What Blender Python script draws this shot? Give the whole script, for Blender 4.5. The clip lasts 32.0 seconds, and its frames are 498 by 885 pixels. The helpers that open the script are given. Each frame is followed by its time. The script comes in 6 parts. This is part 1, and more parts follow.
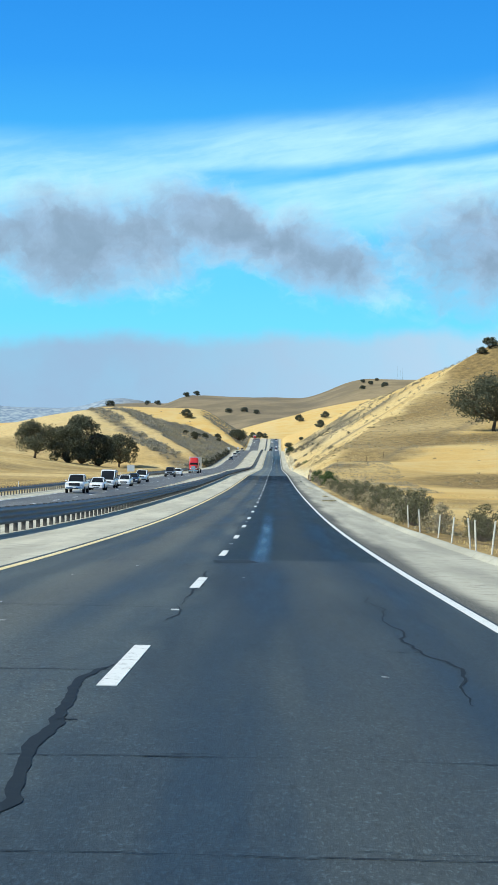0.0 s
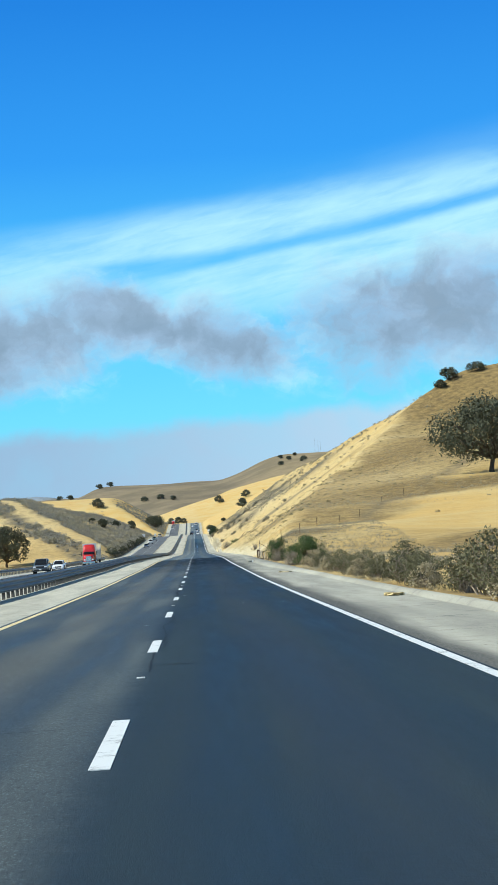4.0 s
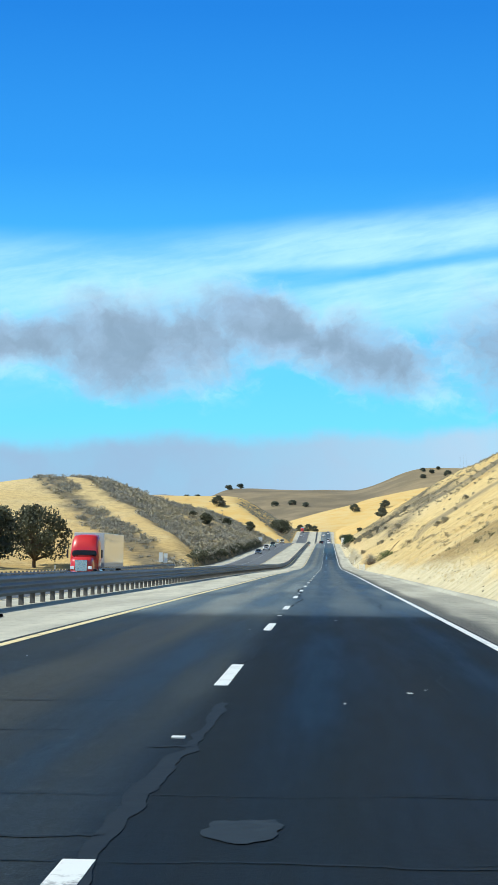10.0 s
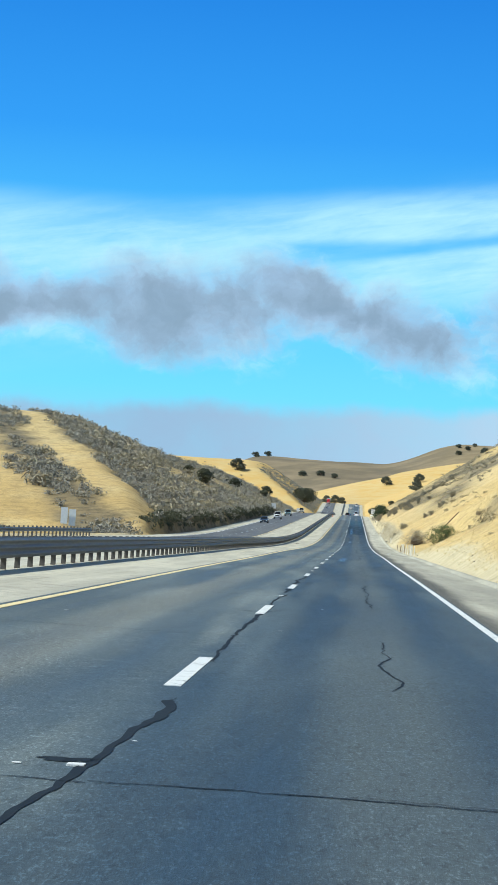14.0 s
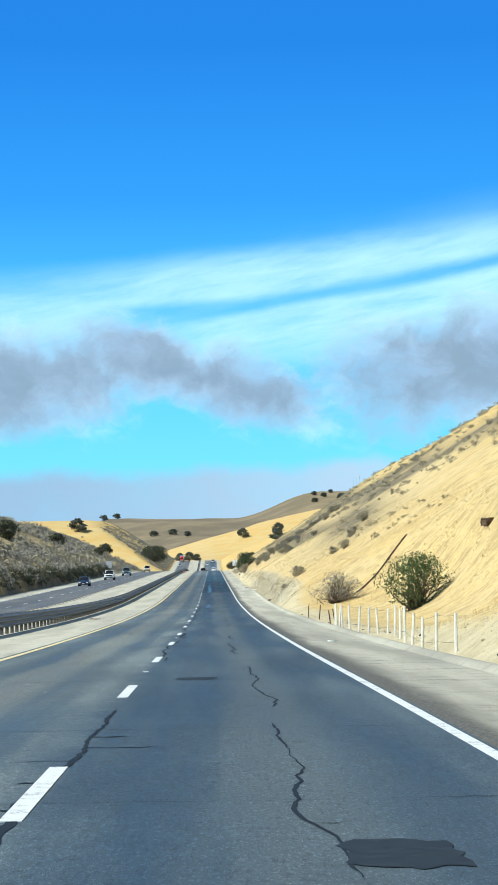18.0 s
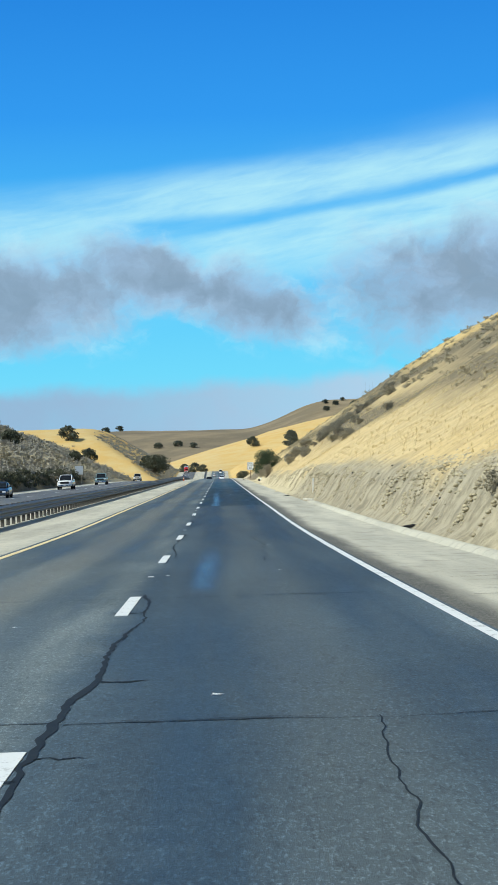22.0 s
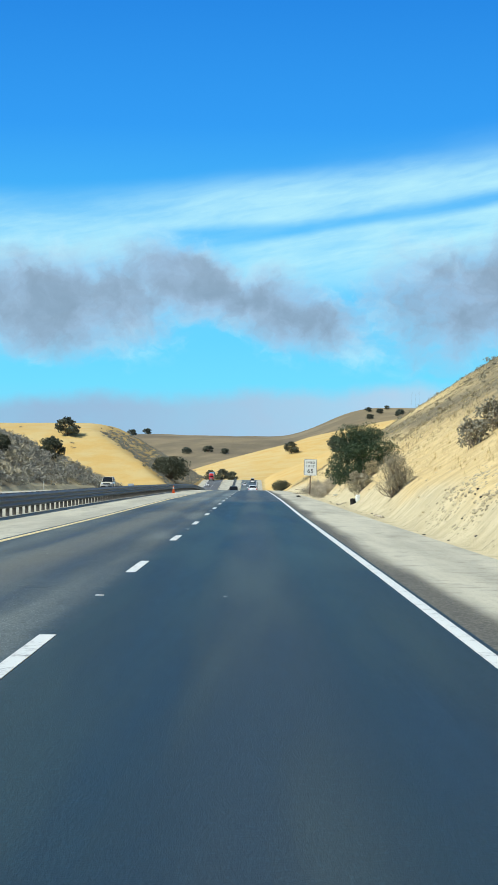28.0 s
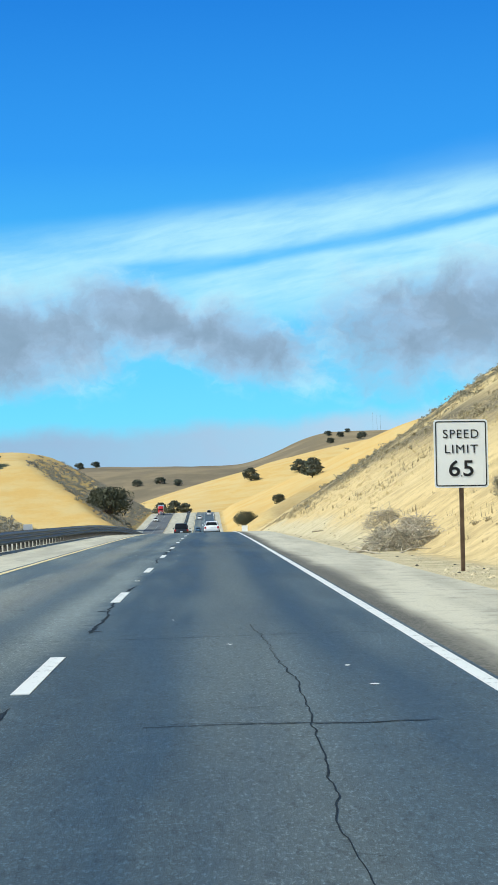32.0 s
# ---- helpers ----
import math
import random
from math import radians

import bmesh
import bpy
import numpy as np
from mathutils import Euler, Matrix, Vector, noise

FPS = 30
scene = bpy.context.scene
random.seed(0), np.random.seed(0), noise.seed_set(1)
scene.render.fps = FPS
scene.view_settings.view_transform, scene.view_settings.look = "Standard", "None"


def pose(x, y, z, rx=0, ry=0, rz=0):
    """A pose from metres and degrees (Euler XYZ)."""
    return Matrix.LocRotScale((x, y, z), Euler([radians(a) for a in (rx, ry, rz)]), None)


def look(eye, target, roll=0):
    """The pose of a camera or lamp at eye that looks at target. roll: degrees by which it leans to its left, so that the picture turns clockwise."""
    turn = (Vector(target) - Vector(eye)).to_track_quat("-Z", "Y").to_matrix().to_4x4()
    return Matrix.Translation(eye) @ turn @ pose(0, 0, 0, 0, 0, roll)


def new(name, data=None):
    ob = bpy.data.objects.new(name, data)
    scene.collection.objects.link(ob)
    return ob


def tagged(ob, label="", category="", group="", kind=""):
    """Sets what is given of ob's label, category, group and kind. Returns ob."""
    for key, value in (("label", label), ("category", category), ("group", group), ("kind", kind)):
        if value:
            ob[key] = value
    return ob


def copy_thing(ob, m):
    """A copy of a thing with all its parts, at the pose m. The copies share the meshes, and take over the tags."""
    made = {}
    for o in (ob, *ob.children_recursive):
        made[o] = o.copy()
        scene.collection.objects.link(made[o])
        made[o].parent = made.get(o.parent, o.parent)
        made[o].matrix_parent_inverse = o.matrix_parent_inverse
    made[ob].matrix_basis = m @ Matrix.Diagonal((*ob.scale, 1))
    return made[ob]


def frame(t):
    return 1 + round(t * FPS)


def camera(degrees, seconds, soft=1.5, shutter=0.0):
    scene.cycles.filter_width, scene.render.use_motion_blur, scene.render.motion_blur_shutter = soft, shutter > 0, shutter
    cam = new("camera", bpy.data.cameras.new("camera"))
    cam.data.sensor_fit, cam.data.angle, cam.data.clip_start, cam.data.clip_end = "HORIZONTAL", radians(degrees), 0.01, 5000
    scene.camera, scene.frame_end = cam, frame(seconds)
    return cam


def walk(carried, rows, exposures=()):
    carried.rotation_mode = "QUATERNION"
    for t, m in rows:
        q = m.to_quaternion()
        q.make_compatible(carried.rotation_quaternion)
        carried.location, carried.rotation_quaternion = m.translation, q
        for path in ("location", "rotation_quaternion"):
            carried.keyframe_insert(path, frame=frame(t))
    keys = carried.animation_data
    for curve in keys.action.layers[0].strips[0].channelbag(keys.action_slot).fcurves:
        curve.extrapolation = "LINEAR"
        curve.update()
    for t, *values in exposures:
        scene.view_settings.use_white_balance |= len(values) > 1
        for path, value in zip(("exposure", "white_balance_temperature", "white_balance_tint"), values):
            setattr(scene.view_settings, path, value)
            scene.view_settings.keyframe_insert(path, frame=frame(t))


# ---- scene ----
cam = camera(15.56, 32.0)
# path-begin
PATH = [
    (0.0, 1.19, -0.49, 1.407, 0.337, -1.302, 0.822),
    (0.5, 1.12, 14.86, 1.030, 0.386, 0.243, -0.029),
    (1.0, 1.03, 29.97, 0.656, 0.884, 1.689, 0.341),
    (1.5, 0.88, 44.29, 0.348, 1.555, 2.359, 1.245),
    (2.0, 0.75, 58.43, 0.089, 2.417, 2.930, 2.535),
    (2.5, 0.67, 72.81, -0.139, 2.991, 4.426, 2.588),
    (3.0, 0.64, 87.37, -0.334, 3.180, 5.822, 0.842),
    (3.5, 0.67, 102.28, -0.492, 3.218, 5.092, -0.807),
    (5.5, 1.15, 164.06, -0.947, 1.890, 0.872, -1.496),
    (6.0, 1.30, 179.74, -1.037, 2.228, 0.701, -1.761),
    (6.5, 1.45, 195.50, -1.114, 2.694, 0.430, -2.154),
    (7.0, 1.55, 211.07, -1.165, 2.904, 0.459, -2.676),
    (7.5, 1.58, 226.29, -1.196, 2.809, 0.572, -3.011),
    (8.0, 1.55, 241.47, -1.225, 2.714, 0.784, -2.833),
    (8.5, 1.45, 256.96, -1.263, 2.659, 0.009, -1.971),
    (9.0, 1.32, 272.23, -1.296, 2.926, -0.866, -0.594),
    (9.5, 1.21, 286.55, -1.310, 3.282, -1.203, 1.056),
    (10.0, 1.10, 300.82, -1.301, 3.446, -0.639, 2.449),
    (10.5, 1.00, 315.93, -1.299, 3.328, 2.551, 2.701),
    (11.0, 0.93, 331.27, -1.334, 0.255, 4.940, -0.195),
    (11.5, 0.90, 346.46, -1.393, -2.753, 3.486, -3.025),
    (12.0, 0.91, 361.59, -1.458, -3.706, 1.133, -3.028),
    (12.5, 1.00, 376.60, -1.527, -3.297, 0.393, -1.582),
    (13.0, 1.14, 391.53, -1.600, -1.731, 0.552, -0.136),
    (13.5, 1.32, 406.32, -1.669, -0.525, -0.933, 2.330),
    (14.0, 1.49, 421.27, -1.735, 2.480, -3.618, 3.318),
    (14.5, 1.60, 436.83, -1.803, 3.916, -1.106, 0.427),
    (15.0, 1.66, 452.52, -1.870, 1.496, 2.107, -0.408),
    (15.5, 1.65, 467.95, -1.935, 1.075, 2.595, -0.610),
    (17.5, 1.26, 528.32, -2.250, 4.146, 0.947, -1.161),
    (18.0, 1.29, 542.90, -2.312, 4.520, 0.886, -1.147),
    (18.5, 1.36, 557.32, -2.377, 4.509, 0.725, -0.940),
    (19.0, 1.41, 571.90, -2.466, 4.048, 0.463, -0.412),
    (19.5, 1.42, 586.69, -2.569, 3.349, 0.413, 0.428),
    (20.0, 1.41, 601.63, -2.651, 2.649, 0.563, 1.010),
    (20.5, 1.38, 616.89, -2.708, 2.014, 1.012, 1.079),
    (21.0, 1.32, 632.64, -2.741, 1.735, 1.499, 0.676),
    (21.5, 1.24, 648.71, -2.739, 1.648, 1.586, -0.113),
    (22.0, 1.18, 664.72, -2.705, 1.819, 1.672, -0.901),
    (22.5, 1.17, 680.59, -2.633, 2.160, 2.040, -1.402),
    (23.0, 1.19, 696.29, -2.519, 2.565, 2.407, -1.518),
    (23.5, 1.26, 711.50, -2.371, 2.946, 2.191, -1.446),
    (24.0, 1.37, 726.41, -2.185, 3.263, 1.876, -1.245),
    (24.5, 1.47, 741.43, -1.948, 3.451, 1.560, -1.045),
    (25.0, 1.55, 756.71, -1.689, 3.494, 1.420, -0.785),
    (25.5, 1.62, 772.10, -1.438, 3.216, 1.079, -0.461),
    (26.0, 1.67, 787.48, -1.184, 2.681, 0.638, -0.137),
    (26.5, 1.73, 802.80, -0.927, 2.050, 0.304, 0.133),
    (28.5, 1.81, 864.20, 0.135, 2.285, -0.430, 0.055),
    (29.0, 1.73, 879.71, 0.404, 2.561, 0.431, -0.269),
    (29.5, 1.62, 895.32, 0.666, 2.773, 1.491, -0.658),
    (30.0, 1.54, 911.25, 0.932, 2.857, 2.352, -1.112),
    (30.5, 1.51, 927.71, 1.221, 2.969, 2.292, -1.372),
    (31.0, 1.50, 944.58, 1.534, 3.017, 2.131, -1.503),
    (31.5, 1.51, 961.62, 1.844, 3.066, 1.871, -1.378),
    (32.0, 1.52, 978.57, 2.142, 3.114, 1.711, -1.252),
]
# path-end
walk(cam, [(t, pose(x, y, z, 90 + pitch, roll, yaw)) for t, x, y, z, pitch, roll, yaw in PATH],
     exposures=[(t, e, 6250.0, 0.0) for t, e in ((0, 0.12), (2, 0.08), (8, 0.18), (10, 0.16), (12, 0.16), (13, 0.12), (15, 0.12), (18, 0.24), (19, 0.36), (20, 0.26), (22, 0.0), (23, -0.07), (25, 0.05), (26, 0.13), (28, 0.06), (29, 0.0), (30, 0.12), (31, 0.14), (32, 0.08))])

# ---- world and sun ----
SUN_EL, SUN_AZ = radians(46), radians(-112)      # azimuth from +y, clockwise positive
to_sun = Vector((math.sin(SUN_AZ) * math.cos(SUN_EL), math.cos(SUN_AZ) * math.cos(SUN_EL), math.sin(SUN_EL)))
sun_data = bpy.data.lights.new("sun", "SUN")
sun_data.energy, sun_data.angle, sun_data.color = 5.0, radians(0.53), (1.0, 0.93, 0.82)
sun = new("sun", sun_data)
sun.matrix_world = look(to_sun * 100, (0, 0, 0))


class Graph:
    """A short way to write node trees."""
    def __init__(self, tree):
        self.t = tree
        tree.nodes.clear()

    def n(self, kind, out=0, **inputs):
        node = self.t.nodes.new(kind)
        for key, value in inputs.items():
            if key.startswith("i") and key[1:].isdigit():
                sock = node.inputs[int(key[1:])]
            elif key[0].isupper():
                sock = node.inputs[key.replace("_", " ")]
            else:
                setattr(node, key, value)
                continue
            if isinstance(value, bpy.types.NodeSocket):
                self.t.links.new(value, sock)
            else:
                sock.default_value = value
        return node.outputs[out] if len(node.outputs) else None

    def math(self, op, a, b=0.0, c=0.0, clamp=False):
        return self.n("ShaderNodeMath", operation=op, use_clamp=clamp, i0=a, i1=b, i2=c)

    def mix(self, f, a, b, blend="MIX"):
        node = self.t.nodes.new("ShaderNodeMix")
        node.data_type, node.blend_type = "RGBA", blend
        for sock, value in zip((node.inputs[0], node.inputs[6], node.inputs[7]), (f, a, b)):
            if isinstance(value, bpy.types.NodeSocket):
                self.t.links.new(value, sock)
            else:
                sock.default_value = (*value, 1) if isinstance(value, tuple) and len(value) == 3 else value
        return node.outputs[2]

    def step(self, v, lo, hi, a=0.0, b=1.0):
        return self.n("ShaderNodeMapRange", interpolation_type="SMOOTHSTEP", i0=v, i1=lo, i2=hi, i3=a, i4=b)

    def noise(self, vec, scale, detail=4.0, rough=0.55, out=0, distort=0.0):
        return self.n("ShaderNodeTexNoise", out, Vector=vec, Scale=scale, Detail=detail, Roughness=rough, Distortion=distort)

    def scaled(self, vec, s):
        return self.n("ShaderNodeVectorMath", operation="MULTIPLY", i0=vec, i1=s)

    def ramp(self, f, stops):
        node = self.t.nodes.new("ShaderNodeValToRGB")
        els = node.color_ramp.elements
        while len(els) < len(stops):
            els.new(0.5)
        for e, (p, c) in zip(els, stops):
            e.position, e.color = p, (*c, 1)
        self.t.links.new(f, node.inputs[0])
        return node.outputs[0]


def make_world():
    world = bpy.data.worlds.new("sky")
    scene.world = world
    world.use_nodes = True
    g = Graph(world.node_tree)
    sky = g.n("ShaderNodeTexSky", sky_type="NISHITA", sun_disc=False, sun_elevation=SUN_EL, sun_rotation=SUN_AZ,
              altitude=120.0, air_density=1.0, dust_density=0.6, ozone_density=2.0)
    way = g.n("ShaderNodeTexCoord", 0)
    split = g.t.nodes.new("ShaderNodeSeparateXYZ")
    g.t.links.new(way, split.inputs[0])
    x, y, z = split.outputs
    az = g.math("MULTIPLY", g.math("ARCTAN2", x, y), 180 / math.pi)     # degrees from +y
    el = g.math("MULTIPLY", g.math("ARCSINE", z), 180 / math.pi)
    # clear sky: pale turquoise low down, deep blue above, Nishita far overhead
    tone = g.ramp(g.math("DIVIDE", el, 40.0, clamp=True),
                  [(0.0, (0.42, 0.66, 0.86)), (0.10, (0.20, 0.69, 0.97)), (0.19, (0.115, 0.54, 0.97)),
                   (0.30, (0.050, 0.320, 0.87)), (0.42, (0.028, 0.215, 0.72)), (0.75, (0.02, 0.15, 0.54)), (1.0, (0.02, 0.13, 0.5))])
    nish = g.n("ShaderNodeVectorMath", operation="SCALE", i0=sky, Scale=0.12)
    base = g.mix(g.step(el, 22.0, 45.0), tone, nish)
    # cloud coordinates: degrees across and up
    pos = g.n("ShaderNodeCombineXYZ", i0=az, i1=el)
    warp = g.n("ShaderNodeVectorMath", operation="SUBTRACT", i0=g.noise(pos, 0.42, 5, 0.62, out=1), i1=(0.5, 0.5, 0.5))
    wpos = g.n("ShaderNodeVectorMath", operation="MULTIPLY_ADD", i0=warp, i1=(2.4, 1.5, 0), i2=pos)
    # thin milky streaks that rise to the right, two bands parted by a blue slit
    bend = g.noise(g.n("ShaderNodeCombineXYZ", i0=g.math("MULTIPLY", az, 0.16), i1=g.math("MULTIPLY", el, 0.30), i2=3.3), 1.0, 4, 0.5)
    s = g.math("SUBTRACT", el, g.math("ADD", 8.47, g.math("MULTIPLY", az, 0.165)))
    s = g.math("ADD", s, g.math("MULTIPLY", g.math("SUBTRACT", bend, 0.5), 0.55))
    along = g.math("ADD", az, g.math("MULTIPLY", s, -0.5))
    broad = g.noise(g.n("ShaderNodeCombineXYZ", i0=g.math("MULTIPLY", along, 0.20), i1=g.math("MULTIPLY", s, 0.8), i2=7.0), 1.0, 4, 0.55, distort=0.3)
    streak = g.noise(g.n("ShaderNodeCombineXYZ", i0=g.math("MULTIPLY", along, 0.34), i1=g.math("MULTIPLY", s, 2.6)), 1.0, 6, 0.6, distort=0.5)
    fleck = g.noise(g.n("ShaderNodeCombineXYZ", i0=g.math("MULTIPLY", along, 1.5), i1=g.math("MULTIPLY", s, 4.5), i2=1.7), 1.0, 5, 0.62, distort=0.6)
    grain = g.math("ADD", g.math("MULTIPLY", broad, 0.55), g.math("ADD", g.math("MULTIPLY", streak, 0.33), g.math("MULTIPLY", fleck, 0.12)))
    foot = g.math("MAXIMUM", 0.20, g.math("SUBTRACT", 0.50, g.math("MULTIPLY", g.math("ADD", az, 1.3), 0.11)))
    head = g.math("SUBTRACT", 2.25, g.math("MULTIPLY", g.math("ADD", az, 1.3), 0.075))
    band_a = g.math("MULTIPLY", g.step(g.math("SUBTRACT", s, foot), -0.10, 0.28), g.step(g.math("SUBTRACT", s, head), 0.20, -0.95))
    band_a = g.math("MULTIPLY", band_a, g.step(az, -7.5, 0.5, 0.45, 1.0))
    floor_b = g.math("ADD", g.math("ADD", s, 1.75), g.math("MULTIPLY", az, 0.05))
    band_b = g.math("MULTIPLY", g.step(s, 0.05, -0.26), g.step(floor_b, -0.5, 1.0))
    band_b = g.math("MULTIPLY", band_b, g.step(az, -3.5, 2.0, 0.25, 1.0))
    patch = g.math("MULTIPLY", g.step(az, -1.5, -4.5), g.math("MULTIPLY", g.step(el, 6.4, 8.2), g.step(el, 10.2, 8.8)))
    veil = g.math("MULTIPLY", g.step(s, -3.0, -0.8), g.step(s, 2.6, 0.8))
    lift = g.step(grain, 0.30, 0.64)
    thin = g.math("MAXIMUM", g.math("MAXIMUM", band_a, band_b), g.math("MULTIPLY", patch, 0.85))
    thin = g.math("MULTIPLY", thin, g.math("ADD", 0.42, g.math("MULTIPLY", lift, 0.50)), clamp=True)
    wide = g.math("MULTIPLY", veil, g.math("ADD", 0.04, g.math("MULTIPLY", lift, 0.20)))
    cirrus = g.math("ADD", thin, g.math("MULTIPLY", wide, g.math("SUBTRACT", 1.0, thin)))
    c1 = g.mix(cirrus, base, (0.53, 0.84, 0.95))
    # smoky grey-mauve cloud bank: lobes with soft torn edges and paler fluff beside them
    rag = g.noise(wpos, 0.36, 6, 0.58)
    curl = g.noise(wpos, 1.1, 5, 0.6)
    wsplit = g.t.nodes.new("ShaderNodeSeparateXYZ")
    g.t.links.new(wpos, wsplit.inputs[0])
    waz, wel = wsplit.outputs[0], wsplit.outputs[1]
    field = None
    for a0, e0, w, h, k in ((-5.8, 6.75, 3.4, 1.55, -0.02), (-1.3, 7.1, 2.7, 1.15, -0.34), (0.9, 6.45, 2.8, 1.15, -0.24),
                            (7.6, 6.85, 3.6, 1.95, 0.03), (12.6, 7.0, 4.2, 1.5, 0.1), (-10.0, 6.7, 3.4, 0.8, 0.06), (-15.0, 6.9, 4.6, 1.3, 0.0)):
        u = g.math("DIVIDE", g.math("SUBTRACT", waz, a0), w)
        v = g.math("DIVIDE", g.math("SUBTRACT", g.math("SUBTRACT", wel, e0 - 0.18), g.math("MULTIPLY", g.math("SUBTRACT", waz, a0), k)), h)
        q = g.math("SUBTRACT", 1.0, g.math("ADD", g.math("MULTIPLY", u, u), g.math("MULTIPLY", v, v)))
        field = q if field is None else g.math("MAXIMUM", field, q)
    body = g.math("MAXIMUM", field, -1.6)
    dens = g.math("ADD", body, g.math("ADD", g.math("MULTIPLY", g.math("SUBTRACT", rag, 0.5), 2.4), g.math("MULTIPLY", g.math("SUBTRACT", curl, 0.5), 0.9)))
    fluff = g.math("MULTIPLY", g.step(body, -1.5, -0.2), g.step(g.noise(g.scaled(wpos, (1.0, 1.5, 1.0)), 0.42, 5, 0.6), 0.46, 0.70))
    c1 = g.mix(g.math("MULTIPLY", fluff, 0.50), c1, (0.62, 0.84, 0.96))
    smoke = g.step(dens, -0.70, 0.85)
    thick = g.step(g.math("ADD", dens, g.math("MULTIPLY", g.math("SUBTRACT", g.noise(wpos, 0.7, 5, 0.55), 0.5), 1.5)), -0.2, 1.3)
    c3 = g.mix(g.math("MULTIPLY", smoke, 0.92), c1, g.mix(thick, (0.43, 0.55, 0.77), (0.265, 0.335, 0.455)))
    # haze layer along the horizon, brighter to the right
    edge = g.math("ADD", 3.70, g.math("MULTIPLY", g.math("SUBTRACT", g.noise(pos, 0.45, 6, 0.6), 0.5), 1.1))
    edge = g.math("ADD", edge, g.math("MULTIPLY", az, 0.04))
    haze = g.math("MULTIPLY", g.step(g.math("SUBTRACT", el, edge), 0.30, -0.35), g.step(g.noise(wpos, 0.5, 4, 0.5), 0.25, 0.7, 0.8, 1.0))
    hz = g.mix(g.step(az, -7.0, 9.0), (0.34, 0.46, 0.66), (0.52, 0.65, 0.83))
    c4 = g.mix(g.math("MULTIPLY", haze, 0.92), c3, hz)
    bg = g.n("ShaderNodeBackground", Color=c4, Strength=1.0)
    g.n("ShaderNodeOutputWorld", Surface=bg)


make_world()

# ---- materials ----
def material(name, rough=0.8, metal=0.0, spec=0.3):
    m = bpy.data.materials.new(name)
    m.use_nodes = True
    g = Graph(m.node_tree)
    bsdf = g.t.nodes.new("ShaderNodeBsdfPrincipled")
    out = g.t.nodes.new("ShaderNodeOutputMaterial")
    g.t.links.new(bsdf.outputs[0], out.inputs[0])
    bsdf.inputs["Roughness"].default_value = rough
    bsdf.inputs["Metallic"].default_value = metal
    bsdf.inputs["Specular IOR Level"].default_value = spec
    return m, g, bsdf


def bump(g, bsdf, height, strength=0.4, dist=0.05):
    g.t.links.new(g.n("ShaderNodeBump", Height=height, Strength=strength, Distance=dist), bsdf.inputs["Normal"])


def world_pos(g):
    return g.n("ShaderNodeNewGeometry", 0)


def plain(name, color, rough=0.6, metal=0.0, spec=0.4, vary=0.12, scale=3.0, dirt=None, coat=0.0):
    """Base colour with grain and stains at two scales."""
    m, g, b = material(name, rough, metal, spec)
    p = world_pos(g)
    n1, n2 = g.noise(p, scale, 5), g.noise(p, scale * 9, 3)
    f = g.math("ADD", g.math("MULTIPLY", n1, 0.65), g.math("MULTIPLY", n2, 0.35))
    dark = tuple(c * (1 - vary) for c in color) if dirt is None else dirt
    lite = tuple(min(1, c * (1 + vary)) for c in color)
    g.t.links.new(g.mix(g.step(f, 0.3, 0.7), dark, lite), b.inputs["Base Color"])
    g.t.links.new(g.step(f, 0.2, 0.8, rough * 0.85, min(1, rough * 1.15)), b.inputs["Roughness"])
    b.inputs["Coat Weight"].default_value = coat
    return m


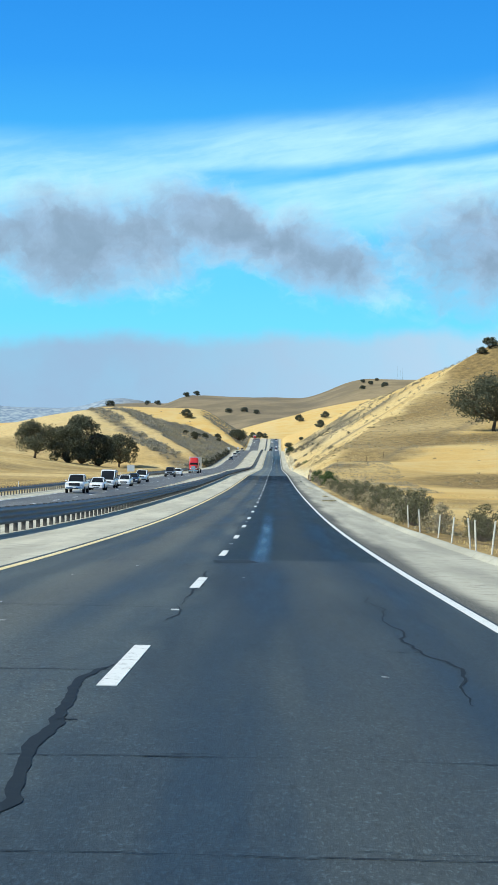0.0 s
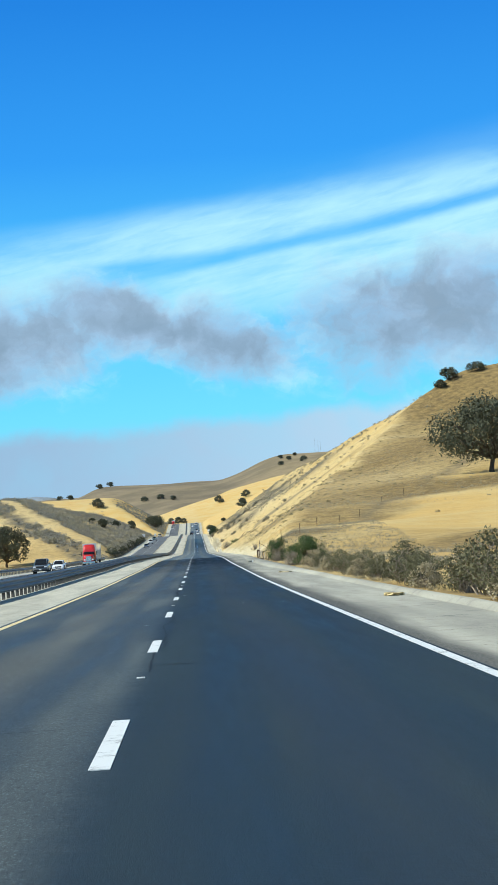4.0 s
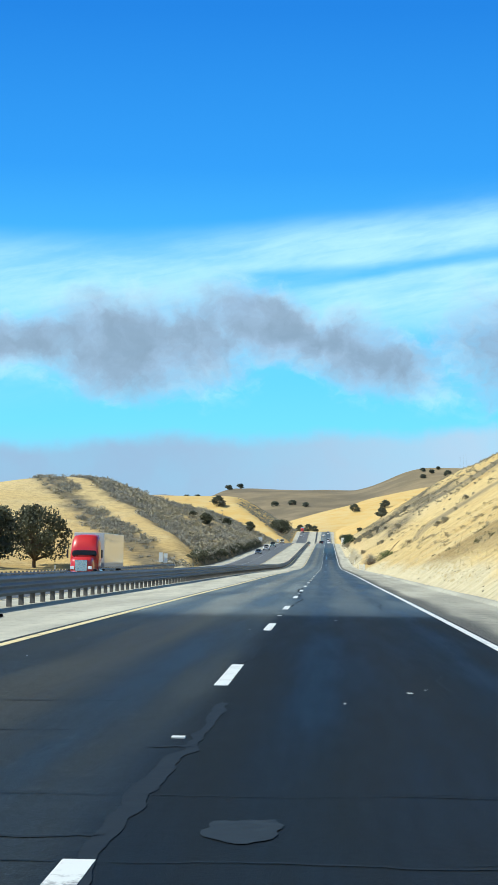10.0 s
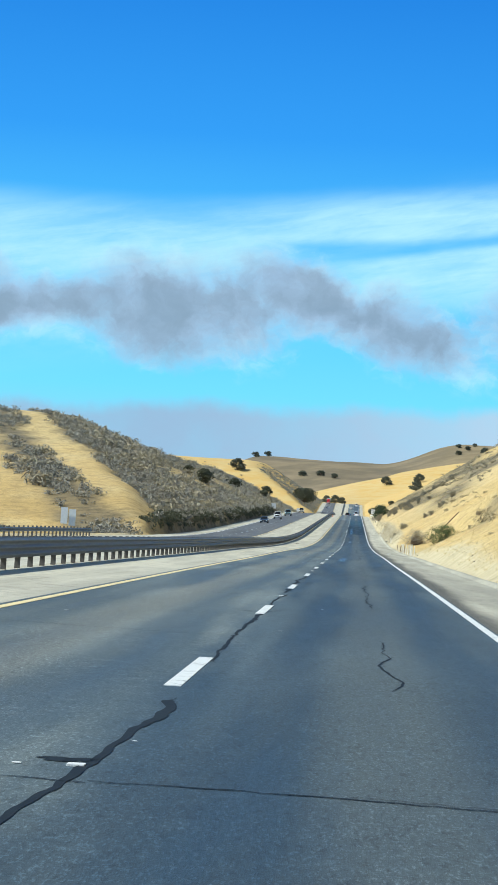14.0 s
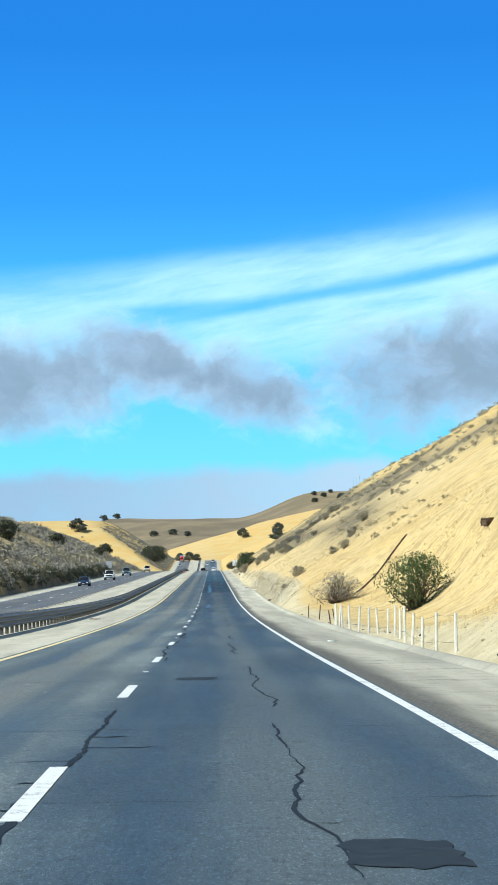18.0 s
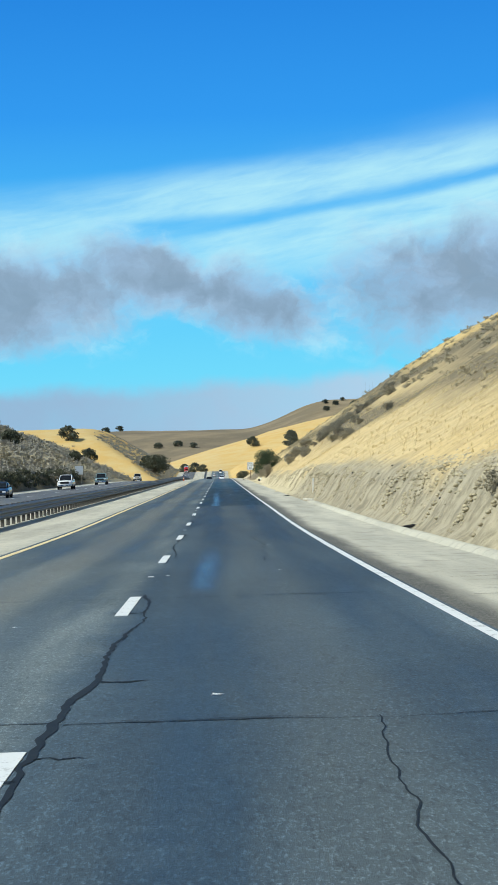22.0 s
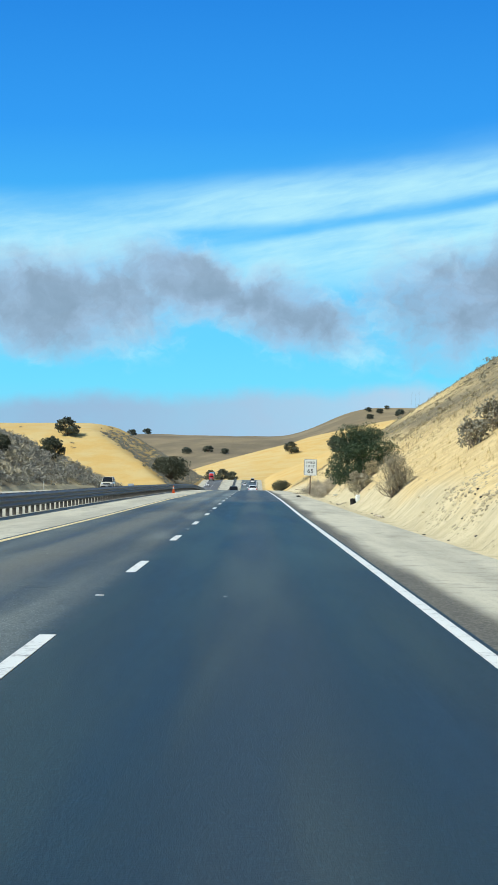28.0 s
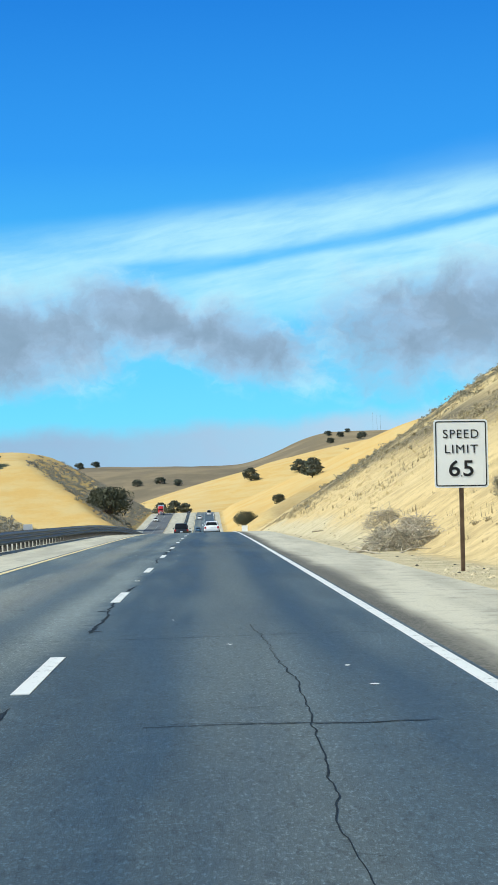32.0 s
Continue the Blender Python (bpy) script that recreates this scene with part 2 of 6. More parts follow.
def hill_material():
    """Dry golden grass with bare earth, thatch streaks and shrubby dark patches."""
    m, g, b = material("dry_grass_hill", 0.95, 0, 0.1)
    p = world_pos(g)
    attr = lambda k: g.n("ShaderNodeAttribute", 2, attribute_name=k)
    big, mid, small, grain = g.noise(p, 0.012, 5, 0.6), g.noise(p, 0.07, 6, 0.6), g.noise(p, 0.6, 6, 0.65), g.noise(p, 5.0, 5, 0.7)
    gold = g.mix(g.step(big, 0.38, 0.62), (0.525, 0.365, 0.135), (0.60, 0.455, 0.20))
    gold = g.mix(g.step(mid, 0.42, 0.68), gold, (0.56, 0.44, 0.22))
    gold = g.mix(g.math("MULTIPLY", g.step(small, 0.44, 0.66), 0.70), gold, (0.33, 0.235, 0.10))
    clump = g.noise(p, 1.7, 5, 0.7)
    gold = g.mix(g.math("MULTIPLY", g.step(clump, 0.52, 0.66), 0.6), gold, (0.25, 0.18, 0.085))
    gold = g.mix(g.math("MULTIPLY", g.step(grain, 0.5, 0.7), 0.55), gold, (0.25, 0.17, 0.07))
    gold = g.mix(g.math("MULTIPLY", g.step(grain, 0.42, 0.25), 0.30), gold, (0.80, 0.66, 0.36))
    pale = g.mix(g.step(small, 0.35, 0.7), (0.66, 0.54, 0.31), (0.50, 0.40, 0.22))
    pale = g.mix(g.math("MULTIPLY", g.step(clump, 0.52, 0.66), 0.5), pale, (0.36, 0.30, 0.18))
    pale = g.mix(g.math("MULTIPLY", g.step(grain, 0.5, 0.7), 0.6), pale, (0.36, 0.29, 0.17))
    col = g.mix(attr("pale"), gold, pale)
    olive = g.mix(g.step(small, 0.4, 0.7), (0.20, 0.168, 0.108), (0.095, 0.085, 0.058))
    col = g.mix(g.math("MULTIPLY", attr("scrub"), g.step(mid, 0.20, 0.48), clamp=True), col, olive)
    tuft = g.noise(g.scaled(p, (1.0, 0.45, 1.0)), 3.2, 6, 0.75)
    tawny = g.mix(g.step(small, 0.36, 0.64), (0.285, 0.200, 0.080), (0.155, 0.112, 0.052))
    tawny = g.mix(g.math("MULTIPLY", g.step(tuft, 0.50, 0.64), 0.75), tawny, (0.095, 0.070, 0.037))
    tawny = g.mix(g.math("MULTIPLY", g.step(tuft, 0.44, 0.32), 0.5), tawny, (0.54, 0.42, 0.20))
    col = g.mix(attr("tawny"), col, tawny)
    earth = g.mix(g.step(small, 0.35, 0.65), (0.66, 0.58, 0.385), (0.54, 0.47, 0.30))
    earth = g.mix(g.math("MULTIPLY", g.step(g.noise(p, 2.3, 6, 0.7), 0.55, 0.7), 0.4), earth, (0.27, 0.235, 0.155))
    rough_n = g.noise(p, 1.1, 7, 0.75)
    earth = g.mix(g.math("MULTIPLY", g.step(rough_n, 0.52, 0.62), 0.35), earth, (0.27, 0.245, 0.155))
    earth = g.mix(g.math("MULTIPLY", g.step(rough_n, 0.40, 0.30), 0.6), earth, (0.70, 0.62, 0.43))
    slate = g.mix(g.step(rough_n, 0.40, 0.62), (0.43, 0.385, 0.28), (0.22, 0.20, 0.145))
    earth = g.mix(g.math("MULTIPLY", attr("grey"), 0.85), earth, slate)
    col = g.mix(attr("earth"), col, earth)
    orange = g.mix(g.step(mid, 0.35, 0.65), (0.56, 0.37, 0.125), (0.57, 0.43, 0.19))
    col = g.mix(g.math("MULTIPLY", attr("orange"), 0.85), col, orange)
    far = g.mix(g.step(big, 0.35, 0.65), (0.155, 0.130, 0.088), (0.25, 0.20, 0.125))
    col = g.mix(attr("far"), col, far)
    # farthest left mountains: distance haze mixed into the colour as blue-grey
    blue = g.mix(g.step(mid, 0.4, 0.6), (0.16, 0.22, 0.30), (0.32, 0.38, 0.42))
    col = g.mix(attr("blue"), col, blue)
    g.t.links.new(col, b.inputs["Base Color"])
    h = g.math("ADD", g.math("MULTIPLY", small, 0.7), g.math("MULTIPLY", grain, 0.25))
    h = g.math("ADD", h, g.math("MULTIPLY", g.math("MULTIPLY", rough_n, 1.8), attr("earth")))
    bump(g, b, h, 0.7, 0.28)
    return m


def asphalt_material(name, dark, lite, seed, fresh=(), worn=None):
    """Worn asphalt: wheel tracks, patches, speckled aggregate; worn=(dark, lite) for the passing lane."""
    m, g, b = material(name, 0.85, 0, 0.4)
    p = world_pos(g)
    s = g.t.nodes.new("ShaderNodeSeparateXYZ")
    g.t.links.new(p, s.inputs[0])
    x, y = s.outputs[0], s.outputs[1]
    flat = g.n("ShaderNodeCombineXYZ", i0=x, i1=g.math("MULTIPLY", y, 0.06), i2=seed)
    longn = g.noise(flat, 0.9, 5, 0.6)
    patch = g.noise(g.n("ShaderNodeCombineXYZ", i0=g.math("MULTIPLY", x, 0.25), i1=g.math("MULTIPLY", y, 0.05), i2=seed), 1.0, 3, 0.5)
    grain, fine, speck = g.noise(p, 38.0, 4, 0.75), g.noise(p, 3.0, 5, 0.65), g.noise(p, 15.0, 5, 0.8)
    if worn:
        old = g.step(g.math("ADD", x, g.math("MULTIPLY", g.math("SUBTRACT", g.noise(p, 0.5, 5, 0.65), 0.5), 0.9)), 0.22, -0.28)
        dark, lite = g.mix(old, dark, worn[0]), g.mix(old, lite, worn[1])
    else:
        dark, lite = g.mix(0.0, dark, dark), g.mix(0.0, lite, lite)
    times = lambda c, k: g.n("ShaderNodeVectorMath", operation="SCALE", i0=c, Scale=k)
    col = g.mix(g.step(longn, 0.35, 0.68), dark, lite)
    col = g.mix(g.math("MULTIPLY", g.step(patch, 0.48, 0.62), 0.5), col, times(dark, 0.7))
    # paler, browner crown between the darker polished wheel tracks
    lane = g.math("SUBTRACT", g.math("ABSOLUTE", g.math("ADD", x, g.math("MULTIPLY", g.math("SUBTRACT", longn, 0.5), 0.6))), 1.85)
    crown = g.step(g.math("ABSOLUTE", lane), 0.75, 0.15)
    track = g.step(g.math("ABSOLUTE", g.math("SUBTRACT", g.math("ABSOLUTE", lane), 0.9)), 0.50, 0.10)
    brown = lambda c, k: g.n("ShaderNodeVectorMath", operation="MULTIPLY", i0=c, i1=(1.22 * k, 1.02 * k, 0.84 * k))
    col = g.mix(g.math("MULTIPLY", crown, 0.50), col, brown(lite, 0.97))
    col = g.mix(g.math("MULTIPLY", track, 0.50), col, times(dark, 0.80))
    col = g.mix(g.math("MULTIPLY", g.step(fine, 0.5, 0.75), 0.35), col, lite)
    if fresh:
        f = None
        for a, c in fresh:
            q = g.math("MULTIPLY", g.step(y, a - 0.6, a + 0.6), g.step(y, c + 0.6, c - 0.6))
            f = q if f is None else g.math("MAXIMUM", f, q)
        f = g.math("MULTIPLY", f, g.step(g.math("ADD", x, g.math("MULTIPLY", g.math("SUBTRACT", fine, 0.5), 0.5)), -0.30, 0.25))
        new_top = g.mix(g.step(longn, 0.35, 0.7), (0.0080, 0.0255, 0.040), (0.013, 0.038, 0.053))
        # from y 835 on the colour is scaled up for veiling windscreen glare
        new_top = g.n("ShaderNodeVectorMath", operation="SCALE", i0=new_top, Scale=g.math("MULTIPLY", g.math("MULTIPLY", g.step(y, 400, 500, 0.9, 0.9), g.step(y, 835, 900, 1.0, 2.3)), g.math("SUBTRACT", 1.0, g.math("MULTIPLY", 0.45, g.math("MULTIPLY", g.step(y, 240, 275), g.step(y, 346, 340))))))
        new_top = g.mix(g.math("MULTIPLY", crown, 0.75), new_top, g.n("ShaderNodeVectorMath", operation="MULTIPLY", i0=new_top, i1=(2.1, 1.3, 1.2)))
        col = g.mix(g.math("MULTIPLY", f, 0.9), col, new_top)
        calm = g.math("SUBTRACT", 1.0, g.math("MULTIPLY", f, 0.6))
    else:
        calm = 1.0
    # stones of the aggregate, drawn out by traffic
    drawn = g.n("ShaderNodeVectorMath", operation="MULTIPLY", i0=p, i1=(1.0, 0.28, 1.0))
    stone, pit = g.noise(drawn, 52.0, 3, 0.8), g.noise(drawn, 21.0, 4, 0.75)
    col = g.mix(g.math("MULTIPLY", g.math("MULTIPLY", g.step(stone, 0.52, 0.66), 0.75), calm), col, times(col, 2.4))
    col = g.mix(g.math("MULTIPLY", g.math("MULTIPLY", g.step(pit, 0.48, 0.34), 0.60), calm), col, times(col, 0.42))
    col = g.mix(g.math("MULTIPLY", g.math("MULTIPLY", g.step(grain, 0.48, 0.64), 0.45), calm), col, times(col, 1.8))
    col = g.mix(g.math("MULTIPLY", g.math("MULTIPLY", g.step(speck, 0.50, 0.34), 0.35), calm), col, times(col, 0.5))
    if worn:
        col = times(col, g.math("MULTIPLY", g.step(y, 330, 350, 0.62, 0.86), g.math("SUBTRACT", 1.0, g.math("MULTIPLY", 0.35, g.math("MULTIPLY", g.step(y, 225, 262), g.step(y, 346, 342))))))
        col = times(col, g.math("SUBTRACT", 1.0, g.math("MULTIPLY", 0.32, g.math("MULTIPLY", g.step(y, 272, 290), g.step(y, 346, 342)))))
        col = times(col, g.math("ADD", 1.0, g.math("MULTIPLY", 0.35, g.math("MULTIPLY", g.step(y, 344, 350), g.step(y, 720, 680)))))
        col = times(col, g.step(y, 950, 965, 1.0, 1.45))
    g.t.links.new(col, b.inputs["Base Color"])
    rough = g.math("SUBTRACT", g.step(longn, 0.3, 0.7, 0.64, 0.9), g.math("MULTIPLY", track, 0.10))
    if fresh:
        # flushed bitumen, polished smooth in the inner wheel track
        band = g.step(g.math("ABSOLUTE", g.math("ADD", g.math("SUBTRACT", x, 0.92), g.math("MULTIPLY", g.math("SUBTRACT", g.noise(flat, 0.5, 3), 0.5), 0.5))), 0.34, 0.06)
        reach = None
        for a, c in ((38, 112), (522, 548), (690, 712), (764, 845)):
            q = g.math("MULTIPLY", g.step(y, a - 1.0, a + 2.0), g.step(y, c, c - 0.6 * (c - a)))
            reach = q if reach is None else g.math("MAXIMUM", reach, q)
        polish = g.math("MULTIPLY", g.math("MULTIPLY", band, reach), g.step(stone, 0.36, 0.60, 0.35, 1.0))
        rough = g.math("SUBTRACT", rough, g.math("MULTIPLY", polish, g.step(y, 700, 760, 0.35, 0.47)))
        matt = g.math("MULTIPLY", 0.18, g.math("MULTIPLY", g.step(y, 268, 284), g.step(y, 346, 342)))
        g.t.links.new(g.math("ADD", g.math("SUBTRACT", 0.4, matt), g.math("MULTIPLY", polish, 0.5)), b.inputs["Specular IOR Level"])
    g.t.links.new(rough, b.inputs["Roughness"])
    bump(g, b, g.math("ADD", g.math("ADD", grain, g.math("MULTIPLY", stone, 0.8)), g.math("MULTIPLY", fine, 0.6)), 0.45, 0.014)
    return m


def shoulder_material():
    m, g, b = material("shoulder_paving", 0.9, 0, 0.2)
    p = world_pos(g)
    st = g.scaled(p, (1.0, 0.08, 1.0))
    n1, n2, n3 = g.noise(st, 0.8, 6, 0.6), g.noise(p, 1.6, 6, 0.65), g.noise(p, 22.0, 4, 0.7)
    col = g.mix(g.step(n1, 0.35, 0.65), (0.39, 0.375, 0.305), (0.53, 0.51, 0.41))
    s = g.t.nodes.new("ShaderNodeSeparateXYZ")
    g.t.links.new(p, s.inputs[0])
    grey = g.mix(g.step(n1, 0.35, 0.65), (0.17, 0.17, 0.145), (0.27, 0.265, 0.22))
    aged = g.math("MULTIPLY", g.step(s.outputs[1], 700, 640), g.step(s.outputs[0], 0.0, 1.0))
    col = g.mix(g.math("MULTIPLY", aged, g.math("ADD", 0.35, g.math("MULTIPLY", 0.4, g.math("MULTIPLY", g.step(s.outputs[1], 225, 262), g.step(s.outputs[1], 370, 335))))), col, grey)
    col = g.mix(g.math("MULTIPLY", g.step(n2, 0.5, 0.72), 0.6), col, (0.20, 0.19, 0.17))
    col = g.mix(g.math("MULTIPLY", g.step(n3, 0.5, 0.72), 0.5), col, (0.13, 0.125, 0.115))
    inner = g.step(g.math("ADD", s.outputs[0], g.math("MULTIPLY", g.math("SUBTRACT", n1, 0.5), 0.9)), 4.55, 3.95)
    inner = g.math("MULTIPLY", inner, g.step(s.outputs[0], 0.0, 1.0))
    worn = g.mix(g.step(n3, 0.42, 0.62), (0.028, 0.030, 0.031), (0.135, 0.132, 0.118))
    col = g.mix(g.math("MULTIPLY", inner, 0.85), col, worn)
    g.t.links.new(col, b.inputs["Base Color"])
    bump(g, b, g.math("ADD", n3, n2), 0.4, 0.02)
    return m


def leaf_material(name, dark, lite, rough=0.7):
    m, g, b = material(name, rough, 0, 0.25)
    r = g.n("ShaderNodeNewGeometry", 8)
    n = g.noise(world_pos(g), 0.9, 3)
    f = g.math("ADD", g.math("MULTIPLY", r, 0.42), g.math("MULTIPLY", n, 0.58))
    g.t.links.new(g.mix(f, dark, lite), b.inputs["Base Color"])
    b.inputs["Subsurface Weight"].default_value = 0.0
    return m


def paint_line(name, color):
    m, g, b = material(name, 0.6, 0, 0.4)
    p = world_pos(g)
    wear, grit = g.noise(p, 3.5, 6, 0.7), g.noise(p, 30, 4, 0.7)
    f = g.math("ADD", g.math("MULTIPLY", wear, 0.6), g.math("MULTIPLY", grit, 0.4))
    g.t.links.new(g.mix(g.step(f, 0.52, 0.64), color, tuple(0.38 * c for c in color)), b.inputs["Base Color"])
    return m


def glass_material():
    m, g, b = material("tinted_glass", 0.06, 0, 0.28)
    b.inputs["Base Color"].default_value = (0.012, 0.014, 0.016, 1)
    g.t.links.new(g.step(g.noise(world_pos(g), 4.0, 4), 0.3, 0.7, 0.04, 0.14), b.inputs["Roughness"])
    return m


M = {
    "hill": hill_material(),
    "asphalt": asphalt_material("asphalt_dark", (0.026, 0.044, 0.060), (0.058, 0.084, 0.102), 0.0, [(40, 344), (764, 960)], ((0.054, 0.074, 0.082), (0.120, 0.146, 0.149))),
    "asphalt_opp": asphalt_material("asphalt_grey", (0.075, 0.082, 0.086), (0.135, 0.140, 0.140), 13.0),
    "shoulder": shoulder_material(),
    "white_line": paint_line("white_road_paint", (0.66, 0.68, 0.66)),
    "yellow_line": paint_line("yellow_road_paint", (0.74, 0.60, 0.30)),
    "tar": plain("crack_sealant", (0.013, 0.019, 0.025), 0.8, 0, 0.2, 0.4, 9),
    "patch": plain("patched_asphalt", (0.015, 0.023, 0.030), 0.8, 0, 0.3, 0.45, 11.0),
    "steel": plain("galvanised_steel", (0.15, 0.168, 0.18), 0.55, 0.3, 0.5, 0.28, 2.0),
    "post_steel": plain("weathered_post_timber", (0.10, 0.095, 0.088), 0.85, 0.0, 0.4, 0.25, 5.0),
    "wood": plain("weathered_wood", (0.36, 0.30, 0.22), 0.9, 0, 0.2, 0.35, 6.0),
    "wood_dark": plain("dark_wood", (0.11, 0.075, 0.05), 0.9, 0, 0.2, 0.4, 6.0),
    "white_post": plain("white_painted_wood", (0.72, 0.70, 0.62), 0.8, 0, 0.25, 0.15, 8.0),
    "rust": plain("rusty_steel", (0.085, 0.055, 0.04), 0.85, 0.2, 0.3, 0.4, 9.0),
    "sign": plain("sign_sheeting", (0.88, 0.90, 0.88), 0.45, 0, 0.4, 0.03, 2.0),
    "ink": plain("sign_ink", (0.015, 0.016, 0.018), 0.5, 0, 0.3, 0.2, 5.0),
    "sign_back": plain("bare_aluminium", (0.62, 0.64, 0.65), 0.45, 0.5, 0.5, 0.08, 3.0),
    "bark": plain("oak_bark", (0.10, 0.08, 0.06), 0.95, 0, 0.1, 0.4, 5.0),
    "seam": plain("worn_paving_joint", (0.058, 0.066, 0.068), 0.9, 0, 0.2, 0.45, 4.0),
    "bleached": plain("bleached_wood", (0.46, 0.41, 0.32), 0.9, 0, 0.15, 0.35, 6.0),
    "heap": leaf_material("grey_brushwood_leaves", (0.19, 0.185, 0.14), (0.40, 0.38, 0.285)),
    "twig": plain("grey_twigs", (0.27, 0.23, 0.18), 0.95, 0, 0.1, 0.35, 6.0),
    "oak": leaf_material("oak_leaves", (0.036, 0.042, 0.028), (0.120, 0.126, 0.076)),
    # oak leaves for distant trees, greyed to put haze into the colour
    "oak_hazed": leaf_material("hazed_oak_leaves", (0.055, 0.064, 0.050), (0.120, 0.130, 0.090)),
    "green": leaf_material("coyote_brush_leaves", (0.028, 0.055, 0.018), (0.10, 0.15, 0.045)),
    "laurel": leaf_material("laurel_leaves", (0.020, 0.038, 0.022), (0.075, 0.115, 0.058)),
    "sage": leaf_material("sagebrush_leaves", (0.25, 0.21, 0.13), (0.48, 0.41, 0.25)),
    "chaparral": leaf_material("chaparral_leaves", (0.13, 0.128, 0.108), (0.39, 0.37, 0.305)),
    "brush": leaf_material("dry_brush_leaves", (0.20, 0.18, 0.13), (0.43, 0.385, 0.265)),
    "olive": leaf_material("olive_brush_leaves", (0.060, 0.062, 0.036), (0.20, 0.185, 0.095)),
    "scrub": leaf_material("dark_scrub_leaves", (0.15, 0.145, 0.11), (0.34, 0.315, 0.235)),
    "straw": leaf_material("dry_straw", (0.50, 0.36, 0.13), (0.74, 0.58, 0.28), 0.9),
    "straw_pale": leaf_material("pale_dry_straw", (0.52, 0.41, 0.20), (0.74, 0.62, 0.36), 0.9),
    "clod": plain("bank_clods", (0.38, 0.335, 0.225), 0.95, 0, 0.1, 0.45, 1.3),
    "rock": plain("pale_rock", (0.50, 0.43, 0.29), 0.95, 0, 0.1, 0.35, 5.0),
    "glass": glass_material(),
    "tyre": plain("tyre_rubber", (0.016, 0.016, 0.017), 0.85, 0, 0.2, 0.25, 8.0),
    "rim": plain("alloy_rim", (0.42, 0.43, 0.45), 0.35, 0.8, 0.5, 0.12, 8.0),
    "trim": plain("black_plastic", (0.022, 0.023, 0.025), 0.6, 0, 0.3, 0.2, 8.0),
    "lamp": plain("headlamp_lens", (0.78, 0.80, 0.82), 0.15, 0, 0.6, 0.05, 8.0),
    "tail": plain("tail_lamp_lens", (0.42, 0.02, 0.02), 0.2, 0, 0.5, 0.2, 8.0),
    "cone": plain("orange_plastic", (0.72, 0.13, 0.035), 0.55, 0, 0.4, 0.12, 8.0),
    "chrome": plain("chrome_trim", (0.62, 0.63, 0.65), 0.18, 1.0, 0.5, 0.05, 8.0),
    "plate": plain("licence_plate", (0.70, 0.71, 0.72), 0.5, 0, 0.4, 0.08, 8.0),
}


def car_paint(name, color, coat=0.8):
    return plain(name, color, 0.35, 0.0, 0.5, 0.05, 1.5, coat=coat)


# ---- mesh helpers ----
def mesh_of(name, verts, faces, mat, smooth=False):
    me = bpy.data.meshes.new(name)
    me.from_pydata([tuple(v) for v in verts], [], [tuple(f) for f in faces])
    for m in (mat if isinstance(mat, (list, tuple)) else [mat]):
        me.materials.append(m)
    if smooth:
        me.shade_smooth()
    me.update()
    return me


def part(name, data, mat, parent, label=""):
    """Links a bmesh, or verts and faces, as one mesh under a thing or a part."""
    if isinstance(data, bmesh.types.BMesh):
        me = bpy.data.meshes.new(name)
        data.to_mesh(me)
        data.free()
        me.materials.append(mat)
    elif isinstance(data, bpy.types.Mesh):
        me = data
    else:
        me = mesh_of(name, *data, mat)
    ob = new(name, me)
    ob.parent = parent
    if label:
        ob["label"] = label
    return ob


def box(bm, x0, x1, y0, y1, z0, z1, bevel=0.0):
    vs = bmesh.ops.create_cube(bm, size=1.0)["verts"]
    bmesh.ops.scale(bm, vec=(x1 - x0, y1 - y0, z1 - z0), verts=vs)
    bmesh.ops.translate(bm, vec=((x0 + x1) / 2, (y0 + y1) / 2, (z0 + z1) / 2), verts=vs)
    if bevel:
        es = list({e for v in vs for e in v.link_edges})
        bmesh.ops.bevel(bm, geom=es, offset=bevel, segments=2, affect="EDGES", profile=0.6)


def boxed(*a, bevel=0.0):
    bm = bmesh.new()
    box(bm, *a, bevel=bevel)
    return bm


def tube(path, radii, sides=6):
    """Verts and faces of a tapered tube along a path."""
    path = [Vector(p) for p in path]
    vs, fs = [], []
    for i, p in enumerate(path):
        d = (path[min(i + 1, len(path) - 1)] - path[max(i - 1, 0)]).normalized()
        u = d.orthogonal().normalized()
        w = d.cross(u)
        for k in range(sides):
            a = 2 * math.pi * k / sides
            vs.append(p + (u * math.cos(a) + w * math.sin(a)) * radii[i])
    for i in range(len(path) - 1):
        for k in range(sides):
            a, b = i * sides + k, i * sides + (k + 1) % sides
            fs.append((a, b, b + sides, a + sides))
    fs.append(tuple(range(sides))[::-1])
    fs.append(tuple(range(len(vs) - sides, len(vs))))
    return vs, fs


def joined(*pieces):
    vs, fs = [], []
    for v, f in pieces:
        o = len(vs)
        vs += list(v)
        fs += [tuple(i + o for i in q) for q in f]
    return vs, fs

# ---- road profile and terrain ----
PROFILE = [0.91, 0.00, -0.96, -1.64, -2.04, -2.32, -2.53, -2.62, -2.70, -2.70, -2.85, -3.04, -3.21, -3.39, -3.61, -3.79, -4.04, -4.14,
           -4.03, -3.67, -3.03, -2.37, -1.68, -0.99, -0.31, 0.42, 1.11, 1.76, 2.38, 2.92, 3.15, 3.00, 2.60, 2.20, 1.90, 1.80, 2.00, 2.40,
           3.10, 4.10, 5.30, 6.90, 8.70, 10.60, 12.50, 14.50, 15.90, 16.60, 16.80, 16.50, 15.90]   # every 40 m from y = -40
LANE, STRIPE_GAP = 3.66, 14.63


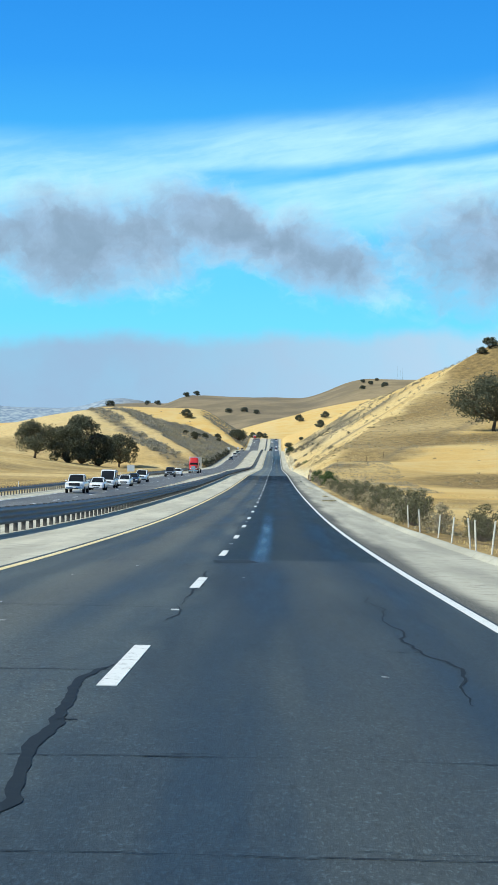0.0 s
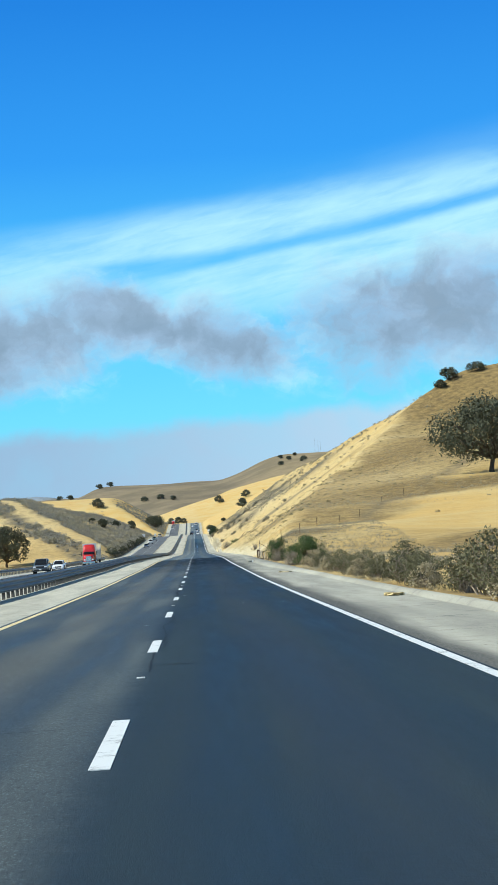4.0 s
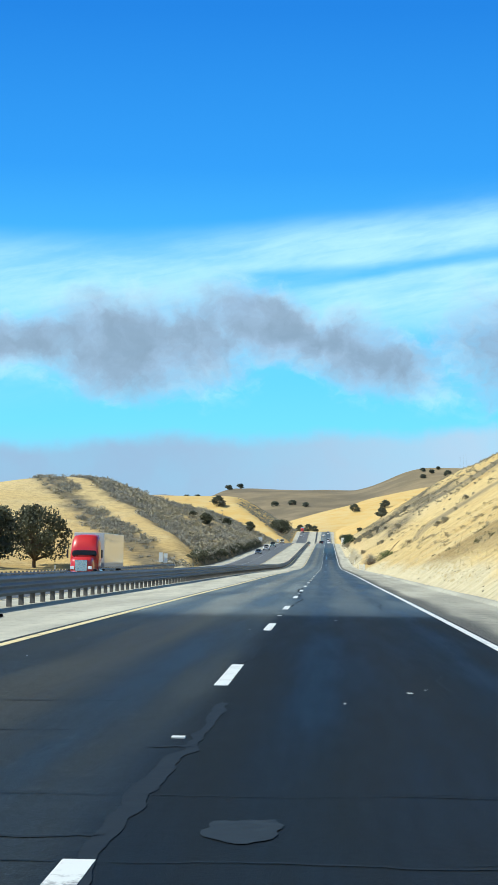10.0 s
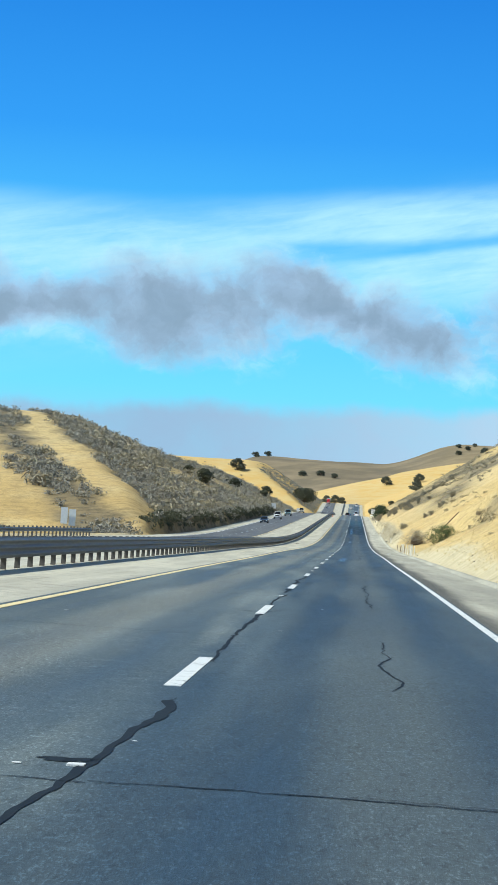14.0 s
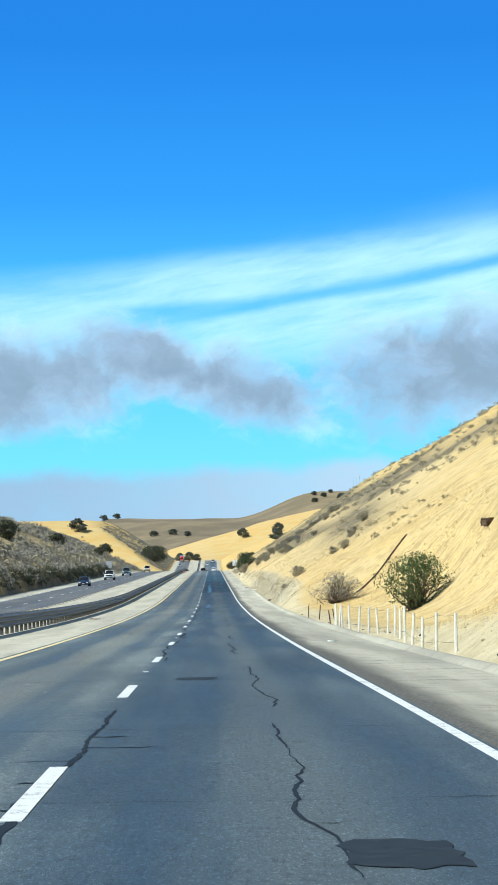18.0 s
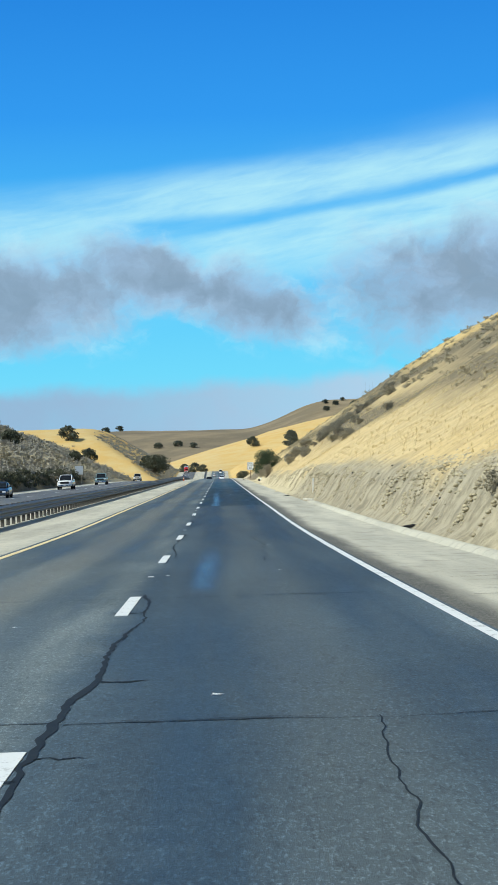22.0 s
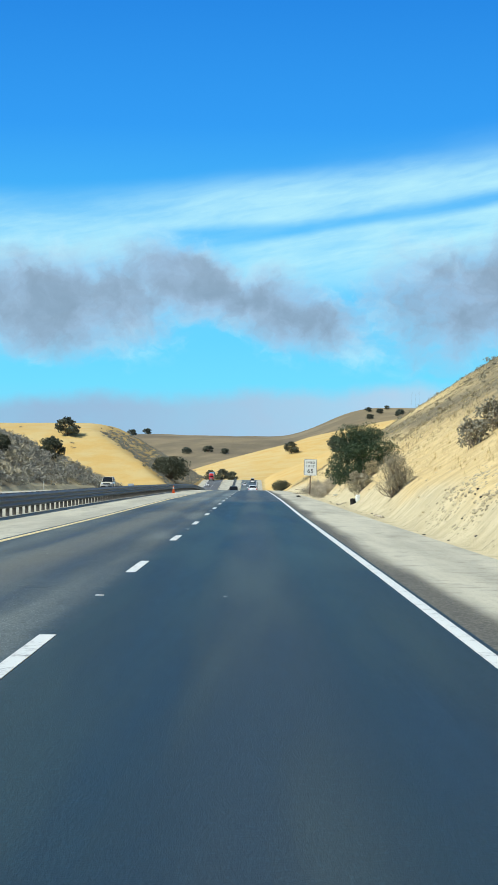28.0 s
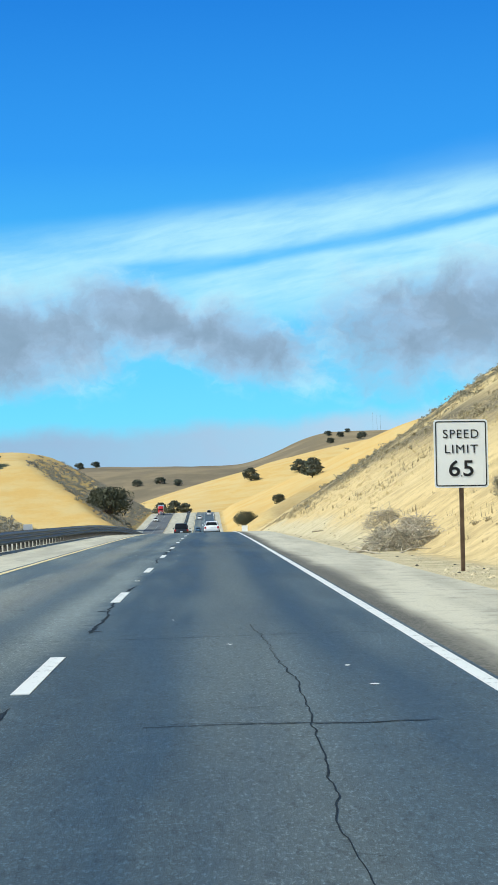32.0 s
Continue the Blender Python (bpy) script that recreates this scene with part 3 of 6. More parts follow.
def zroad(y):
    """Height of the carriageway at y."""
    y = np.clip(np.asarray(y, float), -39.0, 1879.0)
    z = np.array(PROFILE)
    u = (y + 40) / 40
    i = np.clip(u.astype(int), 1, len(z) - 3)
    s = u - i
    a, b, c, d = z[i - 1], z[i], z[i + 1], z[i + 2]
    return b + 0.5 * s * (c - a + s * (2 * a - 5 * b + 4 * c - d + s * (3 * (b - c) + d - a)))


def sst(v, a, b):
    t = np.clip((v - a) / (b - a), 0, 1)
    return t * t * (3 - 2 * t)


def vnoise(x, y, seed=0):
    """Smooth lattice noise in -1..1."""
    xi, yi = np.floor(x).astype(np.int64), np.floor(y).astype(np.int64)
    fx, fy = x - xi, y - yi
    fx, fy = fx * fx * (3 - 2 * fx), fy * fy * (3 - 2 * fy)

    def h(a, b):
        n = (a * 374761393 + b * 668265263 + seed * 982451653) & 0x7fffffff
        n = ((n ^ (n >> 13)) * 1274126177) & 0x7fffffff
        return ((n ^ (n >> 16)) & 0xffff) / 32767.5 - 1
    return (h(xi, yi) * (1 - fx) + h(xi + 1, yi) * fx) * (1 - fy) + (h(xi, yi + 1) * (1 - fx) + h(xi + 1, yi + 1) * fx) * fy


def fbm(x, y, size, octaves=4, seed=0):
    return sum(vnoise(x / size * 2 ** k, y / size * 2 ** k, seed + k) * 0.5 ** k for k in range(octaves))


def softmin(a, b, k):
    m = np.minimum(a, b)
    return m - k * np.log1p(np.exp(-np.abs(a - b) / k))


R_EDGE, L_EDGE = 6.7, 23.8


def opp_drop(y):
    """How far the opposite carriageway lies below ours."""
    return -0.6 * (1 - sst(np.asarray(y, float), 430, 620))


def height(x, y):
    x, y = np.asarray(x, float), np.asarray(y, float)
    base = zroad(y)
    # cut and hill to the right
    d = np.maximum(x - R_EDGE - 1.5 * np.exp(-((y - 1030) / 28) ** 2), 0)
    d = np.maximum(d - 0.5 * sst(y, 905, 925), 0)
    cut = 0.60 * d + 0.0011 * d * d + 1.0 * sst(d + 0.35 * vnoise(y / 2.3, y * 0, 8), 0.2, 1.5) * (0.22 * sst(y, 345, 380) + 0.78 * sst(y, 684, 712)) * (1 - 0.5 * sst(y, 815, 850)) * (1 - sst(y, 1000, 1030))
    cut = cut + sst(d, 2, 9) * (0.5 * fbm(x, y, 24, 4, 3) + 0.04 * vnoise(x / 14, y / 4.0, 9))
    nat = 2 + 0.07 * (y - 315) + 0.055 * np.maximum(y - 480, 0) + 0.06 * (x - 15) + 2.2 * fbm(x, y, 70, 3, 5)
    nat = np.where(nat > 0, nat, 0) + 0.9 * np.log1p(np.exp(-np.abs(nat) / 0.9)) - 0.35 * sst(d, 0, 4) * (1 - sst(y, 200, 330))
    top = 37 + 0.07 * np.maximum(x - 62, 0) + 4.5 * fbm(x, y, 180, 3, 11) + 6 * sst(y, 420, 560) * (1 - sst(y, 700, 900)) + 4.6 * sst(y, 420, 560) * (1 - sst(y, 630, 730))
    cut = cut * (1 - 0.35 * sst(y, 1480, 1620)) + 1.2 * sst(y, 1480, 1620) * sst(d, 0.5, 6)
    gap = 3.0 + 0.10 * d + 0.22 * np.maximum(np.abs(y - 1440) - 40, 0)
    cut = softmin(cut, np.where(np.abs(y - 1440) < 320, gap, 400.0), 1.2)
    cut = cut * (1 - 0.95 * np.exp(-((y - 636) / 42) ** 4 - (d / 8.8) ** 4))
    right = softmin(softmin(cut, nat + 0.25 * d * sst(y, 560, 640), 0.25), top, 3.0)
    # cut and hill to the left
    e = np.maximum(-x - L_EDGE, 0)
    slope = 0.50 - 0.10 * np.exp(-((y - 930) / 80) ** 2) + 0.09 * sst(y, 1400, 1550)
    cutl = slope * e + sst(e, 2, 9) * (0.8 * fbm(x, y, 22, 4, 21) + 0.1 * vnoise(x / 14, y / 4, 23))
    cutl = cutl + 1.5 * sst(e + 0.5 * vnoise(y / 2.6, y * 0, 27), 0.3, 1.6) * sst(y, 632, 680) * (1 - sst(y, 985, 1030))
    natl = 1.2 + 0.125 * (y - 640) + 1.2 * fbm(x, y, 60, 3, 25)
    natl = np.maximum(natl - 1.2, 0) - 0.8 * sst(e, 0, 10) + 0.12 * np.maximum(e - 30, 0) * (1 - sst(e, 90, 220))
    dell = 2.0 + 0.23 * np.maximum(np.abs(y - 1452) - 100, 0) + 0.01 * e
    natl = softmin(natl, np.where(np.abs(y - 1452) < 420, dell, 400.0), 0.8)
    topl = 15 + 7.5 * sst(y, 700, 860) - 6.5 * sst(y, 930, 1010) + 10.5 * sst(y, 1450, 1560) - 15 * sst(e, 50, 140) * (1 - sst(y, 1450, 1650)) - 8 * sst(e, 200, 400) + 1.6 * fbm(x, y, 160, 3, 31) - 10 * sst(e, 150, 500) - 15 * sst(e, 125, 235) * sst(y, 1500, 1650) + 2 * sst(y, 1650, 1750)
    natl = natl + 1.5 * sst(e, 0.3, 1.6) * sst(y, 640, 690) * (1 - sst(y, 985, 1030))
    left = softmin(softmin(cutl + 0.2, natl + 0.3, 0.35), topl, 1.4) * sst(e, 0.0, 0.8)
    left = left + opp_drop(y) * (1 - sst(e, 0, 6))
    near = base - 0.09 + np.where(x > 0, right * sst(d, 0, 0.3), left) * (1 - sst(y, 1835, 1880))
    near = near + np.where((x < -7.5) & (x > -L_EDGE), opp_drop(y) * sst(-x, 7.5, 11.5), 0)
    # country beyond the second crest
    far = 16 + sst(y, 1840, 2260) * (np.clip(27 + 0.29 * x - 0.10 * np.maximum(x - 45, 0), -12, 80) + 4 * fbm(x, y, 150, 3, 41))
    far = far - 22 * sst(y, 2420, 2800) * sst(x, -60, 60)
    ridge = 110 + 38 * sst(x, 35, 180) - 18 * sst(-x, 160, 220) - 62 * sst(-x, 280, 520) + 3.5 * fbm(x, y, 260, 4, 43)
    rise = sst(y, 2600, 3480)
    far = far * (1 - rise) + ridge * rise
    far = far + sst(y, 4050, 4500) * (72 + 15 * fbm(x, y, 320, 4, 47)) * sst(-x, 200, 460)
    side = sst(np.abs(x), 9, 60)
    return near * (1 - sst(y, 1800, 1990)) + far * sst(y, 1800, 1990) + 0.10 * side * fbm(x, y, 5, 2, 51)


def gz(x, y):
    return float(height(np.array([x]), np.array([y]))[0])


def steps(*runs):
    out = []
    for a, b, s in runs:
        out += list(np.arange(a, b, s))
    return np.array(out)


def left_belts(x, y):
    """Where brush grows on the left cutting: a first belt, a bare strip, then brush all over."""
    w = y - 3.4 * (-x - L_EDGE) + 5 * vnoise(x / 9, y / 9, 29)
    upper = sst(y, 800, 860) * sst(-x - L_EDGE + 3 * vnoise(x / 8, y / 14, 30), 11, 15) * (1 - sst(-x - L_EDGE, 22, 27)) * (1 - sst(y, 960, 1010))
    return sst(w, 604, 616) * (1 - sst(w, 634, 642) * (1 - sst(w, 660, 670))) * (1 - 0.9 * upper)


def make_ground():
    xr = steps((6.7, 12, 0.45), (12, 40, 1.0), (40, 80, 2.5), (80, 200, 8), (200, 600, 30), (600, 2600, 160))
    xl = steps((7.5, 12.0, 1.5), (12.0, 23.8, 2.95), (23.8, 26.4, 0.3), (26.4, 46, 1.1), (46, 110, 3.2), (110, 260, 10), (260, 700, 40), (700, 2600, 160))
    xs = np.concatenate([-xl[::-1], [-5.0, 0.0, 5.0, 6.3], xr])
    ys = steps((-60, 1150, 2.2), (1150, 1900, 5), (1900, 2600, 14), (2600, 3700, 26), (3700, 4990, 60))
    X, Y = np.meshgrid(xs, ys)
    Z = height(X, Y)
    nx, ny = len(xs), len(ys)
    me = bpy.data.meshes.new("ground")
    me.vertices.add(nx * ny)
    me.vertices.foreach_set("co", np.stack([X, Y, Z], -1).astype(np.float32).ravel())
    i = (np.arange(ny - 1)[:, None] * nx + np.arange(nx - 1)[None]).ravel()
    q = np.stack([i, i + 1, i + 1 + nx, i + nx], -1)
    me.loops.add(q.size)
    me.loops.foreach_set("vertex_index", q.ravel().astype(np.int32))
    me.polygons.add(len(q))
    me.polygons.foreach_set("loop_start", (np.arange(len(q)) * 4).astype(np.int32))
    me.update(calc_edges=True)
    me.shade_smooth()
    d, e = X - R_EDGE, -X - L_EDGE
    n1, n2 = fbm(X, Y, 40, 4, 61), fbm(X, Y, 15, 4, 63)
    on = sst(Y, 345, 400)
    belt = np.exp(-((d - 31 - 9 * vnoise(Y / 60, Y * 0, 66)) / 8) ** 2) + np.exp(-((d - 14 - 5 * vnoise(Y / 45, Y * 0, 67)) / 4) ** 2) * 0.9
    rim = d - 2.6 - 0.13 * (np.minimum(Y, 365) - 315) + 0.2 * np.maximum(Y - 365, 0) + 2.5 * n2
    over = Y - 440 - 3.9 * np.maximum(X - 17, 0) + 14 * n2
    line = Y - 309 - 3.5 * (X - 9.7) + 8 * n2
    wild = sst(rim, -1.5, 3.5) * sst(line, -6, 10) * sst(over, 10, -14)
    upper = np.exp(-((Y - 637 + 3.2 * np.maximum(X - 30, 0) + 11 * np.maximum(17.5 - X, 0) + 5 * n2) / 11) ** 2) * sst(d, 2.5, 6) * sst(X, 50, 38)
    layers = {
        "pale": np.where(X > 0, on * sst(d + 6 * n1, 40, 16) * (0.15 + 0.40 * sst(Y, 670, 760)) * (1 - sst(Y, 1350, 1500)), 0.25 * sst(Y, 600, 700) * (1 - sst(Y, 1450, 1650))),
        "scrub": np.where(X > 0, np.clip(1.25 * belt * sst(Y, 690, 790) * (1 - sst(Y, 1500, 1800)) + 0.25 * wild + 0.8 * upper + 0.8 * np.exp(-((line - 4) / 5) ** 2) * (Y < 480) * (d > 3), 0, 1),
                          left_belts(X, Y) * (1 - sst(Y, 1150, 1350)) * sst(e + 14 * n1, 75, 40)),
        "earth": np.where(X > 0, sst(d + 1.1 * n2, 2.6, 1.6) * sst(Y, 684, 708) * (1 - sst(Y, 850, 910)) + sst(d + 0.7 * n2, 2.2, 1.0) * sst(Y, 306, 322) * (1 - sst(Y, 1400, 1480)),
                          0.8 * sst(e + 0.6 * n2, 1.6, 0.8) * (1 - sst(Y, 625, 650) * (1 - sst(Y, 1000, 1040)))),
        "grey": np.where(X > 0, sst(Y, 688, 712) * (1 - sst(Y + 5 * n2, 795, 830)), 0),
        "tawny": wild * np.clip(0.8 + 0.6 * n1, 0.3, 1) + np.where((X > 7) & (Y < 480), sst(line, 6, -4) * np.clip(0.75 + 0.8 * n1 + 0.5 * n2, 0.2, 1.0), 0) + np.where((X < -24) & (Y > 60), np.clip(0.42 + 0.6 * n1, 0, 0.75) * (1 - sst(Y, 640, 700)), 0),
        "far": sst(Y, 2450, 2750) * (1 - 0.15 * sst(X, 60, 200)),
        "orange": np.where((X > 7) & (Y < 480), 0.8 * sst(line, -4, -22) * sst(d, 2.5, 7) * np.clip(0.5 - 1.2 * n1, 0, 1), 0) + sst(Y, 1420, 1560) * (1 - sst(Y, 2420, 2600)) * ((np.abs(X) > 8) | (Y > 1860)),
        # where the painted haze tint covers the farthest left mountains
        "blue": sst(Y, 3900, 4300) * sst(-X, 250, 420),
    }
    for key, val in layers.items():
        a = me.attributes.new(key, "FLOAT", "POINT")
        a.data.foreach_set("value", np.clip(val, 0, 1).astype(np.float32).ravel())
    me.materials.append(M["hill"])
    return tagged(new("ground", me), "dry golden grass hills with road cuttings", "ground", kind="structure")


ground = make_ground()

YS = steps((-60, 1400, 4), (1400, 1881, 8))


def strip(name, x0, x1, mat, dz=0.0, label="", parent=None, y0=-60, y1=1880, opp=False, category="road", dz1=None, kind="structure"):
    """A band of paving that follows the road, with a skirt along both edges."""
    ys = np.concatenate([[y0], YS[(YS > y0 + 0.5) & (YS < y1 - 0.5)], [y1]])
    z = zroad(ys) + (opp_drop(ys) if opp else 0)
    dz1 = dz if dz1 is None else dz1
    vs = []
    for y, h in zip(ys, z):
        vs += [(x0, y, h - 0.12), (x0, y, h + dz), (x1, y, h + dz1), (x1, y, h - 0.12)]
    fs = []
    for i in range(len(ys) - 1):
        for k in range(3):
            a = 4 * i + k
            fs.append((a, a + 1, a + 5, a + 4))
    ob = new(name, mesh_of(name, vs, fs, mat))
    if parent:
        ob.parent = parent
        if label:
            ob["label"] = label
    else:
        tagged(ob, label, category, kind=kind)
    return ob


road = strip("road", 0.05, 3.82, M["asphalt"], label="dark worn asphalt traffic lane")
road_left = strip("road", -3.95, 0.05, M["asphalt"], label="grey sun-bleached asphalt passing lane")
shoulder_right = strip("shoulder", 3.82, 6.25, M["shoulder"], label="pale gritty paved shoulder", category="shoulder", dz1=-0.03)
shoulder_left = strip("shoulder", -7.6, -3.95, M["shoulder"], label="pale sandy median shoulder", category="shoulder")
road_opp = strip("road", -20.9, -13.1, M["asphalt_opp"], label="grey asphalt carriageway of the opposite direction", opp=True)
median = strip("median", -13.1, -7.6, M["shoulder"], label="pale gravelly median", category="median", opp=True)
shoulder_opp = strip("shoulder", -23.6, -20.9, M["shoulder"], label="pale outer shoulder of the opposite carriageway", category="shoulder", opp=True)


def make_dike():
    """Low asphalt kerb with a rolled face."""
    prof = ((6.22, -0.05), (6.24, -0.025), (6.32, 0.045), (6.40, 0.085), (6.50, 0.09), (6.58, 0.06), (6.66, -0.10))
    ys = np.arange(-60, 773, 4.0)
    front = lambda y: 0.40 * sst(y, 205, 222) * (1 - sst(y, 336, 352)) + 0.48 * sst(y, 220, 245) * (1 - sst(y, 285, 320))
    wide = lambda x, y: x - float(front(np.float64(y))) * min(1.0, max(0.0, (6.55 - x) / 0.14))
    vs = [(wide(x, y) + 0.02 * math.sin(y * 0.7 + x), y, float(zroad(y)) + h + 0.008 * math.sin(y * 1.3)) for y in ys for x, h in prof]
    n = len(prof)
    fs = [(i * n + k, i * n + k + 1, (i + 1) * n + k + 1, (i + 1) * n + k) for i in range(len(ys) - 1) for k in range(n - 1)]
    return tagged(new("asphalt_dike", mesh_of("asphalt_dike", vs, fs, M["shoulder"], True)), "low rolled asphalt dike along the shoulder", "kerb", kind="structure")


make_dike()

# edge lines
strip("edge_line", 3.635, 3.765, M["white_line"], 0.006, "white solid edge line", road)
strip("edge_line", -3.82, -3.66, M["yellow_line"], 0.006, "yellow solid edge line", road_left)
strip("edge_line", -13.40, -13.26, M["yellow_line"], 0.006, "yellow solid edge line", road_opp, opp=True)
strip("edge_line", -20.72, -20.56, M["white_line"], 0.006, "white solid edge line", road_opp, opp=True)


def dash_mesh(name, w, l, mat, h=0.007):
    vs = [(sx * w / 2, sy * l / 2, z) for z in (-0.05, h) for sx, sy in ((-1, -1), (1, -1), (1, 1), (-1, 1))]
    fs = [(4, 5, 6, 7), (0, 1, 5, 4), (1, 2, 6, 5), (2, 3, 7, 6), (3, 0, 4, 7)]
    return mesh_of(name, vs, fs, mat)


def laid(name, me, parent, x, y, opp=False, label="", turn=0.0):
    """Puts a flat piece on the road, tilted with it."""
    z = float(zroad(y)) + (float(opp_drop(y)) if opp else 0)
    s = float(zroad(y + 2) - zroad(y - 2)) / 4
    ob = new(name, me)
    ob.parent = parent
    ob.matrix_basis = pose(x, y, z, math.degrees(math.atan(s)), 0, turn)
    if label:
        ob["label"] = label
    return ob


stripe = dash_mesh("lane_stripe", 0.15, 3.66, M["white_line"])
marker = dash_mesh("road_stud", 0.10, 0.10, M["white_line"], 0.011)
RESTRIPED = {38: 0.4, 42: -0.9, 43: -0.8, 44: -0.6, 61: -0.4, 65: -1.0, 66: -2.0, 67: -0.8}
for k in range(-2, 128):
    laid("lane_stripe", stripe, road_left, 0.0, k * STRIPE_GAP + RESTRIPED.get(k, 0.0))
    if k < 90 and k % 2:
        laid("road_stud", marker, road_left, 0.0, (k + 0.5) * STRIPE_GAP)
    laid("lane_stripe", stripe, road_opp, -16.98, k * STRIPE_GAP + 5, True)


# ---- guard rails ----
def rail_profile(kind):
    """Cross-section of a corrugated beam, as (depth, height)."""
    n = 3 if kind == "thrie" else 2
    w = 0.53 if kind == "thrie" else 0.33
    pts = []
    for i in range(n * 8 + 1):
        u = i / (n * 8)
        pts.append((0.083 * (0.5 - 0.5 * math.cos(2 * math.pi * n * u)), w * (u - 0.5)))
    return pts


def make_rail(name, x, y0, y1, kind, both, label, base_opp, post_gap=1.905):
    """A beam barrier on posts: thing > beams, posts."""
    thing = tagged(new(name), label, "guard rail")
    thing.matrix_basis = pose(x, y0, float(zroad(y0)))
    off = lambda y: float(zroad(y)) + (float(opp_drop(y)) if base_opp else 0) - float(zroad(y0))
    prof = rail_profile(kind)
    mid = 0.56 if kind == "thrie" else 0.55
    for side in ((1, -1) if both else (1,)):
        y = y0
        while y < y1 - 1:
            # beams of about 30 m
            ye = min(y + 30.5, y1)
            ys = np.linspace(y, ye, 7)
            vs, fs = [], []
            for yy in ys:
                for back in (0, 1):
                    for dx, h in (prof if not back else prof[::-1]):
                        vs.append((side * (0.115 + dx - 0.008 * back), yy - y0, mid + h + off(yy)))
            n = 2 * len(prof)
            for i in range(len(ys) - 1):
                for k in range(n):
                    a, b = i * n + k, i * n + (k + 1) % n
                    fs.append((a, b, b + n, a + n) if side > 0 else (a, a + n, b + n, b))
            fs += [tuple(range(n)), tuple(range(len(vs) - n, len(vs)))[::-1]]
            part("beam", mesh_of("beam", vs, fs, M["steel"]), None, thing)
            y = ye
    bm = bmesh.new()
    box(bm, -0.07, 0.07, -0.035, 0.035, -0.45, mid + 0.285, bevel=0.006)
    post = bpy.data.meshes.new("post")
    bm.to_mesh(post)
    bm.free()
    post.materials.append(M["post_steel"])
    count = int((y1 - y0) / post_gap)
    single = min(count, 290)
    rest = []
    for k in range(count + 1):
        y = k * post_gap
        if k < single:
            p = new("post", post)
            p.parent = thing
            p.matrix_basis = pose(0, y, off(y0 + y))
        else:
            rest.append((y, off(y0 + y)))
    if rest:
        vs, fs = [], []
        q = [v.co for v in post.vertices]
        for y, h in rest:
            o = len(vs)
            vs += [(c.x, c.y + y, c.z + h) for c in q]
            fs += [tuple(i + o for i in f.vertices) for f in post.polygons]
        tagged(part("post_row", mesh_of("post_row", vs, fs, M["post_steel"]), None, thing), kind="stuff")
    return thing


make_rail("guard_rail", -7.25, -40, 560, "thrie", True, "grey galvanised steel median barrier with corrugated beams on posts", False)
make_rail("guard_rail", -7.25, 560, 1130, "thrie", True, "grey galvanised steel median barrier with corrugated beams on posts", False)
make_rail("guard_rail", -7.25, 1130, 1880, "thrie", True, "grey galvanised steel median barrier with corrugated beams on posts", False)
make_rail("guard_rail", -23.3, 60, 592, "w", False, "grey galvanised steel guard rail along the outer shoulder", True)

# ---- vegetation ----
def mesh_np(name, verts, faces, mat, smooth=False):
    """A mesh from arrays: verts (n, 3), faces (m, 3 or 4)."""
    verts, faces = np.asarray(verts, np.float32), np.asarray(faces, np.int32)
    me = bpy.data.meshes.new(name)
    me.vertices.add(len(verts))
    me.vertices.foreach_set("co", verts.ravel())
    k = faces.shape[1]
    me.loops.add(faces.size)
    me.loops.foreach_set("vertex_index", faces.ravel())
    me.polygons.add(len(faces))
    me.polygons.foreach_set("loop_start", (np.arange(len(faces)) * k).astype(np.int32))
    me.update(calc_edges=True)
    me.materials.append(mat)
    if smooth:
        me.shade_smooth()
    return me


def leaves(rng, centers, radii, count, size, flat=0.75):
    """Quads scattered in balls round the centers: verts, faces."""
    centers, radii = np.asarray(centers, float), np.asarray(radii, float)
    k = rng.integers(0, len(centers), count)
    d = rng.normal(size=(count, 3))
    d /= np.linalg.norm(d, axis=1)[:, None]
    r = radii[k] * rng.uniform(0.45, 1.0, count) ** 0.6
    p = centers[k] + d * r[:, None] * [1, 1, flat]
    n = d + rng.normal(size=(count, 3)) * 0.7
    n /= np.linalg.norm(n, axis=1)[:, None]
    u = np.cross(n, rng.normal(size=(count, 3)))
    u /= np.linalg.norm(u, axis=1)[:, None] + 1e-9
    w = np.cross(n, u)
    s = size * rng.uniform(0.55, 1.35, count)[:, None]
    v = np.stack([p - u * s, p + w * s * 0.55, p + u * s, p - w * s * 0.55], 1).reshape(-1, 3)
    return v, np.arange(4 * count).reshape(-1, 4)


def bent(rng, a, b, n=5, wobble=0.08):
    a, b = np.array(a, float), np.array(b, float)
    l = np.linalg.norm(b - a)
    return [a + (b - a) * i / n + (rng.normal(size=3) * wobble * l * (0 < i < n)) for i in range(n + 1)]


